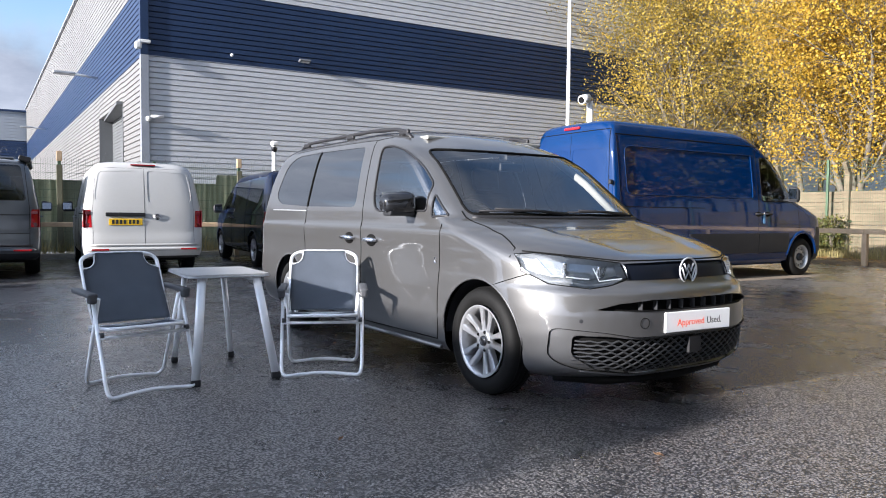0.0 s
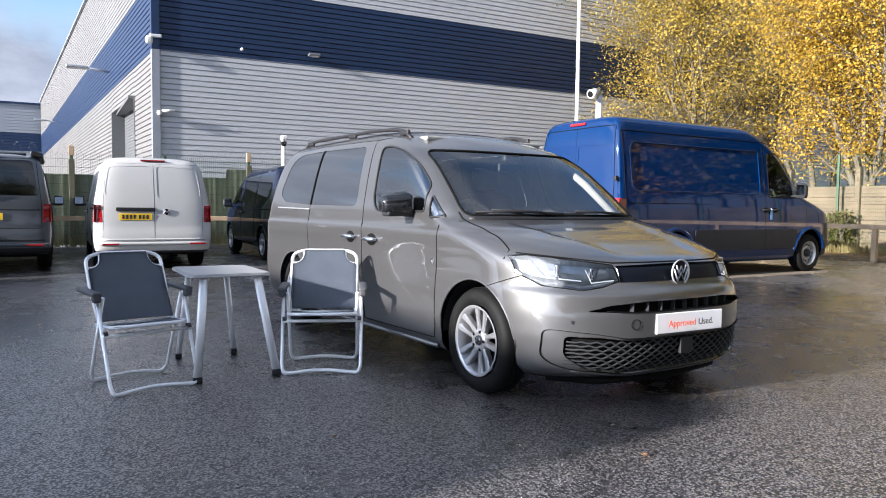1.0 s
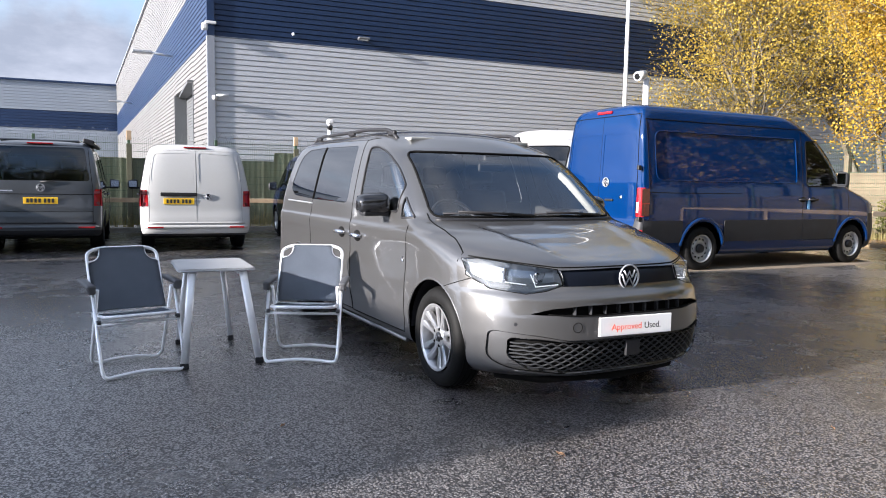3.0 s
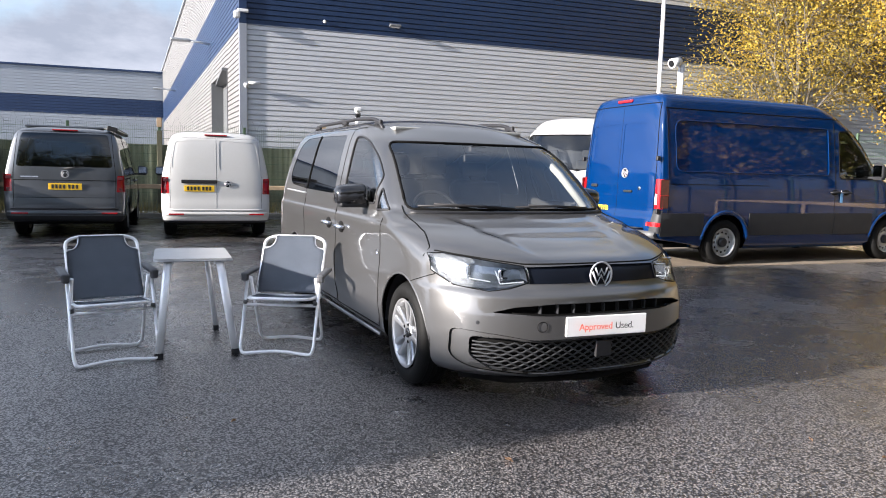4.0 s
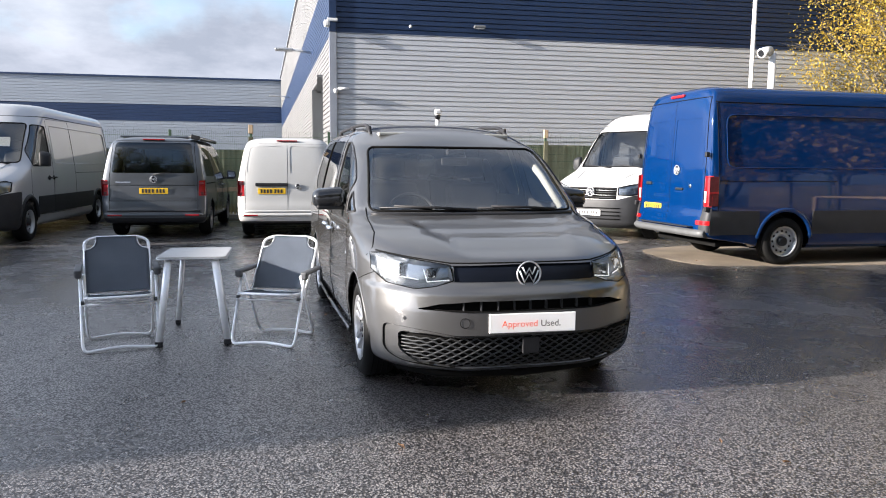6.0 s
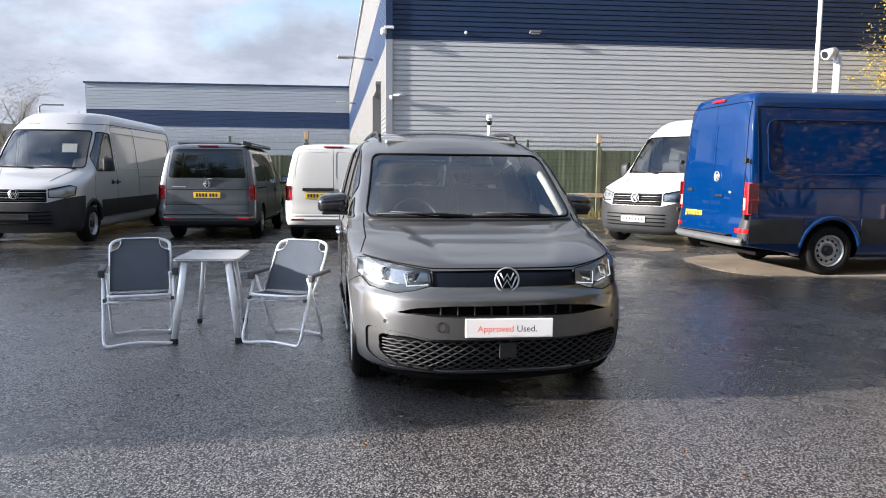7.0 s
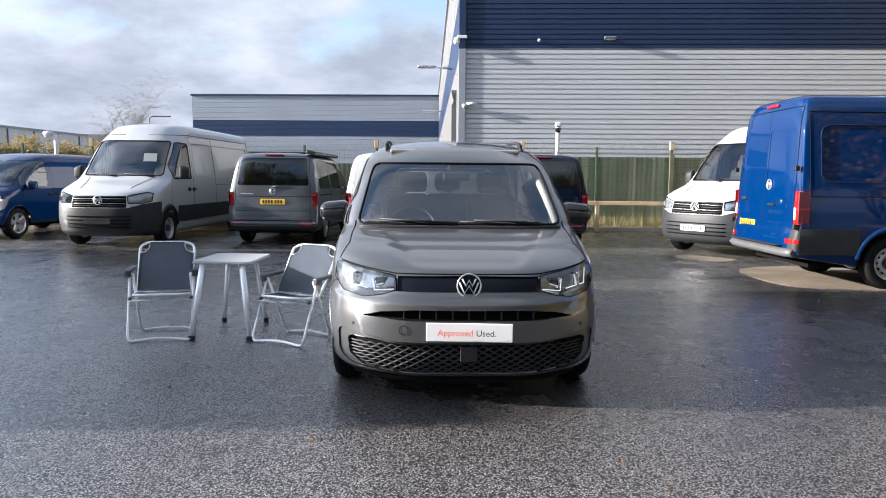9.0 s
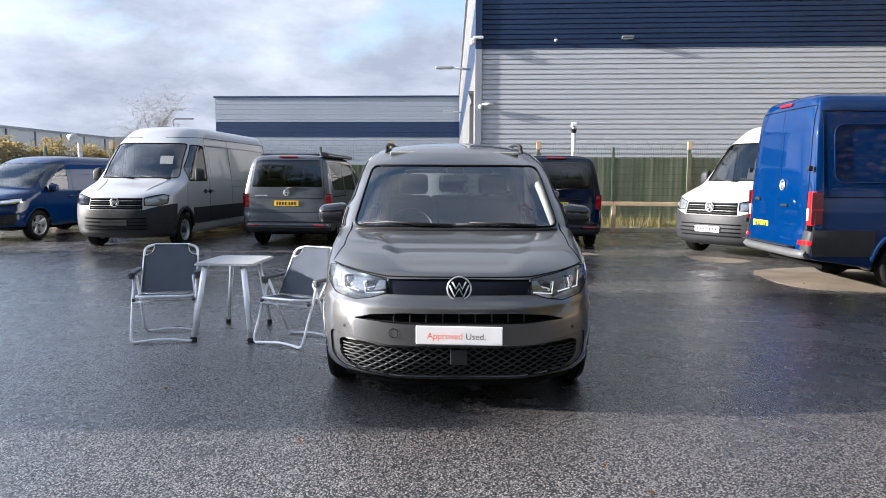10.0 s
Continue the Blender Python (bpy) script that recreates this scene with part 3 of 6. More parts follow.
            cap = [bm.verts.new((s * inner, y + (r + 0.005) * math.cos(math.pi * k / 20), z + (r + 0.005) * math.sin(math.pi * k / 20))) for k in range(21)]
            bm.faces.new(cap)
            part("wheel_arch_liner", bm, M["black"], parent)


def wheel(parent, x, y, z, r, width, style, rim_r, side):
    """A tyre with its rim; style: spokes, steel or five."""
    h = width / 2
    w = thing("wheel", Matrix.Identity(4), "", "")
    w.parent = parent
    w.matrix_local = pose(x, y, z, 0, 0, 0 if side > 0 else 180)
    rr = rim_r + 0.012
    prof = [(-h * 0.75, rr), (-h, rr + 0.02), (-h * 1.04, (rr + r) / 2), (-h * 0.95, r - 0.022), (-h * 0.72, r - 0.004), (-h * 0.3, r), (h * 0.3, r),
            (h * 0.72, r - 0.004), (h * 0.95, r - 0.022), (h * 1.04, (rr + r) / 2), (h, rr + 0.02), (h * 0.75, rr)]
    t = part("tyre", lathe(prof, 48), M["rubber"], w)
    bm = bmesh.new()
    for k in (-0.5, -0.17, 0.17, 0.5):
        ring = [(h * k, math.cos(a) * (r + 0.0012), math.sin(a) * (r + 0.0012)) for a in (2 * math.pi * i / 48 for i in range(49))]
        add_tube(bm, ring, 0.004, 5, False)
    part("tread_groove", bm, M["gap"], w)
    f = h * 0.72
    rim = part("rim", lathe([(h * 0.98, rr + 0.001), (h * 1.0, rr - 0.008), (h * 0.86, rr - 0.02), (f - 0.02, rr - 0.03), (-h * 0.4, rr - 0.05), (-h * 0.9, rr - 0.02), (-h * 0.9, rr + 0.001)], 48),
               M["alloy"] if style != "steel" else M["galv"], w)
    # disc and hub back are black, for the shade behind the spokes
    part("brake_disc", lathe([(0.0, 0.05), (0.0, rr - 0.07), (-0.02, rr - 0.07), (-0.02, 0.05)], 32, closed=True), M["gap"], w)
    bm = lathe([(-0.06, 0.002), (-0.06, rr - 0.04)], 32)
    part("hub_back", bm, M["gap"], w)
    if style in ("spokes", "five"):
        count = 10 if style == "spokes" else 5
        for k in range(count):
            a = 2 * math.pi * k / count + 0.1
            lean = (0.10 if k % 2 else -0.10) if style == "spokes" else 0.0
            b = bmesh.new()
            inner, outer = 0.045, rr - 0.018
            wi, wo = (0.0135, 0.023) if style == "spokes" else (0.05, 0.07)
            vs = []
            for rad, wd, xx, tw in ((inner, wi, f - 0.012, 0.0), ((inner + outer) / 2, wi * 1.05, f - 0.004, lean * 0.5), (outer, wo, f + 0.01, lean)):
                row = []
                for sx, dx in ((-1, 0.0), (-0.7, 0.010), (0.7, 0.010), (1, 0.0)):
                    row.append(b.verts.new((xx + dx, sx * wd, rad)))
                row.append(b.verts.new((xx - 0.03, wd, rad)))
                row.append(b.verts.new((xx - 0.03, -wd, rad)))
                for v in row:
                    v.co = Matrix.Rotation(a + tw, 4, "X") @ v.co
                vs.append(row)
            for p, q in zip(vs, vs[1:]):
                for i in range(6):
                    b.faces.new((p[i], p[(i + 1) % 6], q[(i + 1) % 6], q[i]))
            bmesh.ops.recalc_face_normals(b, faces=b.faces)
            part("spoke", b, M["alloy"], w)
        part("hub", lathe([(f - 0.03, 0.07), (f + 0.002, 0.066), (f + 0.006, 0.05), (f - 0.002, 0.034), (f - 0.002, 0.0005)], 28), M["alloy"], w)
        part("centre_cap", lathe([(f - 0.002, 0.032), (f + 0.008, 0.030), (f + 0.009, 0.0005)], 24), M["gloss_black"], w)
        for k in range(5):
            a = 2 * math.pi * k / 5
            part("wheel_bolt", moved(lathe([(0.0, 0.011), (0.012, 0.010), (0.012, 0.0005)], 10), Matrix.Translation((f - 0.004, math.cos(a) * 0.056, math.sin(a) * 0.056))), M["gap"], w)
    else:
        part("disc", lathe([(f - 0.03, rr - 0.025), (f - 0.05, rr - 0.06), (f - 0.02, rr - 0.085), (f - 0.012, 0.10), (f - 0.03, 0.085), (f - 0.03, 0.0005)], 40), M["galv"], w)
        # flat black discs, the shade inside the holes put into colour
        for k in range(12):
            a = 2 * math.pi * k / 12
            part("vent_hole", moved(lathe([(0.0, 0.019), (0.003, 0.018), (0.003, 0.0005)], 12), Matrix.Translation((f - 0.026, math.cos(a) * (rr - 0.072), math.sin(a) * (rr - 0.072)))), M["gap"], w)
        part("centre_cap", lathe([(f - 0.03, 0.072), (f + 0.02, 0.066), (f + 0.026, 0.05), (f + 0.024, 0.0005)], 28), M["black"], w)
    return w


def badge(parent, m, r, back=True):
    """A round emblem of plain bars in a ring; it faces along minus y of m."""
    e = part("emblem", moved(lathe([(-0.004, r * 0.98), (-0.012, r), (-0.012, r * 0.9), (-0.006, r * 0.87)], 36, "y"), m), M["emblem"], parent)
    if back:
        part("emblem_back", moved(lathe([(0.0, r * 0.98), (-0.006, r * 0.9), (-0.006, 0.0005)], 36, "y"), m), M["strip"], e)
    bm = bmesh.new()
    k = r * 0.86
    for pts in (((-0.62, 0.62), (-0.3, -0.05), (0.0, 0.5), (0.3, -0.05), (0.62, 0.62)), ((-0.88, 0.3), (-0.42, -0.78), (0.0, 0.0), (0.42, -0.78), (0.88, 0.3))):
        add_tube(bm, [(a * k, -0.010, b * k) for a, b in pts], r * (0.075 if back else 0.10), 6)
    part("emblem_bar", moved(bm, m), M["emblem"], e)
    return e


def plate(parent, m, w=0.52, h=0.111, base="yellow", ink="ink", bars=True):
    """A number plate with its writing as plain bars; it faces along minus y of m."""
    p = part("number_plate", moved(boxed((0, 0, 0), (w, 0.008, h), 0.003), m), M[base], parent)
    if bars:
        for x0, n in ((-0.205 * w / 0.52, 4), (0.055 * w / 0.52, 3)):
            for k in range(n):
                part("plate_bar", moved(boxed((x0 + k * 0.060 * w / 0.52 + 0.01, -0.005, 0), (0.036 * w / 0.52, 0.003, h * 0.62), 0.0), m), M[ink], p)
    return p


def seats(parent, rows, z=0.55, mat_name="seat", scale=1.0):
    """Seats with squab, back and headrest; rows of (x, y)."""
    for x, y in rows:
        s = part("seat", boxed((x, y, z), (0.50 * scale, 0.52, 0.20), 0.06), M[mat_name], parent)
        part("seat_back", moved(boxed((0, 0, 0.32), (0.48 * scale, 0.14, 0.66), 0.06, None, 3), pose(x, y + 0.26, z + 0.08, -14)), M[mat_name], s)
        part("headrest", moved(boxed((0, 0, 0), (0.27, 0.10, 0.19), 0.045, None, 3), pose(x, y + 0.46, z + 0.84, -10)), M[mat_name], s)


def steering(parent, x, y, z, tilt=35):
    ring = [(math.cos(a) * 0.185, math.sin(a) * 0.185, 0) for a in (2 * math.pi * k / 28 for k in range(29))]
    bm = tube(ring, 0.014, 8, False)
    add_tube(bm, [(-0.18, 0, 0), (0.18, 0, 0)], 0.018, 6, True, 0.5)
    add_tube(bm, [(0, 0, 0), (0, -0.18, 0)], 0.016, 6, True, 0.5)
    part("steering_wheel", moved(bm, pose(x, y, z, 90 - tilt)), M["black"], parent)


def mirror(parent, s, y, x0, x1, z0, z1, depth, cap, arm_z, door_x):
    """A door mirror on the side s: housing, glass and foot."""
    bm = bmesh.new()
    cx, cz, wx = (x0 + x1) / 2, (z0 + z1) / 2, abs(x1 - x0)
    add_box(bm, (s * cx, y, cz), (wx, depth, z1 - z0), min(depth, z1 - z0) * 0.34, None, 4)
    # the shell falls away towards its outer end and its nose
    for vert in bm.verts:
        out = (abs(vert.co.x) - x0) / wx
        nose = (y + depth / 2 - vert.co.y) / depth
        vert.co.z = z0 + (vert.co.z - z0) * (1.0 - 0.16 * out * out - 0.16 * nose * nose)
        vert.co.y += depth * 0.16 * out * out * nose
    h = part("mirror_housing", bm, M[cap], parent, "", True)
    part("mirror_glass", boxed((s * cx, y + depth * 0.5 + 0.001, cz - 0.006), (wx * 0.8, 0.004, (z1 - z0) * 0.66), 0.0), M["mirror_glass"], h)
    part("mirror_skirt", boxed((s * (cx - 0.012), y + 0.004, z0 + 0.004), (wx * 0.86, depth * 0.72, 0.040), 0.016, None, 3), M["cladding_black"], h)
    part("mirror_foot", boxed((s * (x0 + door_x) / 2, y + 0.004, (z0 + arm_z) / 2), (abs(x0 - door_x) + 0.09, depth * 0.5, 0.040), 0.014, None, 3), M["cladding_black"], h)


def handle(skin, parent, y, z, s, material, w=0.17):
    """A bar on a door, over a flat black disc painted as the recess's shade."""
    p = skin.at("x", s, y, z, 0.0)
    if p is None:
        return
    h = part("door_handle", tube([(p.x + s * 0.004, y - w / 2, z), (p.x + s * 0.032, y - w * 0.36, z + 0.003), (p.x + s * 0.036, y, z + 0.004), (p.x + s * 0.032, y + w * 0.36, z + 0.003), (p.x + s * 0.004, y + w / 2, z)],
                                [0.014, 0.021, 0.023, 0.021, 0.014], 8, True, 0.8), material, parent)
    part("recess_shade", moved(lathe([(0.0, 0.058), (0.003, 0.056), (0.003, 0.0005)], 20), Matrix.Translation((p.x + s * 0.0005, y, z)) @ Matrix.Diagonal((s, 1.35, 0.80, 1))), M["gap"], h)
# ---- the grey van in front ----
def grey_van(m):
    v = thing("parked_car", m, "shiny metallic grey passenger van with roof rails on wet asphalt", "van")
    keys = [  # z, front, rear, half width, front corner, squareness, rear corner
        (0.175, 0.20, 4.62, 0.80, 0.45, 2.8, 0.3),
        (0.20, 0.115, 4.70, 0.85, 0.55, 3.0, 0.3),
        (0.26, 0.055, 4.76, 0.893, 0.62, 3.2, 0.28),
        (0.36, 0.026, 4.79, 0.906, 0.66, 3.2, 0.26),
        (0.44, 0.020, 4.79, 0.922, 0.68, 3.1, 0.26),
        (0.55, 0.016, 4.80, 0.926, 0.70, 3.0, 0.25),
        (0.655, 0.03, 4.79, 0.924, 0.72, 2.9, 0.25),
        (0.70, 0.07, 4.79, 0.921, 0.72, 2.9, 0.25),
        (0.80, 0.115, 4.79, 0.917, 0.70, 2.9, 0.24),
        (0.845, 0.165, 4.785, 0.917, 0.70, 3.0, 0.24),
        (0.90, 0.30, 4.785, 0.919, 0.68, 3.2, 0.24),
        (0.95, 0.48, 4.78, 0.919, 0.64, 3.4, 0.24),
        (0.985, 0.66, 4.78, 0.914, 0.56, 3.6, 0.24),
        (1.00, 0.72, 4.78, 0.906, 0.50, 3.8, 0.24),
        (1.035, 0.92, 4.775, 0.899, 0.40, 4.2, 0.24),
        (1.06, 1.04, 4.77, 0.896, 0.34, 4.2, 0.24),
        (1.12, 1.11, 4.76, 0.888, 0.34, 4.2, 0.24),
        (1.30, 1.33, 4.73, 0.848, 0.34, 4.2, 0.24),
        (1.45, 1.525, 4.69, 0.808, 0.34, 4.1, 0.25),
        (1.56, 1.72, 4.64, 0.773, 0.36, 3.8, 0.26),
        (1.63, 1.86, 4.58, 0.742, 0.44, 2.7, 0.28),
        (1.69, 2.02, 4.50, 0.69, 0.5, 2.6, 0.3),
        (1.735, 2.22, 4.40, 0.60, 0.55, 2.5, 0.35),
        (1.765, 2.45, 4.25, 0.46, 0.55, 2.4, 0.4),
        (1.782, 2.70, 4.05, 0.28, 0.45, 2.3, 0.4),
        (1.787, 2.95, 3.85, 0.10, 0.3, 2.2, 0.3),
    ]
    steps = [2, 3, 4, 4, 5, 5, 4, 5, 4, 5, 5, 4, 2, 5, 4, 4, 6, 6, 5, 4, 4, 4, 4, 3, 2]
    sk = Skin(keys, steps, 30, 36, 12, 0.012)
    # the bonnet is pressed a little lower between its two creases
    for vert in sk.bm.verts:
        x, y, z = vert.co
        if 0.83 < z < 1.08 and y < 1.25:
            crease = 0.36 + 0.30 * (y - 0.30)
            k = min(1.0, max(0.0, (crease - abs(x)) / 0.045 + 0.5))
            vert.co.z -= 0.014 * k * min(1.0, max(0.0, (z - 0.85) / 0.05)) * min(1.0, max(0.0, (1.05 - z) / 0.03))
    sk.bm.normal_update()
    sk.tree = BVHTree.FromBMesh(sk.bm)
    paint = M["grey_paint"]
    WF, WR, WZ, WHR = 0.872, 3.85, 0.325, 0.322
    # openings
    screen = smooth_poly([(-0.775, 1.085), (0.775, 1.085), (0.685, 1.55), (-0.685, 1.55)], 0.06)
    door_win = smooth_poly([(1.49, 1.105), (2.20, 1.105), (2.27, 1.20), (2.33, 1.595), (2.18, 1.60), (1.98, 1.555), (1.70, 1.43), (1.51, 1.285)], [0.03, 0.09, 0.1, 0.05, 0.1, 0.15, 0.15, 0.04])
    quarter = smooth_poly([(1.27, 1.075), (1.42, 1.065), (1.45, 1.215)], [0.01, 0.02, 0.02])
    slide_win = smooth_poly([(2.54, 1.135), (3.50, 1.145), (3.50, 1.635), (2.62, 1.62)], [0.08, 0.0, 0.0, 0.05])
    rear_win = smooth_poly([(3.515, 1.145), (4.16, 1.17), (4.34, 1.25), (4.22, 1.56), (4.02, 1.63), (3.515, 1.635)], [0.0, 0.08, 0.08, 0.1, 0.08, 0.0])
    lamp = [(0.447, 0.735), (0.455, 0.822), (0.62, 0.845), (0.80, 0.872), (0.862, 0.862), (0.868, 0.77), (0.80, 0.705), (0.655, 0.685), (0.55, 0.702)]
    strip = [(-0.452, 0.728), (0.452, 0.728), (0.458, 0.816), (0.1, 0.822), (-0.1, 0.822), (-0.458, 0.816)]
    slot = smooth_poly([(-0.66, 0.576), (-0.40, 0.562), (0.40, 0.562), (0.66, 0.576), (0.54, 0.608), (0.34, 0.624), (-0.34, 0.624), (-0.54, 0.608)], 0.02)
    lower = smooth_poly([(-0.83, 0.475), (-0.62, 0.455), (-0.45, 0.425), (0.45, 0.425), (0.62, 0.455), (0.83, 0.475), (0.825, 0.30), (0.74, 0.250), (0.4, 0.207), (-0.4, 0.207), (-0.74, 0.250), (-0.825, 0.30)],
                        [0.04, 0.03, 0.03, 0.03, 0.03, 0.04, 0.05, 0.05, 0.05, 0.05, 0.05, 0.05])
    front = lambda c: c.y < 1.9
    part("windscreen", sk.lift(sk.cut(screen, "y", -1, front), -0.002), M["screen"], v, "clear curved windscreen").visible_shadow = False
    for s in (-1, 1):
        sk.panel("side_window", door_win, "x", s, M["door_glass"], v, -0.004).visible_shadow = False
        sk.panel("side_window", quarter, "x", s, M["door_glass"], v, -0.004)
        sk.panel("side_window", slide_win, "x", s, M["sky_tint"], v, -0.003, 0.0, "dark privacy-tinted pane")
        sk.panel("side_window", rear_win, "x", s, M["sky_tint"], v, -0.003, 0.0, "dark privacy-tinted pane")
        for poly in (door_win, quarter):
            part("window_seal", sk.line(poly, "x", s, 0.008, 0.0, 0.03, True), M["black"], v)
        part("window_seal", sk.line([(3.507, 1.14), (3.507, 1.64)], "x", s, 0.007, 0.0), M["gap"], v)
        poly = [(s * a, b) for a, b in lamp]
        lens_faces = sk.cut(poly, "y", -1, lambda c: c.y < 0.8)
        lens = part("headlamp", sk.lift(lens_faces, 0.001), M["lens"], v, "clear headlamp with lit daytime lamps")
        # the bowl, reflectors and light guides behind the lens
        bowl = bmesh.new()
        grid = []
        for i in range(15):
            a = 0.44 + (0.875 - 0.44) * i / 14
            zt = np.interp(a, [0.447, 0.455, 0.62, 0.80, 0.87], [0.822, 0.824, 0.847, 0.874, 0.868])
            zb = np.interp(a, [0.447, 0.55, 0.655, 0.80, 0.87], [0.733, 0.702, 0.685, 0.705, 0.77])
            row = []
            for k in range(5):
                z = zb + (zt - zb) * k / 4
                p = sk.at("y", -1, s * min(a, 0.868), z)
                dep = 0.05 if 0 < k < 4 and 0 < i < 14 else 0.002
                row.append(bowl.verts.new((p.x * (1 - dep * 0.4), p.y + dep, z)))
            grid.append(row)
        for g, h in zip(grid, grid[1:]):
            for k in range(4):
                bowl.faces.new((g[k], g[k + 1], h[k + 1], h[k]))
        part("lamp_bowl", bowl, M["lamp_bowl"], lens)
        for a0, a1, z0, z1, deep in ((0.475, 0.605, 0.735, 0.805, 0.044), (0.635, 0.755, 0.738, 0.825, 0.062)):
            p = sk.at("y", -1, s * (a0 + a1) / 2, 0.79)
            turn = -s * math.degrees(math.atan(0.35 + (a0 - 0.5) * 1.7))
            part("reflector", moved(boxed((0, 0, 0), (a1 - a0 - 0.025, 0.026, z1 - z0), 0.012, None, 3), pose(p.x, p.y + deep, (z0 + z1) / 2, 0, 0, turn)), M["chrome"], lens)
        # two angled light guides, each rising at its outer end
        for run in (((0.470, 0.742), (0.595, 0.728), (0.607, 0.800)), ((0.640, 0.738), (0.790, 0.752), (0.812, 0.845))):
            pts = [sk.at("y", -1, s * a, b, -0.014) for a, b in run]
            part("light_guide", tube(pts, 0.0035, 6), M["lamp_white"], lens)
        part("lamp_seal", sk.line(poly, "y", -1, 0.0035, -0.001, 0.03, True), M["gap"], lens)
    sk.panel("grille_strip", strip, "y", -1, M["strip"], v, -0.012, -0.014, "gloss black strip between the headlamps", lambda c: c.y < 0.5)
    sl = sk.panel("upper_intake", slot, "y", -1, M["gap"], v, -0.05, -0.055, "black slot below the grille strip", lambda c: c.y < 0.5)
    for k in range(9):
        x = -0.40 + 0.1 * k
        p = sk.at("y", -1, x, 0.59)
        part("intake_rib", boxed((x, p.y + 0.028, 0.592), (0.008, 0.03, 0.05), 0.002), M["cladding_black"], sl)
    part("chrome_line", sk.line([(-0.565, 0.5765), (-0.40, 0.568), (0.40, 0.568), (0.565, 0.5765)], "y", -1, 0.003, 0.001), M["gap"], sl)
    cells = smooth_poly([(-0.755, 0.437), (-0.60, 0.432), (-0.44, 0.412), (0.44, 0.412), (0.60, 0.432), (0.755, 0.437), (0.75, 0.325), (0.65, 0.254), (0.4, 0.214), (-0.4, 0.214), (-0.65, 0.254), (-0.75, 0.325)], 0.03)
    dark_cells = sk.panel("honeycomb_back", cells, "y", -1, M["gap"], v, -0.03, -0.034, "", lambda c: c.y < 0.7)
    lg = sk.panel("lower_grille", lower, "y", -1, paint, v, -0.012, -0.013, "grey lower grille surround with dark honeycomb", lambda c: c.y < 0.7)
    dark_cells.parent = lg
    rows = 10
    for k in range(rows):
        z0 = 0.222 + 0.0213 * k
        half = 0.745 - 0.0 * k if k > 1 else 0.60 + 0.07 * k
        if k > 8:
            half = 0.50
        pts = []
        n = 260
        for i in range(n + 1):
            x = -half + 2 * half * i / n
            edge = min(1.0, (half - abs(x)) / 0.25 + 0.15)
            z = z0 + 0.0072 * edge * math.sin(2 * math.pi * x / 0.070 + math.pi * k) + 0.012 * (abs(x) / 0.745) ** 2
            p = sk.at("y", -1, x, z, -0.014)
            if p is not None:
                pts.append(p)
        part("honeycomb_bar", tube(pts, 0.0036, 6, True, 1.5), M["honeycomb"], lg)
    part("lower_lip", sk.line([(-0.70, 0.238), (-0.4, 0.200), (0.4, 0.200), (0.70, 0.238)], "y", -1, 0.007, 0.0), M["satin"], lg)
    pr = sk.at("y", -1, 0.0, 0.35)
    part("radar_cover", boxed((0.0, pr.y - 0.0, 0.355), (0.105, 0.02, 0.095), 0.004), M["black"], lg)
    part("grille_edge", sk.line(lower, "y", -1, 0.0035, -0.004, 0.03, True), M["gap"], lg)
    for x in (-0.40, 0.40):
        p = sk.at("y", -1, x, 0.50)
        if x < 0:
            part("tow_eye_cover", moved(lathe([(-0.002, 0.030), (-0.004, 0.030), (-0.004, 0.027), (-0.002, 0.027)], 24, "y", True), pose(p.x, p.y, p.z, 0, 0, -12 if x < 0 else 12)), M["gap"], v)
    for x in (-0.72, 0.72, -0.24, 0.24):
        p = sk.at("y", -1, x, 0.515)
        part("parking_sensor", moved(lathe([(-0.003, 0.011), (-0.004, 0.0005)], 14, "y"), pose(p.x, p.y, p.z, 0, 0, 30 * x / 0.72)), M["cladding_black"], v)
    badge(v, pose(0, 0.086, 0.772), 0.0775)
    # the show plate on the bumper
    pl = part("show_plate", moved(boxed((0, 0, 0), (0.526, 0.012, 0.114), 0.004), pose(0.0, 0.004, 0.495, 0, 0, -4.0)), M["white_plastic"], v, "white show plate with coloured lettering")
    words("Approved", 0.0535, M["orange"], pl, pose(-0.194, -0.0085, 0.494, 90, 0, -4.0))
    words("Used.", 0.0535, M["ink"], pl, pose(0.038, -0.0262, 0.494, 90, 0, -4.0))
    # wheels and arches
    arches(sk, v, ((WF, WZ), (WR, WZ)), 0.372)
    for y in (WF, WR):
        for s in (-1, 1):
            wheel(v, s * 0.795, y, WHR, WHR, 0.205, "spokes", 0.205, s)
            arc = [(y + 0.378 * math.cos(a), WZ + 0.378 * math.sin(a)) for a in (math.pi * (0.02 + 0.96 * k / 24) for k in range(25))]
            part("arch_lip", sk.line(arc, "x", s, 0.008, -0.004), paint, v)
    # panel gaps
    for s in (-1, 1):
        sk.seam(v, [(1.285, 1.02), (1.285, 0.72), (1.30, 0.45), (1.335, 0.27), (2.36, 0.262), (2.37, 0.5), (2.385, 0.9), (2.42, 1.2), (2.485, 1.66), (2.30, 1.672)], "x", s)
        sk.seam(v, [(2.385, 0.9), (2.37, 0.27), (3.40, 0.265), (3.45, 0.6), (3.50, 0.95), (3.505, 1.13)], "x", s)
        sk.seam(v, [(sk.at("y", -1, s * 0.85, 0.752).y + 0.01, 0.752), (0.735, 0.672)], "x", s, 0.003)
        sk.seam(v, [(2.49, 1.665), (3.6, 1.685), (4.2, 1.665)], "x", s, 0.003)
        part("slide_rail", sk.line([(3.50, 1.105), (4.32, 1.115)], "x", s, 0.016, 0.0, 0.05, False, 0.5), M["galv"], v, "bright sliding door rail")
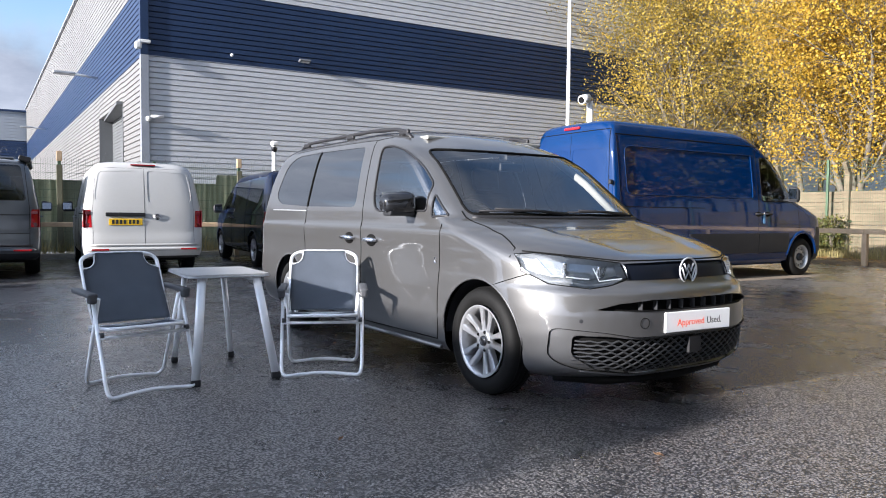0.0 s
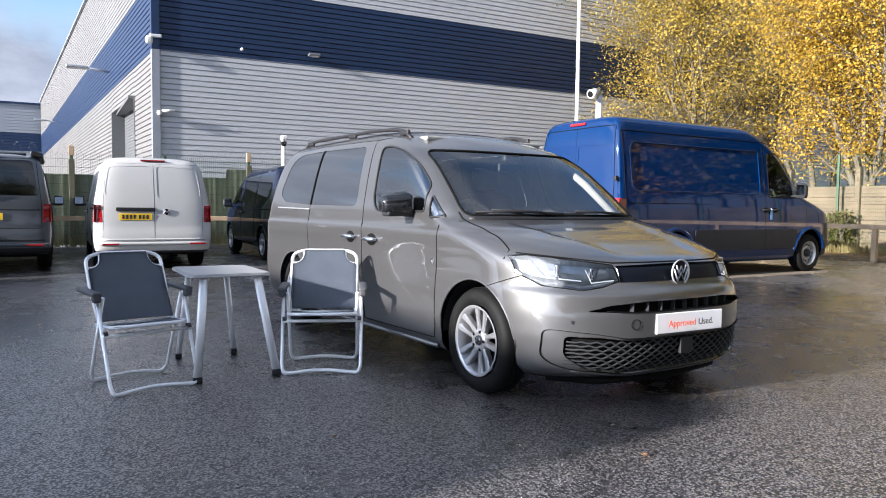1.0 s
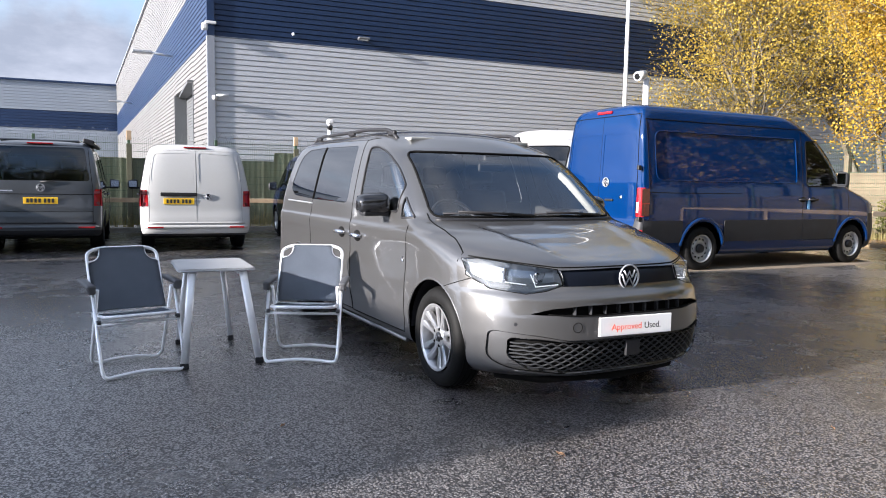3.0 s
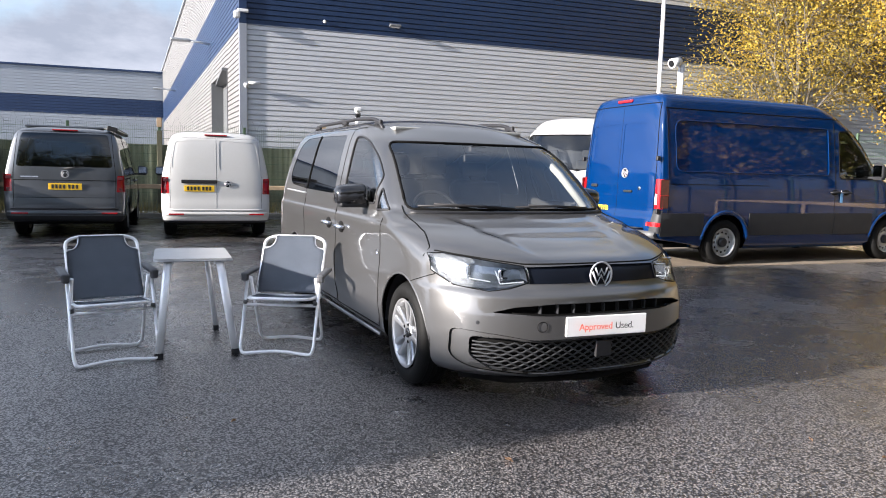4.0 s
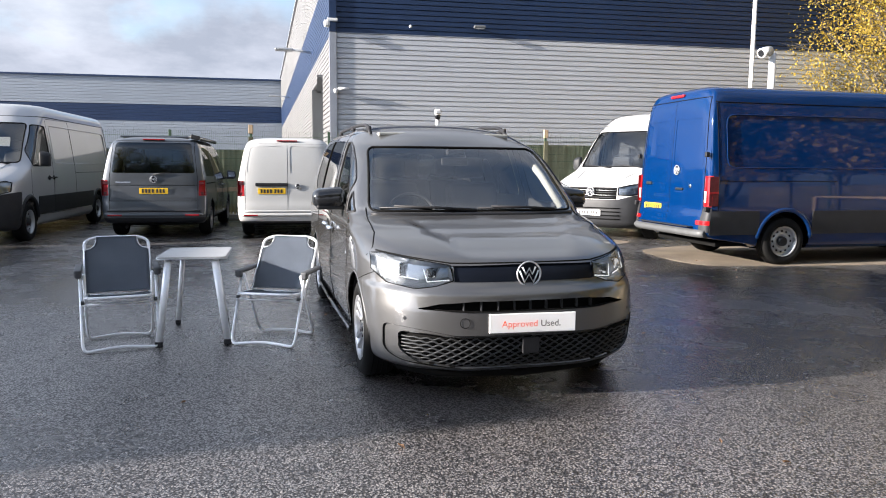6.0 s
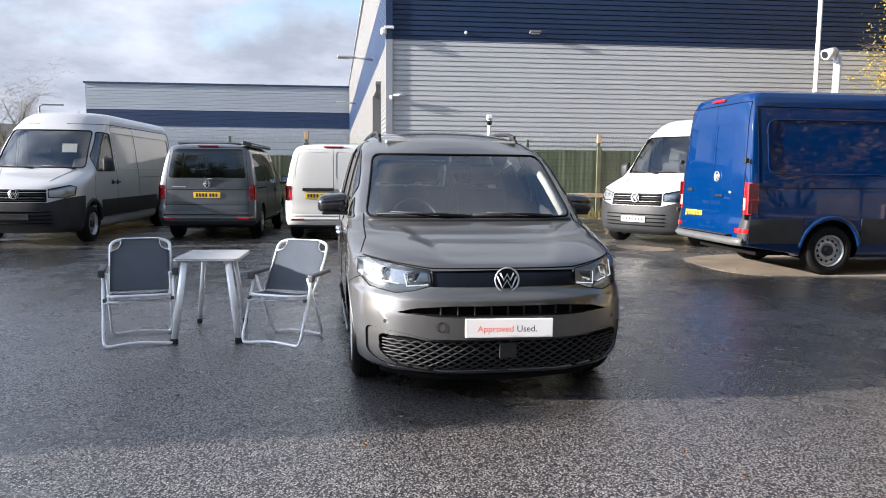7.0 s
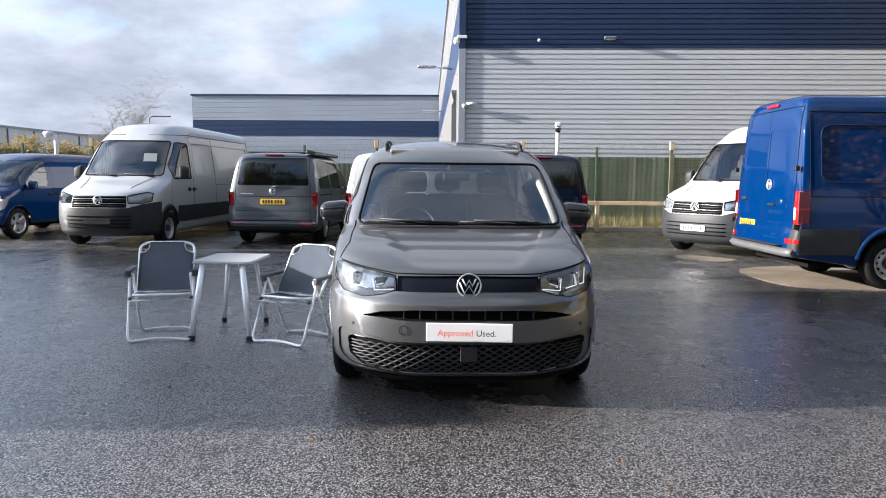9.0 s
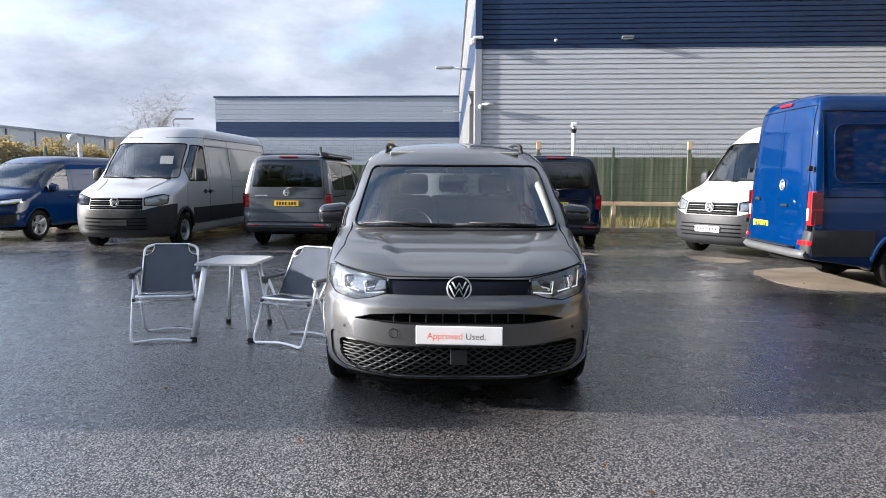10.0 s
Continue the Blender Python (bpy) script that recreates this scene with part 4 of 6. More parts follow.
        handle(sk, v, 2.215, 0.885, s, M["chrome"], 0.185)
        handle(sk, v, 2.585, 0.892, s, M["chrome"], 0.185)
        part("fuel_flap" if s > 0 else "repeater_badge", moved(lathe([(0, 0.018), (0.006, 0.016), (0.007, 0.0005)], 16), pose(sk.at("x", s, 1.33, 0.785).x - (0.0 if s > 0 else 0.006), 1.33, 0.785)), M["chrome"], v)
        sill = tube([(s * 0.905, 1.27, 0.225), (s * 0.915, 2.4, 0.222), (s * 0.912, 3.46, 0.225)], 0.013, 8, True, 1.2)
        part("sill_strip", sill, paint, v)
        mirror(v, s, 1.67, 0.885, 1.125, 1.085, 1.245, 0.15, "gloss_black", 1.085, 0.88)
        # rail on the roof: a bar on three feet
        pts = []
        for y, up in ((2.14, -0.012), (2.26, 0.03), (2.38, 0.04), (2.8, 0.036), (3.2, 0.036), (3.7, 0.036), (4.05, 0.036), (4.20, 0.026), (4.30, -0.012)):
            p = sk.at("z", 1, s * 0.60, y)
            pts.append((p.x, y, p.z + up))
        rail = part("roof_rail", tube(rounded(pts, 0.06), 0.017, 8, True, 0.9), M["black"], v, "black roof rail")
        for y in (2.27, 3.2, 4.16):
            part("rail_foot", boxed((s * 0.60, y, sk.at("z", 1, s * 0.60, y).z + 0.022), (0.03, 0.14, 0.04), 0.012), M["black"], rail)
    # bonnet edge, wipers and cowl
    sk.seam(v, [(-0.88, 0.50 + 0.12), (-0.84, 0.62), (-0.80, 0.80), (-0.80, 1.05), (-0.79, 1.22)], "z", 1, 0.005)
    sk.seam(v, [(0.88, 0.62), (0.84, 0.62), (0.80, 0.80), (0.80, 1.05), (0.79, 1.22)], "z", 1, 0.005)
    sk.seam(v, [(-0.83, 0.878), (-0.62, 0.852), (-0.45, 0.832), (0, 0.832), (0.45, 0.832), (0.62, 0.852), (0.83, 0.878)], "y", -1, 0.0055)
    part("cowl", sk.line([(-0.76, 1.066), (-0.4, 1.062), (0.4, 1.062), (0.76, 1.066)], "y", -1, 0.018, -0.004), M["black"], v)
    for x0, x1, z1 in ((-0.02, -0.60, 1.105), (0.60, 0.10, 1.10)):
        a, b = sk.at("y", -1, x0, 1.075, 0.02), sk.at("y", -1, x1, z1, 0.025)
        wip = part("wiper", tube([a, (a + b) / 2 + Vector((0, -0.02, 0.005)), b], [0.014, 0.010, 0.008], 6), M["black"], v)
        b2 = sk.at("y", -1, (x0 + x1) / 2, 1.10, 0.012)
        part("wiper_blade", tube([sk.at("y", -1, x1 - 0.10, z1 - 0.004, 0.01), b2, sk.at("y", -1, (x0 + 2 * x0 + x1) / 4, 1.092, 0.01)], 0.007, 5), M["black"], wip)
    part("screen_edge", sk.line(screen, "y", -1, 0.010, -0.002, 0.03, True), M["gap"], v)
    # the rear
    tail = smooth_poly([(-0.64, 1.12), (0.64, 1.12), (0.58, 1.55), (-0.58, 1.55)], 0.08)
    sk.panel("rear_window", tail, "y", 1, M["tint_mid"], v, -0.004, 0.0, "", lambda c: c.y > 4).visible_shadow = False
    for s in (-1, 1):
        sk.panel("tail_lamp", [(s * 0.74, 0.72), (s * 0.89, 0.72), (s * 0.87, 1.12), (s * 0.80, 1.12)], "y", 1, M["dark_red"], v, 0.002, 0.0, "", lambda c: c.y > 4)
    # interior
    part("dashboard", boxed((0, 1.42, 0.93), (1.44, 0.50, 0.22), 0.08, None, 3), M["black"], v)
    part("cabin_floor", boxed((0, 2.9, 0.36), (1.5, 3.3, 0.04)), M["seat"], v)
    part("headliner", boxed((0, 3.1, 1.66), (1.12, 2.2, 0.03), 0.01), M["lining"], v)
    steering(v, -0.36, 1.62, 1.03)
    seats(v, ((-0.37, 2.05), (0.37, 2.05), (-0.45, 3.1), (0.0, 3.1), (0.45, 3.1)))
    for s in (-1, 1):
        part("pillar_lining", tube([(s * 0.775, 1.34, 1.08), (s * 0.71, 1.62, 1.33), (s * 0.65, 1.92, 1.54)], 0.03, 8), M["lining"], v)
    for s in (-1, 1):
        part("rear_trim", boxed((s * 0.60, 4.42, 0.90), (0.28, 0.08, 0.80), 0.03), M["lining"], v)
    part("rear_view_mirror", boxed((0, 1.70, 1.44), (0.22, 0.03, 0.065), 0.012), M["black"], v)
    part("sensor_housing", boxed((0, 1.71, 1.51), (0.15, 0.10, 0.05), 0.015), M["black"], v)
    part("body", sk.bm, paint, v, "metallic grey painted body")
    part("underbody", boxed((0, 2.55, 0.20), (1.2, 3.9, 0.05)), M["gap"], v)
    part("front_skirt", tube([(-0.72, 0.42, 0.18), (-0.5, 0.24, 0.165), (0, 0.16, 0.16), (0.5, 0.24, 0.165), (0.72, 0.42, 0.18)], 0.03, 8), M["gap"], v)
    return v


grey_van(pose(-0.008, 0.0, 0.0, 0, 0, 4.5))
# ---- the other vans ----
def transporter(m, paint, label, rear="doors", windows=False, awning=False, group="vans parked by the fence", wheels="five"):
    """A mid-size van, its front at y 0 facing minus y; rear: doors (two panel doors) or gate (one glazed tailgate)."""
    v = thing("parked_van", m, label, "van", group)
    keys = [
        (0.29, 0.22, 4.78, 0.88, 0.5, 2.7, 0.12),
        (0.335, 0.09, 4.86, 0.92, 0.6, 2.8, 0.13),
        (0.45, 0.03, 4.89, 0.945, 0.66, 2.9, 0.13),
        (0.60, 0.02, 4.88, 0.952, 0.68, 2.9, 0.11),
        (0.75, 0.06, 4.85, 0.952, 0.66, 2.9, 0.10),
        (0.93, 0.12, 4.84, 0.947, 0.62, 3.0, 0.10),
        (1.00, 0.26, 4.835, 0.942, 0.60, 3.1, 0.10),
        (1.06, 0.42, 4.83, 0.938, 0.52, 3.2, 0.10),
        (1.11, 0.60, 4.825, 0.935, 0.45, 3.2, 0.10),
        (1.15, 0.72, 4.82, 0.93, 0.42, 3.2, 0.10),
        (1.40, 1.01, 4.78, 0.885, 0.42, 3.0, 0.10),
        (1.65, 1.36, 4.73, 0.835, 0.44, 2.9, 0.11),
        (1.80, 1.65, 4.69, 0.79, 0.5, 2.8, 0.14),
        (1.88, 1.86, 4.63, 0.735, 0.55, 2.7, 0.2),
        (1.93, 2.15, 4.5, 0.62, 0.6, 2.6, 0.3),
        (1.955, 2.5, 4.3, 0.40, 0.6, 2.5, 0.4),
        (1.963, 2.9, 4.0, 0.14, 0.4, 2.4, 0.4),
    ]
    sk = Skin(keys, [2, 3, 3, 3, 4, 3, 3, 3, 2, 6, 6, 4, 3, 3, 3, 2], 16, 20, 9)
    dark = lambda c: c.y > 4.0
    frt = lambda c: c.y < 2.0
    screen = smooth_poly([(-0.77, 1.18), (0.77, 1.18), (0.70, 1.76), (-0.70, 1.76)], 0.06)
    sk.panel("windscreen", screen, "y", -1, M["tint_mid"], v, -0.003, 0.0, "", frt)
    door = smooth_poly([(1.05, 1.16), (1.95, 1.16), (1.99, 1.76), (1.66, 1.76), (1.14, 1.36)], 0.05)
    for s in (-1, 1):
        sk.panel("side_window", door, "x", s, M["tint_mid"], v, -0.004)
        if windows:
            sk.panel("side_window", smooth_poly([(2.18, 1.17), (3.25, 1.17), (3.25, 1.77), (2.20, 1.77)], 0.05), "x", s, M["tint"], v, -0.003)
            sk.panel("side_window", smooth_poly([(3.36, 1.17), (4.50, 1.19), (4.42, 1.74), (3.36, 1.77)], 0.06), "x", s, M["tint"], v, -0.003)
        sk.seam(v, [(1.10, 1.10), (1.10, 0.55), (1.36, 0.34), (2.08, 0.33), (2.10, 1.1), (2.12, 1.82)], "x", s)
        sk.seam(v, [(2.10, 0.34), (3.30, 0.34), (3.31, 1.1), (3.31, 1.82)], "x", s)
        sk.seam(v, [(3.32, 1.05), (4.60, 1.05)], "x", s, 0.012)
        handle(sk, v, 1.98, 0.98, s, paint, 0.2)
        handle(sk, v, 2.25, 0.98, s, paint, 0.2)
        mirror(v, s, 1.26, 0.97, 1.17, 1.10, 1.30, 0.13, "black" if paint != M["blue_paint"] else "blue_paint", 1.12, 0.92)
        lamp = [(s * a, b) for a, b in ((0.50, 0.80), (0.50, 0.90), (0.88, 0.965), (0.90, 0.86), (0.70, 0.80))]
        sk.panel("headlamp", lamp, "y", -1, M["chrome"], v, -0.006, 0.0, "", lambda c: c.y < 0.9)
        part("lamp_lens", sk.line(lamp, "y", -1, 0.006, 0.0, 0.05, True), M["gap"], v)
        tail = smooth_poly([(s * 0.815, 0.82), (s * 0.99, 0.82), (s * 0.99, 1.11), (s * 0.83, 1.11)], 0.015)
        lamp_r = sk.panel("tail_lamp", tail, "y", 1, M["red"], v, 0.003, 0.006, "red tail lamp", dark)
        p = sk.at("y", 1, s * 0.86, 0.88)
        part("reversing_lens", boxed((s * 0.872, p.y - 0.001, 0.86), (0.07, 0.012, 0.06), 0.004), M["dark_red"], lamp_r)
        part("lamp_band", boxed((s * 0.872, p.y - 0.003, 1.06), (0.09, 0.012, 0.05), 0.004), M["dark_red"], lamp_r)
        part("tail_lamp_side", boxed((s * 0.940, 4.765, 0.97), (0.010, 0.10, 0.31), 0.004), M["dark_red"], lamp_r)
        part("bumper_reflector", boxed((s * 0.70, 4.925, 0.45), (0.26, 0.012, 0.03), 0.004), M["red"], v)
    # front trim
    sk.panel("grille", smooth_poly([(-0.49, 0.80), (0.49, 0.80), (0.49, 0.90), (-0.49, 0.90)], 0.01), "y", -1, M["black"], v, -0.012, -0.014, "", lambda c: c.y < 0.6)
    low = sk.panel("front_bumper_intake", smooth_poly([(-0.80, 0.36), (0.80, 0.36), (0.86, 0.60), (-0.86, 0.60)], 0.04), "y", -1, M["black"], v, -0.02, -0.022, "", lambda c: c.y < 0.6)
    for z in (0.42, 0.48, 0.54):
        part("grille_bar", sk.line([(-0.7, z), (0.7, z)], "y", -1, 0.010, -0.01, 0.1), M["cladding_black"], low)
    badge(v, pose(0, 0.06, 0.855), 0.075)
    plate(v, pose(0, 0.01, 0.62), 0.52, 0.111, "white_plastic")
    # rear
    if rear == "doors":
        for s in (-1, 1):
            pane = smooth_poly([(s * 0.05, 1.25), (s * 0.77, 1.27), (s * 0.76, 1.42), (s * 0.70, 1.76), (s * 0.05, 1.79)], 0.06)
            sk.panel("door_pressing", pane, "y", 1, paint, v, -0.004, -0.005, "", dark)
        sk.seam(v, [(0.0, 0.52), (0.0, 1.86)], "y", 1, 0.003)
        sk.seam(v, [(-0.80, 0.55), (-0.80, 1.15), (-0.74, 1.83), (0.74, 1.83), (0.80, 1.15), (0.80, 0.55)], "y", 1, 0.0025)
        px, pz = -0.30, 0.915
        pr = sk.at("y", 1, px, 1.02)
        part("handle_strip", boxed((-px * 1.0, pr.y + 0.012, 1.04), (0.62, 0.03, 0.065), 0.012), M["black"], v)
        pr = sk.at("y", 1, -px, pz)
        plate(v, pose(-px, pr.y + 0.008, pz, 0, 0, 180), 0.52, 0.111)
        pr = sk.at("y", 1, -0.20, 1.0)
        badge(v, pose(-0.20, pr.y + 0.004, 1.0, 0, 0, 180), 0.06)
    else:
        sk.panel("rear_window", smooth_poly([(-0.76, 1.25), (0.76, 1.25), (0.68, 1.83), (-0.68, 1.83)], 0.06), "y", 1, M["tint_gate"], v, -0.003, 0.0, "dark tinted rear window", dark)
        sk.seam(v, [(-0.80, 0.52), (-0.80, 1.15), (-0.73, 1.86), (0.73, 1.86), (0.80, 1.15), (0.80, 0.52)], "y", 1, 0.005)
        sk.seam(v, [(-0.80, 1.02), (0.80, 1.02)], "y", 1, 0.006)
        sk.seam(v, [(-0.80, 0.72), (0.80, 0.72)], "y", 1, 0.004)
        pr = sk.at("y", 1, 0, 0.90)
        plate(v, pose(0, pr.y + 0.008, 0.91, 0, 0, 180), 0.52, 0.111)
        part("gate_handle", boxed((0, pr.y + 0.008, 0.64), (0.24, 0.02, 0.05), 0.012), M["gap"], v)
        pr = sk.at("y", 1, 0, 1.13)
        badge(v, pose(0, pr.y + 0.004, 1.13, 0, 0, 180), 0.065)
        part("model_lettering_bar", boxed((0.55, sk.at("y", 1, 0.55, 1.08).y + 0.003, 1.075), (0.27, 0.004, 0.022)), M["chrome"], v)
        part("rear_wiper", tube([sk.at("y", 1, 0.0, 1.22, 0.02), sk.at("y", 1, -0.30, 1.26, 0.02)], [0.016, 0.007], 6), M["black"], v)
    low_z = 0.40 if rear == "gate" else 0.33
    sk.panel("bumper_valance", [(-0.96, 0.20), (0.96, 0.20), (0.96, low_z), (-0.96, low_z)], "y", 1, M["black"], v, 0.002, 0.004, "", dark)
    part("brake_light", boxed((0, 4.645, 1.89), (0.40, 0.05, 0.025), 0.008), M["red"], v)
    part("rear_bumper", sk.line([(-0.90, 0.455), (0.90, 0.455)], "y", 1, 0.045, -0.015, 0.1, False, 0.8), paint, v)
    part("bumper_step", sk.line([(-0.84, 0.525), (0.84, 0.525)], "y", 1, 0.02, -0.004, 0.1), M["black"] if rear == "gate" else paint, v)
    if awning:
        aw = part("roof_awning", moved(boxed((0, 0, 0), (0.17, 2.60, 0.075), 0.025, None, 3), pose(-0.74, 3.20, 1.945, 0, -14)), M["black"], v, "black folded awning on the roof edge")
        part("awning_cap", moved(boxed((0, 0, 0), (0.18, 0.05, 0.085), 0.02, None, 3), pose(-0.74, 4.50, 1.945, 0, -14)), M["black"], aw)
        part("awning_strip", moved(boxed((0, 0, 0), (0.012, 2.56, 0.02), 0.003), pose(-0.83, 3.20, 1.93, 0, -14)), M["galv"], aw)
        part("roof_lid", boxed((0.04, 3.15, 1.955), (1.26, 2.5, 0.035), 0.015), paint, v)
    arches(sk, v, ((0.93, 0.345), (3.93, 0.345)), 0.385)
    for y in (0.93, 3.93):
        for s in (-1, 1):
            wheel(v, s * 0.82, y, 0.338, 0.338, 0.22, wheels, 0.215, s)
        for s in (-1, 1):
            arc = [(y + 0.392 * math.cos(a), 0.345 + 0.392 * math.sin(a)) for a in (math.pi * (0.02 + 0.96 * k / 20) for k in range(21))]
            part("arch_lip", sk.line(arc, "x", s, 0.010, -0.004), paint, v)
    part("underbody", boxed((0, 2.45, 0.27), (1.5, 4.3, 0.06)), M["gap"], v)
    part("dashboard", boxed((0, 1.25, 1.02), (1.5, 0.5, 0.2), 0.06), M["black"], v)
    part("cabin_floor", boxed((0, 2.8, 0.5), (1.6, 3.8, 0.04)), M["seat"], v)
    seats(v, ((-0.42, 2.0), (0.42, 2.0)) + (((-0.40, 3.9), (0.40, 3.9)) if rear == "gate" else ()), 0.72)
    part("body", sk.bm, paint, v)
    return v


def big_van(m, paint, label, group="large panel vans", length=5.986, base=3.64, trim="cladding_black", plate_kind="yellow", orange=False):
    """A high-roofed panel van, its front at y 0 facing minus y."""
    v = thing("panel_van", m, label, "van", group)
    R = length
    keys = [
        (0.24, 0.20, R - 0.95, 0.90, 0.5, 2.8, 0.10),
        (0.32, 0.06, R - 0.70, 0.975, 0.55, 3.0, 0.10),
        (0.42, 0.03, R - 0.06, 0.995, 0.57, 3.0, 0.10),
        (0.50, 0.01, R, 1.005, 0.58, 3.0, 0.09),
        (0.70, 0.02, R - 0.02, 1.018, 0.58, 3.0, 0.08),
        (0.85, 0.05, R - 0.05, 1.02, 0.56, 3.0, 0.07),
        (1.00, 0.09, R - 0.052, 1.02, 0.54, 3.0, 0.07),
        (1.10, 0.16, R - 0.055, 1.018, 0.52, 3.1, 0.07),
        (1.18, 0.34, R - 0.057, 1.015, 0.5, 3.2, 0.07),
        (1.26, 0.58, R - 0.06, 1.01, 0.46, 3.2, 0.07),
        (1.34, 0.84, R - 0.062, 1.005, 0.42, 3.2, 0.07),
        (1.40, 0.96, R - 0.065, 1.0, 0.40, 3.1, 0.07),
        (1.80, 1.30, R - 0.085, 0.955, 0.42, 3.0, 0.07),
        (2.10, 1.57, R - 0.10, 0.915, 0.46, 2.9, 0.07),
        (2.30, 1.80, R - 0.115, 0.882, 0.55, 2.8, 0.08),
        (2.43, 1.96, R - 0.13, 0.85, 0.65, 2.8, 0.10),
        (2.53, 2.15, R - 0.16, 0.79, 0.7, 2.7, 0.14),
        (2.58, 2.38, R - 0.25, 0.66, 0.7, 2.6, 0.25),
        (2.605, 2.70, R - 0.5, 0.42, 0.6, 2.5, 0.4),
        (2.612, 3.2, R - 0.9, 0.15, 0.4, 2.4, 0.4),
    ]
    sk = Skin(keys, [2, 3, 2, 3, 3, 3, 3, 3, 3, 3, 2, 6, 5, 4, 3, 4, 3, 3, 2], 18, 24, 9)
    rearf = lambda c: c.y > R - 1.0
    WF, WR = 1.0, 1.0 + base
    screen = smooth_poly([(-0.83, 1.43), (0.83, 1.43), (0.755, 2.18), (-0.755, 2.18)], 0.07)
    ws = sk.panel("windscreen", screen, "y", -1, M["tint_mid"], v, -0.003, 0.0, "", lambda c: c.y < 2.4)
    ws.visible_shadow = False
    part("screen_edge", sk.line(screen, "y", -1, 0.014, -0.002, 0.06, True), M["gap"], v)
    door = smooth_poly([(1.28, 1.37), (2.26, 1.37), (2.26, 2.14), (1.84, 2.16), (1.36, 1.66)], 0.06)
    for s in (-1, 1):
        sw = sk.panel("side_window", door, "x", s, M["tint_mid"], v, -0.004)
        sw.visible_shadow = False
        part("window_seal", sk.line(door, "x", s, 0.010, 0.0, 0.06, True), M["gap"], v)
        # pressed panels and the body line
        for a, b in ((2.50, R - 0.36),):
            poly = smooth_poly([(a, 1.42), (b, 1.42), (b, 2.17), (a, 2.17)], [0.06, 0.14, 0.14, 0.06])
            if b <= R - 0.2:
                sk.panel("side_pressing", poly, "x", s, paint, v, -0.014, -0.015)
                part("pressing_edge", sk.line(poly, "x", s, 0.007, 0.0, 0.12, True), paint, v)
        sk.seam(v, [(1.18, 1.34), (1.12, 0.9), (1.38, 0.46), (2.34, 0.44), (2.36, 1.3), (2.37, 2.28)], "x", s)
        if s > 0:
            sk.seam(v, [(2.37, 2.30), (3.76, 2.32), (3.78, 2.2), (3.78, 1.2), (3.78, 0.44), (2.36, 0.44)], "x", s)
        sk.seam(v, [(1.3, 2.30), (2.4, 2.335), (R - 0.2, 2.345)], "x", s, 0.008)
        sk.seam(v, [(3.80, 1.23), (R - 0.12, 1.23)], "x", s, 0.005)
        sk.seam(v, [(R - 0.22, 0.55), (R - 0.22, 2.33)], "x", s, 0.006)
        handle(sk, v, 2.10, 1.14, s, M["black"], 0.22)
        handle(sk, v, 2.36, 1.14, s, M["black"], 0.22)
        mirror(v, s, 1.50, 1.05, 1.24, 1.38, 1.66, 0.13, "cladding_black", 1.42, 0.99)
        # rubbing strips and arch flares of dark plastic
        for a, b in ((WF + 0.45, 2.335), (2.345, WR - 0.45), (WR + 0.45, R - 0.10)):
            sk.panel("rubbing_strip", smooth_poly([(a, 0.46), (b, 0.46), (b, 0.80), (a, 0.80)], 0.012), "x", s, M[trim], v, 0.014, 0.016)
        lamp = [(s * a, b) for a, b in ((0.57, 0.885), (0.55, 1.03), (0.86, 1.105), (0.945, 1.075), (0.94, 0.925), (0.80, 0.875))]
        hl = sk.panel("headlamp", lamp, "y", -1, M["lens"], v, 0.002, 0.0, "", lambda c: c.y < 0.9)
        bowl = bmesh.new()
        bowl.from_mesh(hl.data)
        bmesh.ops.translate(bowl, verts=bowl.verts, vec=(0, 0.03, 0))
        part("lamp_bowl", bowl, M["lamp_bowl"], hl)
        part("lamp_seal", sk.line(lamp, "y", -1, 0.008, 0.0, 0.05, True), M["gap"], hl)
        for a in (0.66, 0.80):
            p = sk.at("y", -1, s * a, 0.97, 0.0)
            if p is None:
                continue
            part("reflector", moved(lathe([(0.0, 0.062), (0.04, 0.05), (0.07, 0.03), (0.07, 0.0005)], 20, "y"), pose(p.x, p.y + 0.02, 0.965)), M["chrome"], hl)
        # tail lamps wrap round the corner
        tl = sk.panel("tail_lamp", smooth_poly([(s * 0.90, 0.86), (s * 1.05, 0.86), (s * 1.05, 1.30), (s * 0.90, 1.30)], 0.01), "y", 1, M["red"], v, 0.005, 0.007, "tall red tail lamp", rearf)
        part("tail_lamp_side", boxed((s * 1.018, R - 0.145, 1.08), (0.012, 0.15, 0.42), 0.005), M["dark_red"], tl)
        part("lamp_divider", boxed((s * 1.022, R - 0.145, 1.06), (0.010, 0.15, 0.02), 0.003), M["red"], tl)
        part("reversing_lens", boxed((s * 0.935, R - 0.066, 1.00), (0.04, 0.02, 0.16), 0.006), M["white_plastic"], tl)
        sk.panel("bumper_reflector", [(s * 0.80, 0.60), (s * 1.05, 0.60), (s * 1.05, 0.66), (s * 0.80, 0.66)], "y", 1, M["red"], v, 0.014, 0.016, "red reflector", rearf)
        part("hinge", boxed((s * 0.955, R - 0.05, 1.60), (0.05, 0.06, 0.07), 0.01), M["black"], v)
        part("hinge", boxed((s * 1.00, R - 0.045, 0.83), (0.05, 0.06, 0.07), 0.01), M["black"], v)
        for y in (WF, WR):
            arc = [(y + 0.455 * math.cos(a), 0.36 + 0.455 * math.sin(a)) for a in (math.pi * (0.03 + 0.94 * k / 22) for k in range(23))]
            part("arch_flare", sk.line(arc, "x", s, 0.040, -0.012), paint if trim == "cladding_black" and paint == M["blue_paint"] else M[trim], v)
    # front bumper and grille
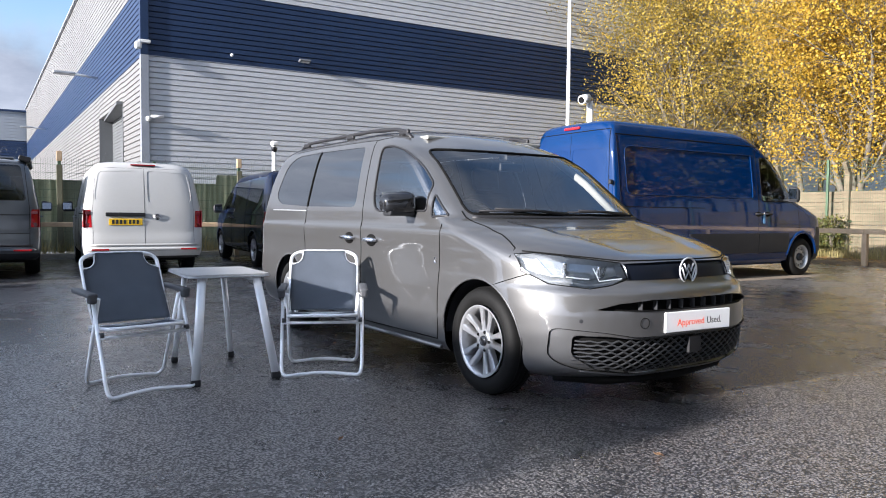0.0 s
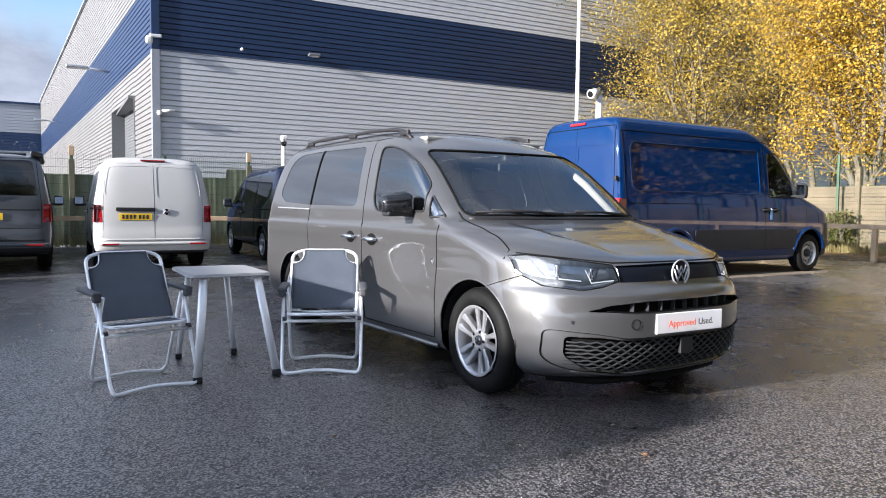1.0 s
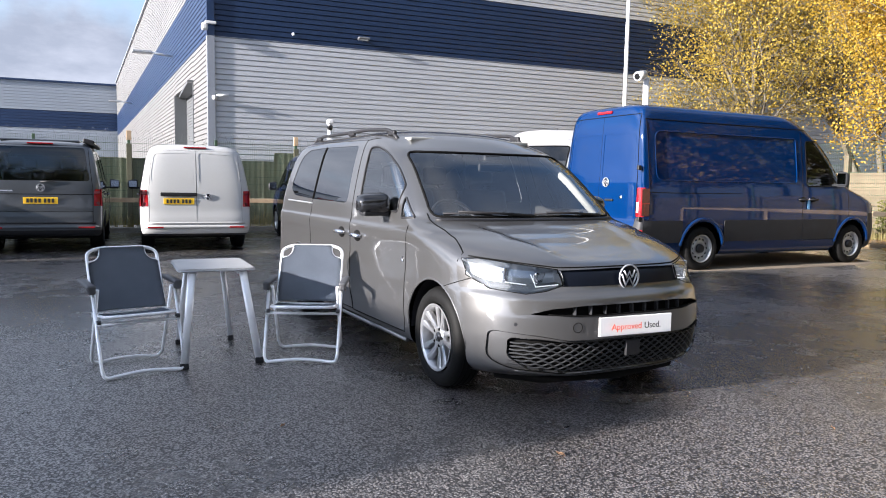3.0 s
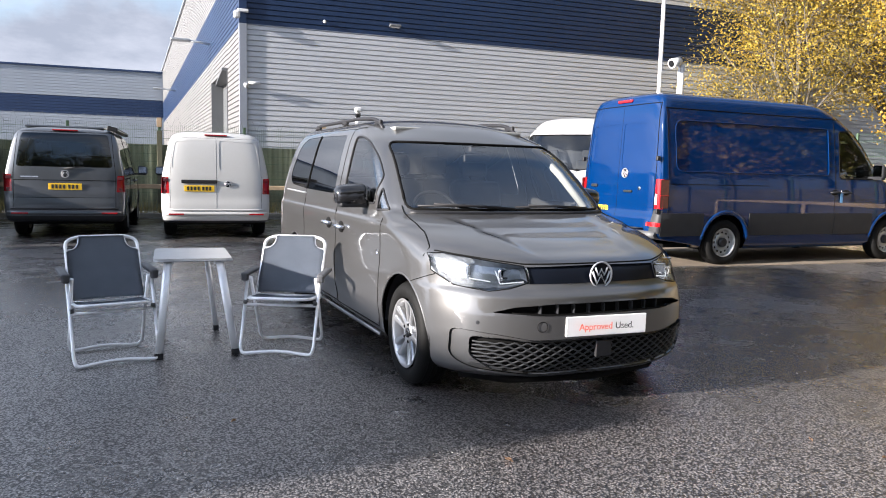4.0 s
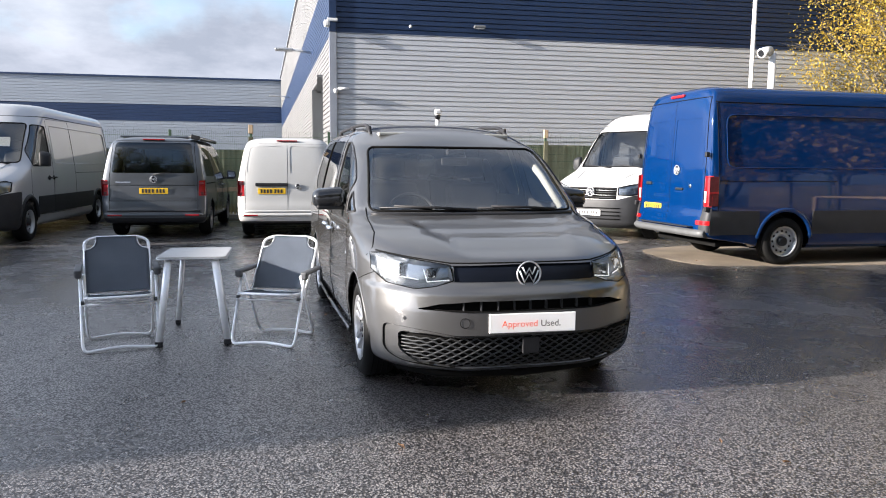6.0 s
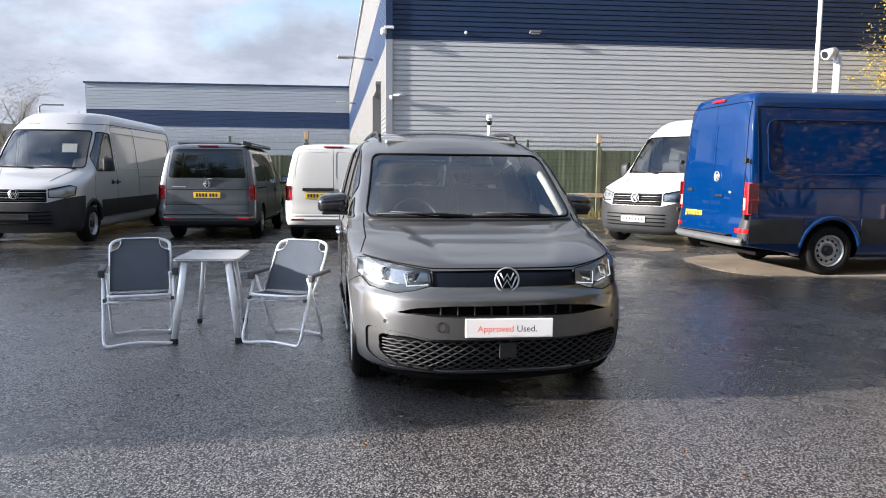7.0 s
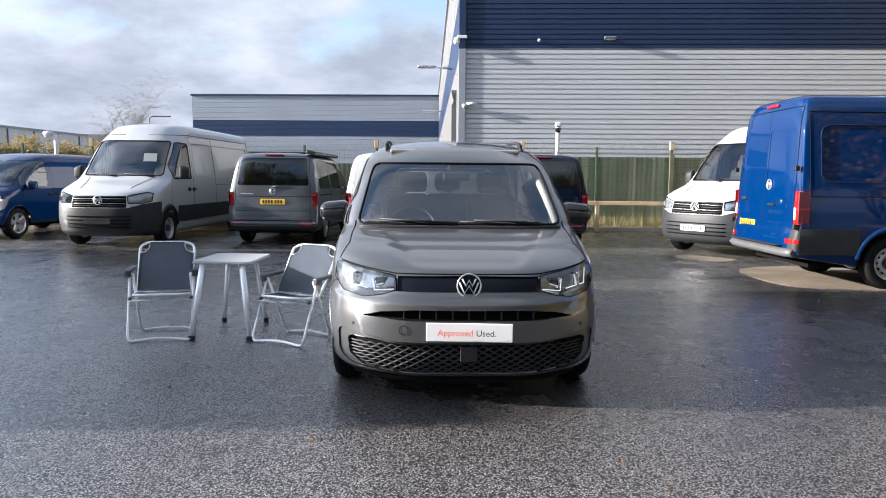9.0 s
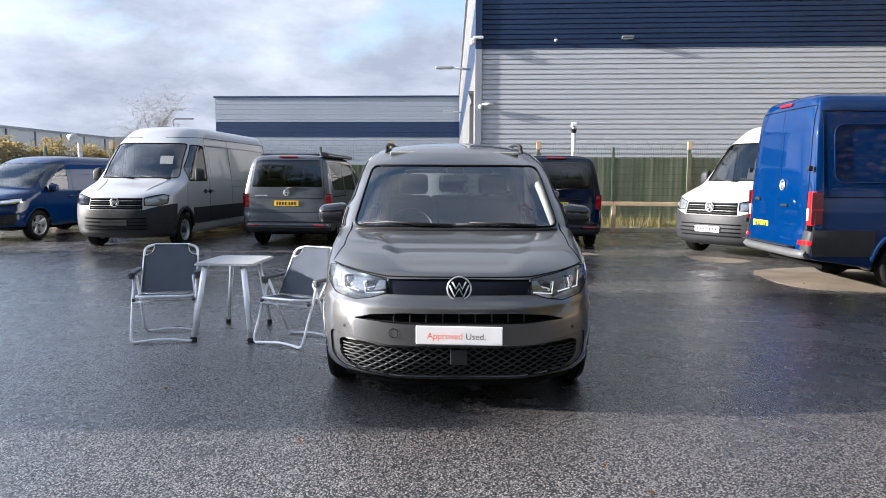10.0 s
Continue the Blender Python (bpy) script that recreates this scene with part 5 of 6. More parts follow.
    bump = smooth_poly([(-1.03, 0.22), (1.03, 0.22), (1.03, 0.915), (0.80, 0.865), (0.56, 0.792), (-0.56, 0.792), (-0.80, 0.865), (-1.03, 0.915)], 0.02)
    sk.panel("front_bumper", bump, "y", -1, M[trim], v, 0.008, 0.01, "unpainted plastic bumper", lambda c: c.y < 0.75)
    gr = sk.panel("grille", smooth_poly([(-0.545, 0.80), (0.545, 0.80), (0.53, 1.03), (-0.53, 1.03)], 0.02), "y", -1, M["gap"], v, -0.015, -0.016, "", lambda c: c.y < 0.7)
    for z in (0.835, 0.88, 0.93, 0.975, 1.015):
        part("grille_bar", sk.line([(-0.52, z), (0.52, z)], "y", -1, 0.006 if z in (0.88, 0.975) else 0.011, 0.0, 0.1, False, 0.8), M["galv"] if z in (0.88, 0.975) else M[trim], gr)
    # black strips on the bumper's surface, painted shade instead of open slots
    for z in (0.42, 0.49, 0.56, 0.63):
        part("bumper_slot", sk.line([(-0.62, z), (0.62, z)], "y", -1, 0.018, 0.013, 0.1, False, 0.6), M["gap"], v)
    for s in (-1, 1):
        part("bonnet_crease", sk.line([(s * 0.50, 0.36), (s * 0.58, 0.75), (s * 0.66, 1.02)], "z", 1, 0.014, -0.004, 0.06), paint, v)
    badge(v, pose(0, 0.045, 0.945), 0.09)
    if plate_kind:
        plate(v, pose(0, -0.012, 0.535), 0.52, 0.111, "white_plastic" if plate_kind != "none" else "cladding_black", bars=plate_kind != "none")
    # rear doors
    sk.seam(v, [(0.0, 0.62), (0.0, 2.42)], "y", 1, 0.0035)
    sk.seam(v, [(-0.89, 0.64), (-0.88, 1.5), (-0.82, 2.42), (0.82, 2.42), (0.88, 1.5), (0.89, 0.64)], "y", 1, 0.007)
    for s in (-1, 1):
        pane = smooth_poly([(s * 0.06, 1.42), (s * 0.83, 1.42), (s * 0.79, 2.12), (s * 0.06, 2.14)], [0.12, 0.12, 0.05, 0.05])
        sk.panel("door_pressing", pane, "y", 1, paint, v, -0.004, -0.005, "", rearf)
    pr = sk.at("y", 1, 0.45, 0.86)
    plate(v, pose(0.47, pr.y + 0.008, 0.80, 0, 0, 180), 0.52, 0.111)
    pr = sk.at("y", 1, 0.1, 1.32)
    badge(v, pose(-0.18, pr.y + 0.004, 1.38, 0, 0, 180), 0.075)
    part("door_handle", boxed((-0.28, pr.y + 0.016, 1.10), (0.20, 0.035, 0.035), 0.012), M["black"], v)
    part("door_lock", moved(lathe([(0.0, 0.03), (0.012, 0.028), (0.012, 0.0005)], 16, "y"), pose(-0.55, pr.y, 1.15)), M["chrome"], v)
    part("door_handle", boxed((0.62, pr.y + 0.014, 1.17), (0.16, 0.03, 0.05), 0.012), M["black"], v)
    part("brake_light", boxed((0, R - 0.15, 2.49), (0.36, 0.07, 0.045), 0.012), M["red"], v)
    rs = part("rear_step", sk.line([(-0.98, 0.47), (0.98, 0.47)], "y", 1, 0.085, -0.01, 0.1, False, 0.75), M["galv_step"], v, "grey rear step")
    part("step_tread", boxed((0, R + 0.045, 0.565), (1.5, 0.10, 0.012), 0.004), M["cladding_black"], rs)
    for s in (-1, 1):
        sk.panel("bumper_corner", smooth_poly([(s * 0.86, 0.50), (s * 1.05, 0.50), (s * 1.05, 0.84), (s * 0.90, 0.84)], 0.01), "y", 1, M[trim], v, 0.010, 0.012, "", rearf)
    part("aerial", tube([(0.1, 2.75, 2.55), (0.1, 2.88, 2.66)], [0.012, 0.004], 6), M["black"], v)
    arches(sk, v, ((WF, 0.36), (WR, 0.36)), 0.435, 0.6)
    for y in (WF, WR):
        for s in (-1, 1):
            wheel(v, s * 0.895, y, 0.35, 0.35, 0.225, "steel", 0.21, s)
    part("underbody", boxed((0, R / 2, 0.30), (1.6, R - 0.7, 0.06)), M["gap"], v)
    part("dashboard", boxed((0, 1.38, 1.26), (1.7, 0.55, 0.22), 0.06), M["black"], v)
    part("bulkhead", boxed((0, 2.62, 1.4), (1.76, 0.03, 1.7)), M["seat"], v)
    part("cabin_floor", boxed((0, 1.9, 0.62), (1.7, 1.5, 0.04)), M["seat"], v)
    steering(v, -0.45, 1.62, 1.35, 50)
    seats(v, ((-0.5, 2.02), (0.35, 2.02)), 0.95)
    for x0, x1 in ((-0.05, -0.70), (0.70, 0.08)):
        part("wiper", tube([sk.at("y", -1, x0, 1.40, 0.02), sk.at("y", -1, x1, 1.455, 0.02)], [0.016, 0.008], 6), M["black"], v)
    part("body", sk.bm, paint, v)
    return v


transporter(pose(-4.22, 15.4, 0, 0, 0, 180), M["dark_paint"], "dark grey camper van with tinted windows and a roof awning", "gate", True, True)
transporter(pose(-1.71, 15.2, 0, 0, 0, 180), M["white_paint"], "white panel van with closed rear doors and red tail lamps", "doors", wheels="steel")
transporter(pose(1.43, 15.7, 0, 0, 0, 180), M["black_paint"], "blue-black passenger van with a dark rear window", "gate", True)
transporter(pose(-11.32, 10.64, 0, 0, 0, -6), M["blue_paint"], "bright blue panel van, nose to the yard", "doors", group="vans facing the yard")
big_van(pose(-7.34, 9.35, 0, 0, 0, 0.5), M["silver_paint"], "silver-grey high-roof panel van with black plastic bumper", plate_kind="none", length=6.84, base=4.49)
big_van(pose(10.12, 6.64, 0, 0, 0, 92.8), M["blue_paint"], "royal blue high-roof panel van with black lower trim")
big_van(pose(4.14, 9.47, 0, 0, 0, -51), M["white_paint"], "white high-roof panel van parked at an angle", plate_kind="white")


# a sheet of paper lies behind the silver van's windscreen, a service tag hangs on the blue van's door
t = thing("paper_sheet", pose(-6.92, 10.82, 1.82, 60, 0, 9), "white paper sheet behind the windscreen", "paper")
part("sheet", boxed((0, 0, 0), (0.27, 0.20, 0.002)), M["paper"], t)
m = pose(10.12, 6.64, 0, 0, 0, 92.8) @ pose(-1.035, 2.22, 1.06)
t = thing("service_tag", m, "pale blue paper tag hanging on the door handle", "tag")
part("tag", boxed((0, 0, 0), (0.003, 0.065, 0.17), 0.001), M["tag_blue"], t)
part("cord", tube([(0.0, 0.0, 0.08), (0.01, 0.0, 0.115)], 0.003, 5), M["paper"], t)
# ---- ground, buildings, fences ----
def sheet(name, x0, x1, y0, y1, z, material, label, nx=1, ny=1):
    bm = bmesh.new()
    g = [[bm.verts.new((x0 + (x1 - x0) * i / nx, y0 + (y1 - y0) * j / ny, z)) for j in range(ny + 1)] for i in range(nx + 1)]
    for i in range(nx):
        for j in range(ny):
            bm.faces.new((g[i][j], g[i + 1][j], g[i + 1][j + 1], g[i][j + 1]))
    return tagged(part(name, bm, material), label, "ground", "", "structure")


sheet("ground", -600, 600, -400, 800, 0.0, M["asphalt"], "wet dark asphalt yard with drying patches")


def cladding(name, a, b, z0, z1, material, label, pitch=0.19, depth=0.03, parent=None):
    """A wall of horizontal ribbed sheets from a to b, with real steps between the ribs."""
    bm = bmesh.new()
    d = Vector((b[0] - a[0], b[1] - a[1], 0))
    n = Vector((d.y, -d.x, 0)).normalized()
    prof = [(0.0, z0)]
    z = z0
    while z < z1 - 0.02:
        top = min(z + pitch, z1)
        prof += [(depth, z + 0.003), (depth, top - 0.036), (depth * -0.6, top - 0.030), (depth * -0.6, top - 0.001)]
        z = top
    rows = []
    for end in (a, b):
        rows.append([bm.verts.new((end[0] + n.x * o, end[1] + n.y * o, zz)) for o, zz in prof])
    for k in range(len(prof) - 1):
        bm.faces.new((rows[0][k], rows[1][k], rows[1][k + 1], rows[0][k + 1]))
    back = [[bm.verts.new((end[0] - n.x * 0.25, end[1] - n.y * 0.25, zz)) for zz in (z0, z1)] for end in (a, b)]
    bm.faces.new((back[0][0], back[0][1], back[1][1], back[1][0]))
    bm.faces.new((rows[0][-1], rows[1][-1], back[1][1], back[0][1]))
    bm.faces.new((rows[0][0], back[0][0], back[1][0], rows[1][0]))
    bmesh.ops.recalc_face_normals(bm, faces=bm.faces)
    return tagged(part(name, bm, material, parent), label)


def sunlit_patch(outline, seed):
    """A thin sheet of lighter asphalt with a ragged edge, sunlight painted as colour."""
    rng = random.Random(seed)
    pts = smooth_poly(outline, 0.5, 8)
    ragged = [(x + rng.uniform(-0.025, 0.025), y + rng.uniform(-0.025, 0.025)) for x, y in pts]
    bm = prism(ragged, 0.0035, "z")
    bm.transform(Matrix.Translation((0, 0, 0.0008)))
    tagged(part("sunlit_patch", bm, M["sunlit_asphalt"]), "tan patch of painted sunlight on the wet asphalt", "ground", "dry patches", "structure")


# sunlit gaps between the vans' shadows, laid as pale sheets
sunlit_patch([(4.20, 7.5), (4.17, 6.45), (4.24, 5.75), (4.50, 5.44), (5.30, 5.34), (7.2, 5.25), (9.6, 5.3), (10.1, 6.2), (9.9, 7.6), (7.5, 8.1), (5.5, 8.1)], 1)
sunlit_patch([(3.37, 8.24), (3.93, 7.99), (3.73, 7.37), (3.24, 7.60)], 2)
sunlit_patch([(3.95, 9.8), (4.9, 8.9), (4.3, 8.4), (3.7, 9.0)], 3)
sunlit_patch([(1.50, 10.15), (2.25, 9.75), (2.15, 9.45), (1.45, 9.8)], 4)
# plain wedge standing in for a small hi-vis thing of unknown kind
t = thing("hi_vis_wedge", pose(5.9, 8.0, 0), "small yellow-green wedge-shaped thing on the ground behind the blue van", "wheel chock")
part("wedge", moved(prism([(-0.17, 0), (0.17, 0), (0.12, 0.13), (0.02, 0.14)], 0.16, "y"), Matrix.Translation((0, -0.08, 0))), M["hi_vis"], t)


COR = (-0.51, 20.55)
FAR = (-4.36, 80.9)
RGT = (60.0, 20.55)
warehouse = thing("warehouse", pose(0, 0, 0), "tall warehouse of silver-grey ribbed cladding with a navy band", "building", "", "structure")
DOOR0, DOOR1 = 0.058, 0.150
alongs = lambda t: (COR[0] + (FAR[0] - COR[0]) * t, COR[1] + (FAR[1] - COR[1]) * t)
for z0, z1, key, nm in ((0.0, 5.80, "grey_clad", "lower_cladding"), (5.80, 7.95, "navy_clad", "navy_cladding"), (7.95, 11.3, "grey_clad", "upper_cladding")):
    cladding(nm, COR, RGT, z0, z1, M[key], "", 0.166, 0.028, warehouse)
    # the sun-facing side wall takes the darkened copy of the cladding
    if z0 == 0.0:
        cladding(nm, alongs(DOOR0), COR, z0, z1, M["sun_side_clad"], "", 0.166, 0.028, warehouse)
        cladding(nm, FAR, alongs(DOOR1), z0, z1, M["sun_side_clad"], "", 0.166, 0.028, warehouse)
        cladding(nm, alongs(DOOR1), alongs(DOOR0), 4.85, z1, M["sun_side_clad"], "", 0.166, 0.028, warehouse)
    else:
        cladding(nm, FAR, COR, z0, z1, M["sun_side_clad" if key == "grey_clad" else key], "", 0.166, 0.028, warehouse)
a, b = alongs(DOOR1), alongs(DOOR0)
cladding("loading_door", (a[0] + 0.45, a[1]), (b[0] + 0.45, b[1]), 0.0, 4.85, M["shutter"], "recessed dark roller door", 0.12, 0.015, warehouse)
for q in (a, b):
    part("door_reveal", boxed((q[0] + 0.2, q[1], 2.42), (0.5, 0.12, 4.85)), M["shutter"], warehouse)
part("door_head", boxed(((a[0] + b[0]) / 2 + 0.2, (a[1] + b[1]) / 2, 4.80), (0.5, b[1] - a[1], 0.1)), M["shutter"], warehouse)
for z0, z1, key in ((0.0, 5.80, "trim_grey"), (5.80, 7.95, "navy_clad"), (7.95, 11.3, "trim_grey")):
    part("corner_flashing", boxed((COR[0] + 0.03, COR[1] + 0.03, (z0 + z1) / 2), (0.24, 0.24, z1 - z0 - 0.004), 0.01), M[key], warehouse)
part("roof_flashing", boxed(((COR[0] + RGT[0]) / 2, COR[1] + 0.05, 11.34), (RGT[0] - COR[0] + 0.2, 0.3, 0.12)), M["trim_grey"], warehouse)
part("band_drip", boxed(((COR[0] + RGT[0]) / 2, COR[1] - 0.02, 5.80), (RGT[0] - COR[0], 0.03, 0.02)), M["trim_grey"], warehouse)
dv = Vector((FAR[0] - COR[0], FAR[1] - COR[1], 0))
part("roof_flashing", moved(boxed((0, dv.length / 2, 11.34), (0.3, dv.length, 0.12)), pose(COR[0], COR[1], 0, 0, 0, math.degrees(math.atan2(-dv.x, dv.y)))), M["trim_grey"], warehouse)
bm = bmesh.new()
bm.faces.new([bm.verts.new(p) for p in ((COR[0], COR[1], 11.28), (RGT[0], RGT[1], 11.28), (RGT[0], 82, 11.28), (FAR[0], FAR[1], 11.28))])
part("roof", bm, M["trim_grey"], warehouse)

far_shed = thing("far_warehouse", pose(0, 0, 0), "distant low warehouse of grey cladding with a navy band", "building", "", "structure")
for z0, z1, key in ((0.0, 6.38, "far_clad"), (6.38, 8.22, "navy_clad"), (8.22, 11.15, "far_clad")):
    cladding("far_cladding", (-34.2, 82.0), (10.0, 82.0), z0, z1, M[key], "", 0.30, 0.05, far_shed)
    cladding("far_cladding", (-34.2, 120.0), (-34.2, 82.0), z0, z1, M[key], "", 0.30, 0.05, far_shed)
part("roof_flashing", boxed((-12.1, 82.0, 11.2), (44.6, 0.4, 0.2)), M["navy_clad"], far_shed)

# an unseen block, added on the sunny side to shade the yard
shade_block = thing("added_shade_block", pose(-16.0, 0, 0), "plain grey block added out of view to shade the yard", "building", "", "structure")
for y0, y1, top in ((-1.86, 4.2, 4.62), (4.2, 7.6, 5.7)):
    part("wall", boxed((-3.0, (y0 + y1) / 2, top / 2), (6.0, y1 - y0, top)), M["far_clad"], shade_block)
    part("roof_edge", boxed((-3.0, (y0 + y1) / 2, top + 0.03), (6.02, y1 - y0, 0.06)), M["trim_grey"], shade_block)

# boundary at the back: mesh fence with a windbreak, knee rail and kerb
FY = 16.6
fence = thing("boundary_fence", pose(0, 0, 0), "green mesh fence with olive windbreak and coiled barbed wire", "fence", "", "structure")
bm = bmesh.new()
n = 1280
prev = None
for i in range(n + 1):
    x = -16.0 + 32.0 * i / n
    w = 0.02 * math.sin(x * 9.1) + 0.012 * math.sin(x * 23.0) + 0.016 * math.sin(x * 46.0) * (0.7 + 0.3 * math.sin(x * 3.1))
    row = [bm.verts.new((x, FY + 0.05 + w * (0.4 + 0.6 * k / 3), 0.12 + (1.96 if x > 0.8 else 1.72) * k / 3)) for k in range(4)]
    if prev:
        for k in range(3):
            bm.faces.new((prev[k], row[k], row[k + 1], prev[k + 1])).smooth = True
    prev = row
part("windbreak", bm, M["screen_net"], fence, "olive woven windbreak sheet")
x = -15.55
while x < 15.5:
    part("post", boxed((x, FY, 1.18), (0.07, 0.07, 2.36), 0.008), M["green_post"], fence)
    if round((x + 15.55) / 2.115) % 2 == 0:
        part("timber_post", boxed((x, FY - 0.06, 1.14), (0.13, 0.06, 2.10), 0.01), M["old_timber"], fence)
    if round((x + 15.55) / 2.115) % 2 == 0:
        part("post_cap", boxed((x, FY - 0.02, 2.40), (0.12, 0.10, 0.24), 0.01), M["timber"], fence)
    x += 2.115
bm = bmesh.new()
for k in range(int(31 / 0.05)):
    x = -15.5 + 0.05 * k
    add_tube(bm, [(x, FY - 0.02, 0.1), (x, FY - 0.02, 2.35)], 0.0025, 3, False)
for z in np.arange(0.2, 2.4, 0.2):
    add_tube(bm, [(-15.5, FY - 0.025, z), (15.5, FY - 0.025, z)], 0.004, 4, False)
tagged(part("mesh_wire", bm, M["green_post"], fence), kind="stuff")
bm = bmesh.new()
pts = [(-15.5 + 31 * i / 1500, FY + 0.14 * math.cos(i * 0.42), 2.42 + 0.14 * math.sin(i * 0.42)) for i in range(1501)]
add_tube(bm, pts, 0.0022, 3, False)
tagged(part("barbed_coil", bm, M["shutter"], fence, "coiled barbed wire"), kind="stuff")


def knee_rail(name, a, b, count):
    """Low timber rail on posts from a to b."""
    t = thing(name, pose(0, 0, 0), "low weathered timber knee rail at the yard edge", "rail", "knee rails", "structure")
    d = Vector((b[0] - a[0], b[1] - a[1], 0))
    ang = math.degrees(math.atan2(d.y, d.x))
    for i in range(count + 1):
        p = Vector((a[0], a[1], 0)) + d * i / count
        part("post", moved(boxed((0, 0, 0.37), (0.11, 0.10, 0.74), 0.008), pose(p.x, p.y, 0, 0, 0, ang)), M["timber"], t)
        if i < count:
            q = p + d / count * 0.5
            part("beam", moved(boxed((0, -0.005, 0.785), (d.length / count - 0.006, 0.10, 0.11), 0.01), pose(q.x, q.y, 0, 0, 0, ang)), M["timber"], t)
    return t


knee_rail("knee_rail", (-15.0, 15.75), (12.6, 15.75), 12)
knee_rail("knee_rail", (13.0, 15.18), (13.0, -1.92), 6)
tagged(part("kerb", boxed((-1.0, 16.05, 0.03), (28.0, 0.14, 0.14), 0.012), M["concrete"]), "pale concrete kerb along the fence", "kerb", "", "structure")
# ---- poles, lamps and cameras ----
def lamp_column(x, y, h):
    t = thing("lamp_column", pose(x, y, 0), "tall white steel lamp column behind the vans", "lamp post")
    part("column", tube([(0, 0, 0), (0, 0, 1.2), (0, 0, h)], [0.075, 0.07, 0.05], 12), M["white_steel"], t)
    part("lantern", boxed((-0.25, 0, h), (0.6, 0.2, 0.08), 0.03), M["galv"], t)
    part("base_door", boxed((0, -0.075, 0.6), (0.09, 0.01, 0.4), 0.004), M["white_steel"], t)


lamp_column(11.03, 14.8, 9.0)


def cctv_pole(x, y, h, arm, name="camera_pole"):
    t = thing(name, pose(x, y, 0), "white pole with a surveillance camera on top", "camera pole", "camera poles")
    r = 0.06 if not arm else 0.09
    part("pole", tube([(0, 0, 0), (0, 0, h)], r, 12), M["white_steel"], t)
    if arm:
        part("arm", tube([(0, 0, h - 0.1), (-0.12, -0.02, h + 0.05), (-0.22, -0.04, h + 0.05)], 0.05, 8), M["white_steel"], t)
        part("camera_housing", tube([(-0.12, -0.05, h + 0.07), (-0.42, -0.12, h - 0.02)], [0.12, 0.13], 14), M["white_steel"], t)
        part("camera_lens", tube([(-0.42, -0.12, h - 0.02), (-0.44, -0.125, h - 0.026)], 0.09, 14), M["gloss_black"], t)
    else:
        part("camera_housing", boxed((0, -0.04, h + 0.02), (0.17, 0.24, 0.14), 0.04, None, 3), M["white_steel"], t)
        part("camera_dome", moved(lathe([(-0.12, 0.0005), (-0.10, 0.06), (-0.03, 0.085), (0.02, 0.085)], 18, "z"), pose(0, -0.03, h - 0.10)), M["gloss_black"], t)


cctv_pole(10.7, 13.4, 4.42, True)
cctv_pole(2.38, 16.8, 2.98, False)


def wall_camera(x, y, z, s):
    t = thing("wall_camera", pose(x, y, z), "small white surveillance camera on the cladding", "camera", "wall cameras")
    part("bracket", tube([(0, 0, 0), (0, -0.08, 0), (s * 0.1, -0.12, 0.02)], 0.03, 8), M["white_steel"], t)
    part("camera_body", tube([(s * 0.0, -0.12, 0.03), (s * 0.36, -0.16, 0.06)], 0.045, 10), M["white_steel"], t)
    part("dome", moved(lathe([(-0.09, 0.0005), (-0.07, 0.06), (0.0, 0.085), (0.05, 0.07)], 16, "z"), pose(-s * 0.06, -0.12, -0.02)), M["white_steel"], t)


wall_camera(-0.33, 20.52, 3.92, 1)


def floodlight(x, y, z):
    t = thing("floodlight", pose(x, y, z), "grey bulkhead floodlight fixed under the navy band", "lamp", "wall lights")
    part("arm", tube([(0, 0, 0), (0, -0.10, 0.02)], 0.03, 8), M["galv"], t)
    part("head", moved(boxed((0, 0, 0), (0.40, 0.18, 0.09), 0.03), pose(0, -0.14, 0.03, -12)), M["shutter"], t)
    part("lens", moved(boxed((0, 0, -0.042), (0.30, 0.12, 0.012), 0.004), pose(0, -0.14, 0.03, -12)), M["white_steel"], t)


floodlight(4.45, 20.52, 6.1)
t = thing("dome_light", pose(2.1, 20.5, 6.08), "small white round light on the navy band", "lamp", "wall lights")
part("dome", moved(lathe([(0.0, 0.055), (-0.04, 0.05), (-0.07, 0.03), (-0.08, 0.0005)], 16, "y"), Matrix.Identity(4)), M["white_steel"], t)
t = thing("corner_camera", pose(-0.55, 20.45, 6.15), "white camera box on the corner of the warehouse", "camera", "wall cameras")
part("box", boxed((-0.12, -0.1, -0.12), (0.20, 0.16, 0.24), 0.06), M["white_steel"], t)
part("bracket", boxed((0.06, -0.06, 0.02), (0.34, 0.10, 0.10), 0.02), M["white_steel"], t)
for tt, lz in ((0.157, 6.55), (0.6, 7.0)):
    q = alongs(tt)
    t = thing("side_floodlight", pose(q[0], q[1], lz), "grey bracket light on the side cladding", "lamp", "wall lights")
    part("arm", tube([(0, 0, 0), (-0.9, 0, 0.1)], 0.05, 8), M["galv"], t)
    part("head", boxed((-1.25, 0, 0.1), (0.8, 0.4, 0.12), 0.04), M["galv"], t)


cctv_pole(-17.4, 25.0, 3.1, True)
# ---- folding chairs and table ----
def folding_chair(m, label, lean=0.0, arm_z=0.588):
    """A folding camping chair that faces minus y: two tube loops, seat, sling back and armrests; lean sets the back further over."""
    c = thing("folding_chair", m, label, "chair", "chairs by the table")
    R = 0.012
    w = 0.268
    top = 0.815 - 0.2 * lean
    recline = lambda z: float(np.interp(z, [0.36, 0.60, 0.84], [-0.04, 0.115 + 0.5 * lean, 0.235 + lean]))
    # each loop falls from the armrests to the floor, where its foot bows up a little
    fr = rounded([(-w, -0.10, arm_z), (-w + 0.005, -0.315, 0.06), (-w + 0.02, -0.335, R), (w - 0.02, -0.335, R), (w - 0.005, -0.315, 0.06), (w, -0.10, arm_z)], 0.08, 6)
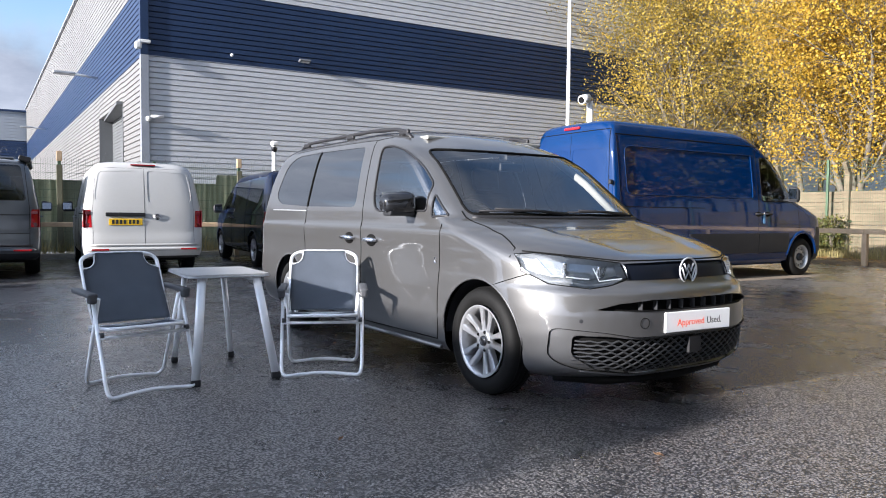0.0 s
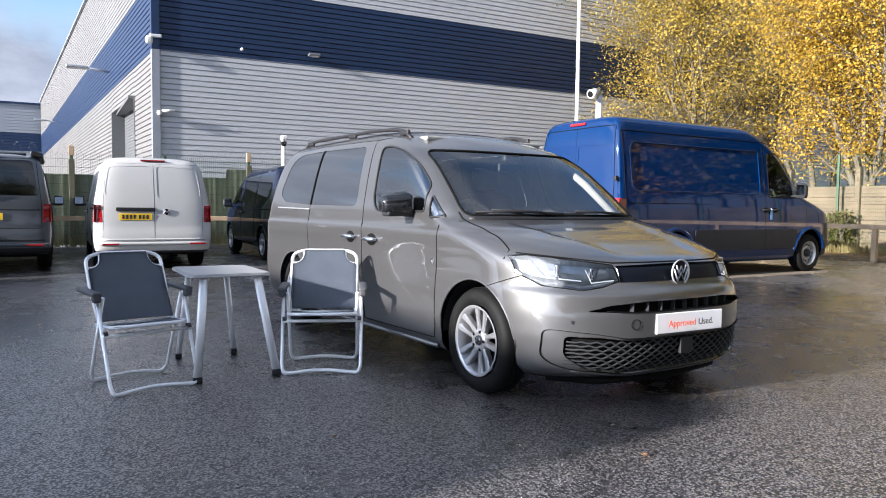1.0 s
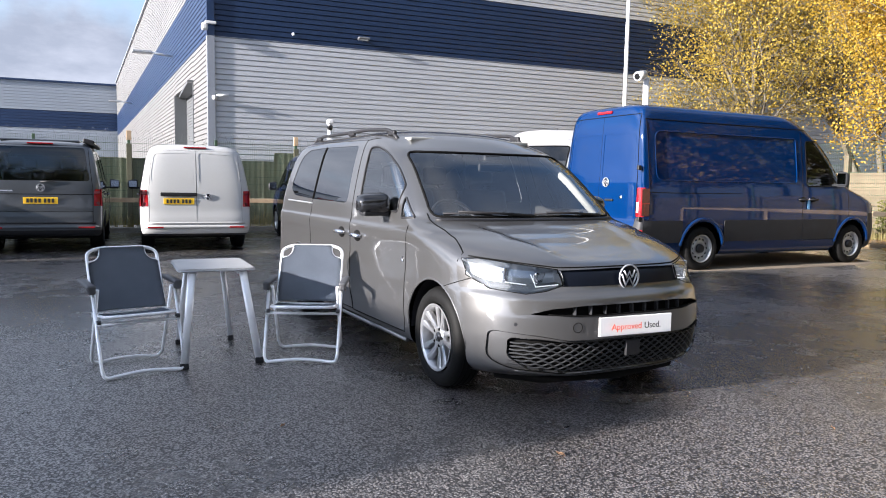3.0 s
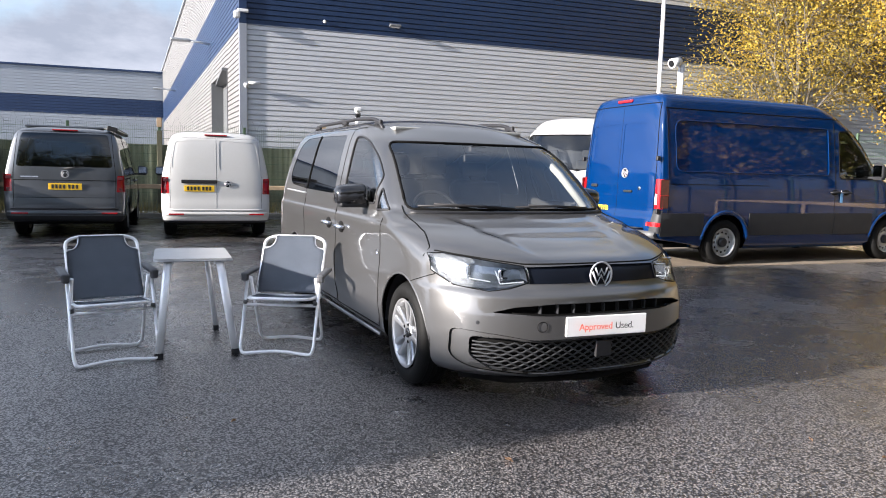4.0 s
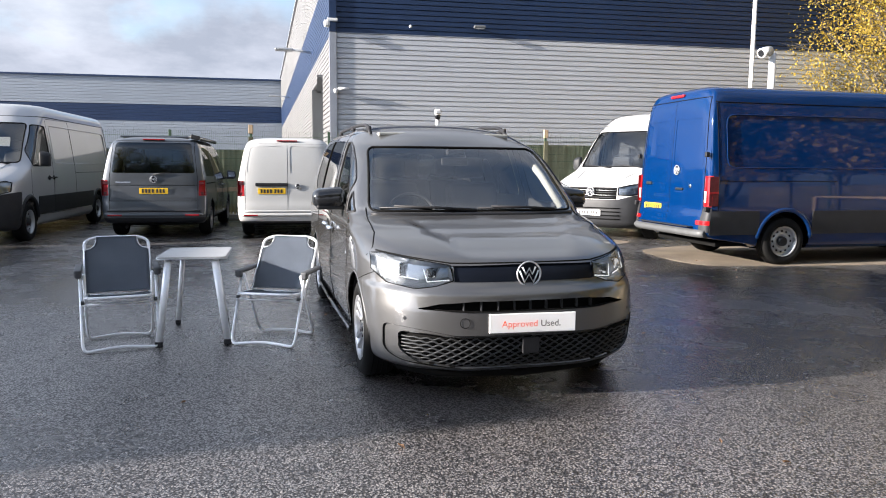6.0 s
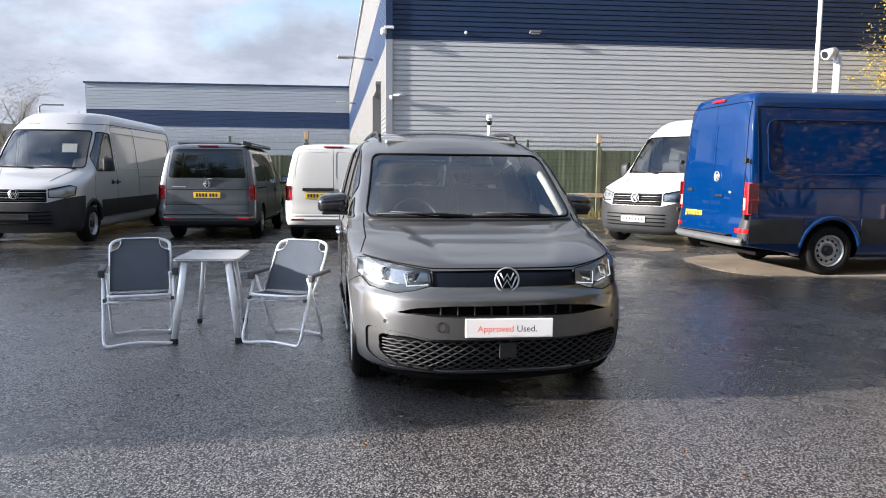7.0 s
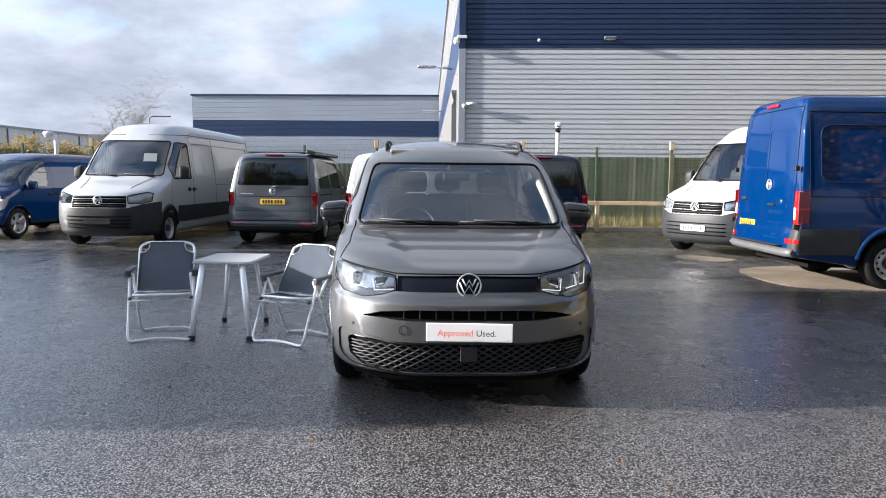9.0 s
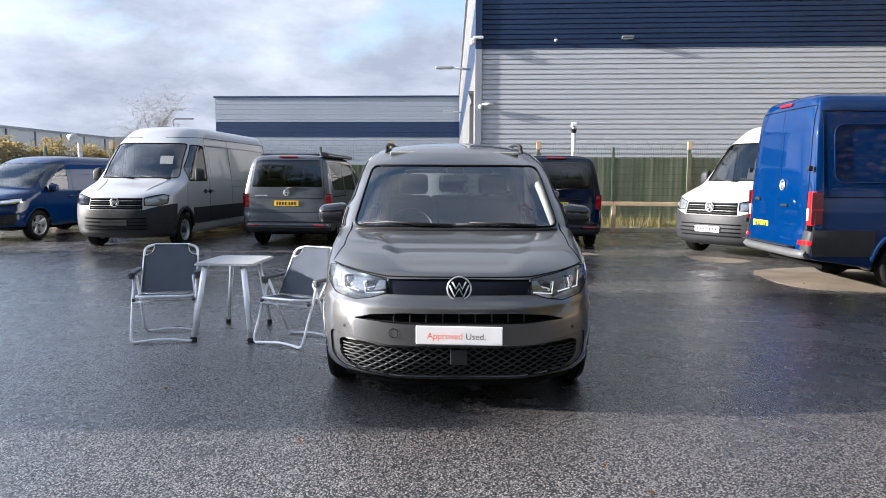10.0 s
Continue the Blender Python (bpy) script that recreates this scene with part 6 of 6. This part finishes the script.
    rr = rounded([(-w + 0.028, -0.13, arm_z - 0.02), (-w + 0.028, 0.105, 0.06), (-w + 0.045, 0.13, R), (w - 0.045, 0.13, R), (w - 0.028, 0.105, 0.06), (w - 0.028, -0.13, arm_z - 0.02)], 0.08, 6)
    for nm, loop in (("front_leg_loop", fr), ("rear_leg_loop", rr)):
        fine = []
        for p, q in zip(loop, loop[1:]):
            k = 10 if (q - p).length > 0.2 and p.z < 0.05 else 1
            fine += [p + (q - p) * i / k for i in range(k)]
        fine.append(loop[-1])
        fine = [Vector((p.x, p.y + (0.03 * math.cos(p.x / w * math.pi / 2) if p.z < 0.04 else 0), p.z + (0.014 * math.cos(p.x / w * math.pi / 2) ** 2 if p.z < 0.04 else 0))) for p in fine]
        part(nm, tube(fine, R, 10), M["ali"], c)
    bx = 0.236
    back = rounded([(-bx + 0.01, recline(0.36), 0.36), (-bx, recline(0.60), 0.60), (-bx, recline(top - 0.03), top - 0.03), (-bx + 0.075, recline(top), top),
                    (bx - 0.075, recline(top), top), (bx, recline(top - 0.03), top - 0.03), (bx, recline(0.60), 0.60), (bx - 0.01, recline(0.36), 0.36)], 0.06, 6)
    part("back_frame", tube(back, R, 10), M["ali"], c)
    seat = rounded([(-0.228, 0.05, 0.375), (-0.228, -0.25, 0.400), (-0.15, -0.29, 0.404), (0.15, -0.29, 0.404), (0.228, -0.25, 0.400), (0.228, 0.05, 0.375)], 0.06, 6)
    part("seat_frame", tube(seat, R, 10), M["ali"], c)
    part("cross_bar", tube([(-w, -0.213, 0.347), (w, -0.213, 0.347)], 0.011, 8), M["ali"], c)
    part("cross_bar", tube([(-0.228, 0.02, 0.377), (0.228, 0.02, 0.377)], 0.011, 8), M["ali"], c)
    # sling: the back cloth is notched at the top corners
    bm = bmesh.new()
    rows = []
    for k in range(25):
        t = k / 24
        z = 0.405 + (top - 0.400) * t
        y = recline(z)
        half = bx - 0.003 if t < 0.76 else float(np.interp(t, [0.76, 0.79, 0.84, 0.92, 1.0], [bx - 0.003, bx - 0.05, bx - 0.075, bx - 0.088, bx - 0.088]))
        row = []
        for i in range(13):
            u = -1 + i / 6
            row.append(bm.verts.new((u * half, y - 0.015 + 0.02 * (1 - u * u) * (1 - t) ** 0.5, z)))
        rows.append(row)
    for a, b in zip(rows, rows[1:]):
        for i in range(12):
            bm.faces.new((a[i], a[i + 1], b[i + 1], b[i])).smooth = True
    bmesh.ops.solidify(bm, geom=bm.faces[:], thickness=0.004)
    part("back_cloth", bm, M["fabric"], c, "slate grey woven sling")
    bm = bmesh.new()
    rows = []
    for k in range(9):
        t = k / 8
        y = 0.03 - 0.305 * t
        row = [bm.verts.new((-0.225 + 0.45 * i / 8, y, 0.387 + 0.022 * t - 0.03 * (1 - (i / 4 - 1) ** 2) * math.sin(math.pi * min(1, t + 0.1)))) for i in range(9)]
        rows.append(row)
    for a, b in zip(rows, rows[1:]):
        for i in range(8):
            bm.faces.new((a[i], a[i + 1], b[i + 1], b[i])).smooth = True
    bmesh.ops.solidify(bm, geom=bm.faces[:], thickness=0.004)
    part("seat_cloth", bm, M["fabric"], c)
    for s in (-1, 1):
        bm = bmesh.new()
        add_box(bm, (0, 0, 0), (0.055, 0.33, 0.03), 0.012, pose(s * 0.279, 0.0, arm_z + 0.006, 2), 3)
        arm = part("armrest", bm, M["arm"], c, "", True)
        part("armrest_end", boxed((s * 0.279, -0.140, arm_z - 0.016), (0.05, 0.05, 0.062), 0.014), M["arm"], arm)
        lo = top - 0.088
        lp = [(s * (bx - 0.006), recline(lo) - 0.004, lo), (s * (bx - 0.05), recline(lo) - 0.006, lo + 0.002), (s * (bx - 0.078), recline(lo + 0.03) - 0.006, lo + 0.03), (s * (bx - 0.086), recline(top), top - 0.003)]
        part("corner_loop", tube(rounded(lp, 0.035, 4), 0.0055, 6), M["ali"], c)
        part("hinge", moved(lathe([(-0.012, 0.016), (0.012, 0.016), (0.014, 0.0005)], 14), pose(s * (w - 0.014), -0.213, 0.362)), M["arm"], c)
        part("hinge", moved(lathe([(-0.016, 0.018), (0.016, 0.018), (0.018, 0.0005)], 14), pose(s * 0.231, 0.02, 0.377)), M["ali"], c)
    return c


folding_chair(pose(-2.772, 2.005, 0, 0, 0, 14.5), "folding camping chair, slate grey sling on aluminium tubes, back lit")
folding_chair(pose(-1.536, 1.965, 0, 0, 0, -21.5), "folding camping chair, slate grey sling half in shade, beside the van", 0.06, 0.552)


def camp_table(m):
    t = thing("camping_table", m, "small pale grey camping table on four splayed aluminium legs", "table")
    top = smooth_poly([(-0.255, -0.352), (0.272, -0.345), (0.252, 0.345), (-0.270, 0.350)], 0.045)
    bm = prism(top, 0.016, "z")
    bmesh.ops.bevel(bm, geom=[e for e in bm.edges if e.calc_face_angle(0) > 1.0], offset=0.004, segments=2, affect="EDGES")
    part("tabletop", moved(bm, Matrix.Translation((0, 0, 0.668))), M["tabletop"], t, "pale grey laminate top with rounded corners")
    part("edge_band", tube([(a, b, 0.668) for a, b in top + top[:1]], 0.006, 6), M["galv"], t)
    for s in (-1, 1):
        part("under_rail", boxed((s * 0.15 + 0.01, 0, 0.652), (0.03, 0.62, 0.03), 0.004), M["ali"], t)
    for x0, y0, x1, y1, wide in ((-0.163, -0.325, -0.229, -0.453, 1.7), (0.183, -0.318, 0.281, -0.432, 1.7), (-0.155, 0.31, -0.227, 0.368, 1.3), (0.105, 0.31, 0.179, 0.401, 1.3)):
        a, b = Vector((x0, y0, 0.666)), Vector((x1, y1, 0.03))
        bm = bmesh.new()
        n, prev = 12, None
        for p in (a, b):
            ring = [bm.verts.new(p + Vector((math.cos(k * math.tau / n) * 0.0165 * wide, math.sin(k * math.tau / n) * 0.014, 0))) for k in range(n)]
            if prev:
                for k in range(n):
                    bm.faces.new((prev[k], prev[(k + 1) % n], ring[(k + 1) % n], ring[k])).smooth = True
            else:
                bm.faces.new(ring)
            prev = ring
        bm.faces.new(prev[::-1])
        bmesh.ops.recalc_face_normals(bm, faces=bm.faces)
        lg = part("leg", bm, M["ali"], t)
        d = (b - a).normalized()
        part("foot", boxed((b.x, b.y, 0.022), (0.034 * wide, 0.034, 0.042), 0.006), M["black"], lg)
    return t


camp_table(pose(-2.21, 2.21, 0))
# ---- trees ----
def tree(x, y, h, spread, leaf, label, seed, leaves=12000, lean=(0, 0), stems=3, size=0.075):
    """Several thin stems, forking limbs and drooping twigs hung with small leaves."""
    rng = random.Random(seed)
    t = thing("birch_tree", pose(x, y, 0), label, "tree", "autumn trees beyond the fence")
    trunk, limbs, tips = bmesh.new(), bmesh.new(), []

    def grow(bm, p, d, length, r, depth):
        pts, rad = [p.copy()], [r]
        n = 6
        for i in range(n):
            d = (d + Vector((rng.uniform(-1, 1), rng.uniform(-1, 1), rng.uniform(-0.4, 0.7))) * 0.16).normalized()
            if depth >= 2:
                d = (d + Vector((0, 0, -0.10))).normalized()
            p = p + d * (length / n)
            pts.append(p.copy())
            rad.append(max(0.004, r * (1 - 0.75 * (i + 1) / n)))
            if depth >= 1:
                tips.append((p.copy(), 0.16 + 0.10 * length))
            if depth < 3 and (i >= 1 or depth > 0):
                for _ in range(2 if depth < 2 else 1):
                    a = rng.uniform(0, 2 * math.pi)
                    out = Vector((math.cos(a), math.sin(a), rng.uniform(0.15, 0.9) if depth < 2 else rng.uniform(-0.5, 0.5)))
                    nd = (d * 0.55 + out * 0.75).normalized()
                    grow(limbs, p, nd, length * rng.uniform(0.38, 0.58) * (spread if depth == 0 else 1), rad[-1] * 0.55, depth + 1)
        add_tube(bm, pts, rad, 7 if depth == 0 else 4, False)

    for s in range(stems):
        a = rng.uniform(0, 2 * math.pi)
        grow(trunk, Vector((math.cos(a) * 0.25 * (stems > 1), math.sin(a) * 0.25 * (stems > 1), 0)), Vector((lean[0] + math.cos(a) * 0.18, lean[1] + math.sin(a) * 0.18, 1)).normalized(), h * rng.uniform(0.75, 1.0), 0.14, 0)
    part("trunk", trunk, M["bark"], t, "pale grey-brown stems")
    tagged(part("branchwork", limbs, M["bark"], t), kind="stuff")
    vs, fs = [], []
    for k in range(leaves):
        p, r = rng.choice(tips)
        p = p + Vector((rng.gauss(0, r), rng.gauss(0, r), rng.gauss(-0.05, r)))
        if p.z < 0.6:
            continue
        s = size * rng.uniform(0.6, 1.3)
        a, e = rng.uniform(0, 6.28), rng.uniform(-1.2, 1.2)
        u = Vector((math.cos(a) * math.cos(e), math.sin(a) * math.cos(e), math.sin(e)))
        w = u.orthogonal().normalized()
        w = (w * math.cos(a * 3) + u.cross(w) * math.sin(a * 3)) * 0.42
        i = len(vs)
        vs += [p - u * s * 0.5, p + w * s, p + u * s * 0.6, p - w * s]
        fs.append((i, i + 1, i + 2, i + 3))
    me = bpy.data.meshes.new("crown")
    me.from_pydata([tuple(v) for v in vs], [], fs)
    me.materials.append(M[leaf])
    cr = new("crown", me)
    cr.parent = t
    tagged(cr, "loose crown of small autumn leaves", kind="stuff")
    return t


tree(19.4, 17.0, 10.5, 0.95, "leaf_gold", "birch with thin golden autumn leaves on arching limbs", 3, 44000, size=0.074)
tree(23.0, 15.0, 11.5, 1.0, "leaf_gold", "tall birch with yellow autumn leaves", 8, 54000, size=0.074)
tree(19.5, 10.5, 7.0, 1.1, "leaf_orange", "shorter tree with dense orange-yellow leaves", 12, 50000, size=0.074)
tree(24.5, 10.0, 11.0, 1.0, "leaf_gold", "tall birch with yellow autumn leaves", 21, 50000, size=0.065)
tree(27.0, 17.0, 12.0, 1.0, "leaf_gold", "far birch with yellow autumn leaves", 33, 28000)
tree(22.0, 5.5, 9.0, 1.0, "leaf_orange", "tree with orange-yellow leaves behind the wall", 41, 32000)

# a line of autumn trees, added unseen behind the camera, darkens the vans' reflections
for i, (bx, by, bh) in enumerate(((-27, -24, 11), (-18, -26, 12), (-9, -25, 12), (0, -27, 13), (9, -25, 12), (17, -23, 12), (21, -16, 11), (20, -9, 10), (21, -2, 10), (18, -13, 11), (24, -6, 12))):
    tree(bx, by, bh, 1.3, "leaf_orange" if i == 7 else "leaf_green", "unseen autumn tree in the row behind the yard", 60 + i, 26000, size=0.26)
# boundary on the far side: concrete panels, mesh fence above
wall = thing("concrete_wall", pose(0, 0, 0), "low weathered concrete panel wall beyond the knee rail", "wall", "", "structure")
y = 16.5
while y > -6:
    for k in range(6):
        part("panel", boxed((15.4, y - 1.0, 0.15 + 0.3 * k), (0.06, 1.98, 0.294), 0.006), M["panel_concrete"], wall)
    part("post", boxed((15.36, y, 1.15), (0.16, 0.14, 2.30), 0.01), M["panel_concrete"], wall)
    part("post_crank", moved(boxed((0, 0, 0.17), (0.13, 0.12, 0.40), 0.01), pose(15.36, y, 2.24, 0, -28)), M["panel_concrete"], wall)
    y -= 2.0
verge = boxed((14.3, 5.0, 0.02), (2.4, 24.0, 0.10), 0.02)
tagged(part("verge", verge, M["soil"]), "leaf-strewn soil strip behind the knee rail", "ground", "", "structure")
mesh = thing("mesh_fence", pose(0, 0, 0), "green weld-mesh fence in front of the concrete wall", "fence", "", "structure")
bm = bmesh.new()
for k in range(int(22 / 0.06)):
    yy = 16.4 - 0.06 * k
    add_tube(bm, [(15.1, yy, 0.1), (15.1, yy, 2.6)], 0.0025, 3, False)
for z in np.arange(0.2, 2.65, 0.2):
    add_tube(bm, [(15.095, 16.4, z), (15.095, -5.6, z)], 0.004, 4, False)
tagged(part("mesh_wire", bm, M["green_post"], mesh), kind="stuff")
y = 16.4
while y > -6:
    part("post", boxed((15.1, y, 1.32), (0.06, 0.06, 2.64), 0.006), M["green_post"], mesh)
    y -= 2.5


# ---- leaf litter, dry grass and single fallen leaves ----
def scatter(name, label, spots, material, size, seed, flat=True):
    """Many small leaves lying about, as one mesh."""
    rng = random.Random(seed)
    vs, fs = [], []
    for x0, x1, y0, y1, n, z0 in spots:
        for _ in range(n):
            p = Vector((rng.uniform(x0, x1), rng.uniform(y0, y1), z0 + rng.uniform(0.004, 0.02)))
            a, s = rng.uniform(0, 6.28), size * rng.uniform(0.6, 1.3)
            u = Vector((math.cos(a), math.sin(a), rng.uniform(-0.25, 0.25)))
            w = Vector((-math.sin(a), math.cos(a), rng.uniform(-0.3, 0.3))) * 0.55
            i = len(vs)
            vs += [tuple(p - u * s * 0.5), tuple(p + w * s * 0.5), tuple(p + u * s * 0.55), tuple(p - w * s * 0.5)]
            fs.append((i, i + 1, i + 2, i + 3))
    me = bpy.data.meshes.new(name)
    me.from_pydata(vs, [], fs)
    me.materials.append(material)
    return tagged(new(name, me), label, "leaves", "", "stuff")


M["leaf_litter"] = leafy("fallen_leaf_litter", (0.20, 0.10, 0.03), (0.42, 0.24, 0.06), (0.60, 0.42, 0.14))
scatter("leaf_litter", "brown and yellow fallen leaves along the verge", ((13.1, 15.3, -4, 16, 5200, 0.07), (11.2, 13.0, -2, 15, 900, 0.0), (2, 12.5, 15.2, 16.5, 500, 0.0)), M["leaf_litter"], 0.075, 4)


def tufts(name, label, x0, x1, y0, y1, n, h, material, seed):
    """Dry grass: thin bent blades."""
    rng = random.Random(seed)
    vs, fs = [], []
    for _ in range(n):
        p = Vector((rng.uniform(x0, x1), rng.uniform(y0, y1), 0.0))
        hh, a = h * rng.uniform(0.3, 1.0), rng.uniform(0, 6.28)
        d = Vector((math.cos(a), math.sin(a), 0)) * hh * rng.uniform(0.1, 0.6)
        w = Vector((-math.sin(a), math.cos(a), 0)) * 0.006
        i = len(vs)
        vs += [tuple(p - w), tuple(p + w), tuple(p + d * 0.35 + w * 0.7 + Vector((0, 0, hh * 0.6))), tuple(p + d * 0.35 - w * 0.7 + Vector((0, 0, hh * 0.6))), tuple(p + d + Vector((0, 0, hh)))]
        fs += [(i, i + 1, i + 2, i + 3), (i + 3, i + 2, i + 4)]
    me = bpy.data.meshes.new(name)
    me.from_pydata(vs, [], fs)
    me.materials.append(material)
    return tagged(new(name, me), label, "grass", "", "stuff")


M["dry_blade"] = leafy("dry_grass_blades", (0.16, 0.15, 0.05), (0.30, 0.25, 0.10), (0.45, 0.38, 0.20))
tufts("dry_grass", "straw-coloured dry grass at the foot of the fence", -15, 13, 16.15, 16.5, 7000, 0.55, M["dry_blade"], 9)
tufts("dry_grass", "straw-coloured dry grass before the concrete wall", 14.4, 15.05, -4, 16, 5000, 0.5, M["dry_blade"], 10)


def fallen_leaf(x, y, a, size):
    bm = bmesh.new()
    pts = [(0, -0.6, 0.0), (0.22, -0.3, 0.006), (0.30, 0.05, 0.010), (0.16, 0.4, 0.008), (0, 0.7, 0.014), (-0.16, 0.4, 0.010), (-0.30, 0.05, 0.013), (-0.22, -0.3, 0.007)]
    mid = [bm.verts.new((0, t, 0.003)) for t in (-0.3, 0.05, 0.4)]
    v = [bm.verts.new(p) for p in pts]
    for f in ((v[0], v[1], mid[0]), (v[1], v[2], mid[1], mid[0]), (v[2], v[3], mid[2], mid[1]), (v[3], v[4], mid[2]), (v[4], v[5], mid[2]), (v[5], v[6], mid[1], mid[2]), (v[6], v[7], mid[0], mid[1]), (v[7], v[0], mid[0])):
        bm.faces.new(f)
    bm.transform(pose(x, y, 0.003, 0, 0, a) @ Matrix.Diagonal((size, size, 1.2, 1)))
    bmesh.ops.solidify(bm, geom=bm.faces[:], thickness=0.0008)
    return tagged(part("fallen_leaf", bm, M["dead_leaf"]), "small brown fallen leaf on the wet asphalt", "leaf", "leaves on the asphalt")


rng = random.Random(15)
fallen_leaf(-0.847, -0.526, 30, 0.045)
for _ in range(34):
    fallen_leaf(rng.uniform(-4.5, 6.0), rng.uniform(-2.2, 6.0), rng.uniform(0, 360), rng.uniform(0.022, 0.042))
# ---- the far side of the estate ----
shed = thing("pale_unit", pose(0, 0, 0), "long pale grey industrial unit in the distance", "building", "", "structure")
part("wall", boxed((-45.0, 51.0, 2.8), (6.0, 42.0, 5.6)), M["pale_wall"], shed)
part("roof_edge", boxed((-45.0, 51.0, 5.7), (6.3, 42.3, 0.2)), M["galv"], shed)
for k in range(11):
    part("downpipe", boxed((-41.97, 31.5 + 3.9 * k, 2.8), (0.12, 0.12, 5.5)), M["shutter"], shed)
part("window", boxed((-41.97, 69.5, 3.2), (0.1, 1.6, 1.8)), M["gloss_black"], shed)
unit = thing("dark_unit", pose(0, 0, 0), "dark grey unit beyond the pale one", "building", "", "structure")
part("wall", boxed((-43.0, 92.0, 3.3), (18.0, 14.0, 6.6)), M["shutter"], unit)


def hedge(x0, y0, x1, y1, h, leaf, label, seed, count=16000, spread=0.5, size=0.16, name="hedge"):
    """A ragged bank of shrubs: short stems and many small leaves."""
    rng = random.Random(seed)
    t = thing(name, pose(0, 0, 0), label, name)
    stems, vs, fs = bmesh.new(), [], []
    for k in range(60):
        u = rng.random()
        p = Vector((x0 + (x1 - x0) * u, y0 + (y1 - y0) * u, 0))
        q = p + Vector((rng.uniform(-1.2, 1.2) * spread, rng.uniform(-1.2, 1.2) * spread, h * rng.uniform(0.7, 1.08)))
        add_tube(stems, [p, (p + q) / 2 + Vector((rng.uniform(-0.2, 0.2), 0, 0)), q], [0.08 * spread, 0.05 * spread, 0.016 * spread], 4, False)
    for k in range(count):
        u, v = rng.random(), rng.random() ** 0.7
        top = h * (0.80 + 0.16 * math.sin(u * 31 + seed) + 0.08 * math.sin(u * 77))
        p = Vector((x0 + (x1 - x0) * u + rng.gauss(0, spread), y0 + (y1 - y0) * u + rng.gauss(0, spread), v * top))
        s = size * rng.uniform(0.6, 1.3)
        a, e = rng.uniform(0, 6.28), rng.uniform(-1.2, 1.2)
        d = Vector((math.cos(a) * math.cos(e), math.sin(a) * math.cos(e), math.sin(e)))
        w = d.orthogonal().normalized() * 0.5
        i = len(vs)
        vs += [tuple(p - d * s * 0.5), tuple(p + w * s), tuple(p + d * s * 0.6), tuple(p - w * s)]
        fs.append((i, i + 1, i + 2, i + 3))
    tagged(part("stem_tangle", stems, M["bark"], t), kind="stuff")
    me = bpy.data.meshes.new("foliage")
    me.from_pydata(vs, [], fs)
    me.materials.append(M[leaf])
    f = new("foliage", me)
    f.parent = t
    tagged(f, kind="stuff")


M["leaf_brown"] = leafy("brown_shrub_leaves", (0.16, 0.11, 0.04), (0.26, 0.19, 0.07), (0.34, 0.27, 0.11))
hedge(-34.0, 36.0, -33.0, 60.0, 4.3, "leaf_brown", "brownish autumn hedge before the pale unit", 5, 22000)
hedge(14.95, 8.55, 15.0, 9.05, 1.15, "leaf_green", "dark green ivy bush at the foot of the concrete wall", 7, 2600, 0.15, 0.07, "ivy")
hedge(14.8, 10.2, 14.9, 12.6, 0.55, "leaf_green", "low bramble along the foot of the concrete wall", 8, 2600, 0.16, 0.07, "bramble")
tree(-40.0, 76.0, 8.5, 1.0, "leaf_brown", "bare distant tree above the roofs", 77, 300)


t = thing("street_lamp", pose(-29.5, 60.0, 0), "slim grey street lamp in the distance", "lamp post")
part("column", tube([(0, 0, 0), (0, 0, 6.6), (0.25, 0, 6.75)], [0.09, 0.06, 0.05], 8), M["shutter"], t)
part("lantern", boxed((1.1, 0, 6.78), (1.7, 0.3, 0.12), 0.04), M["shutter"], t)
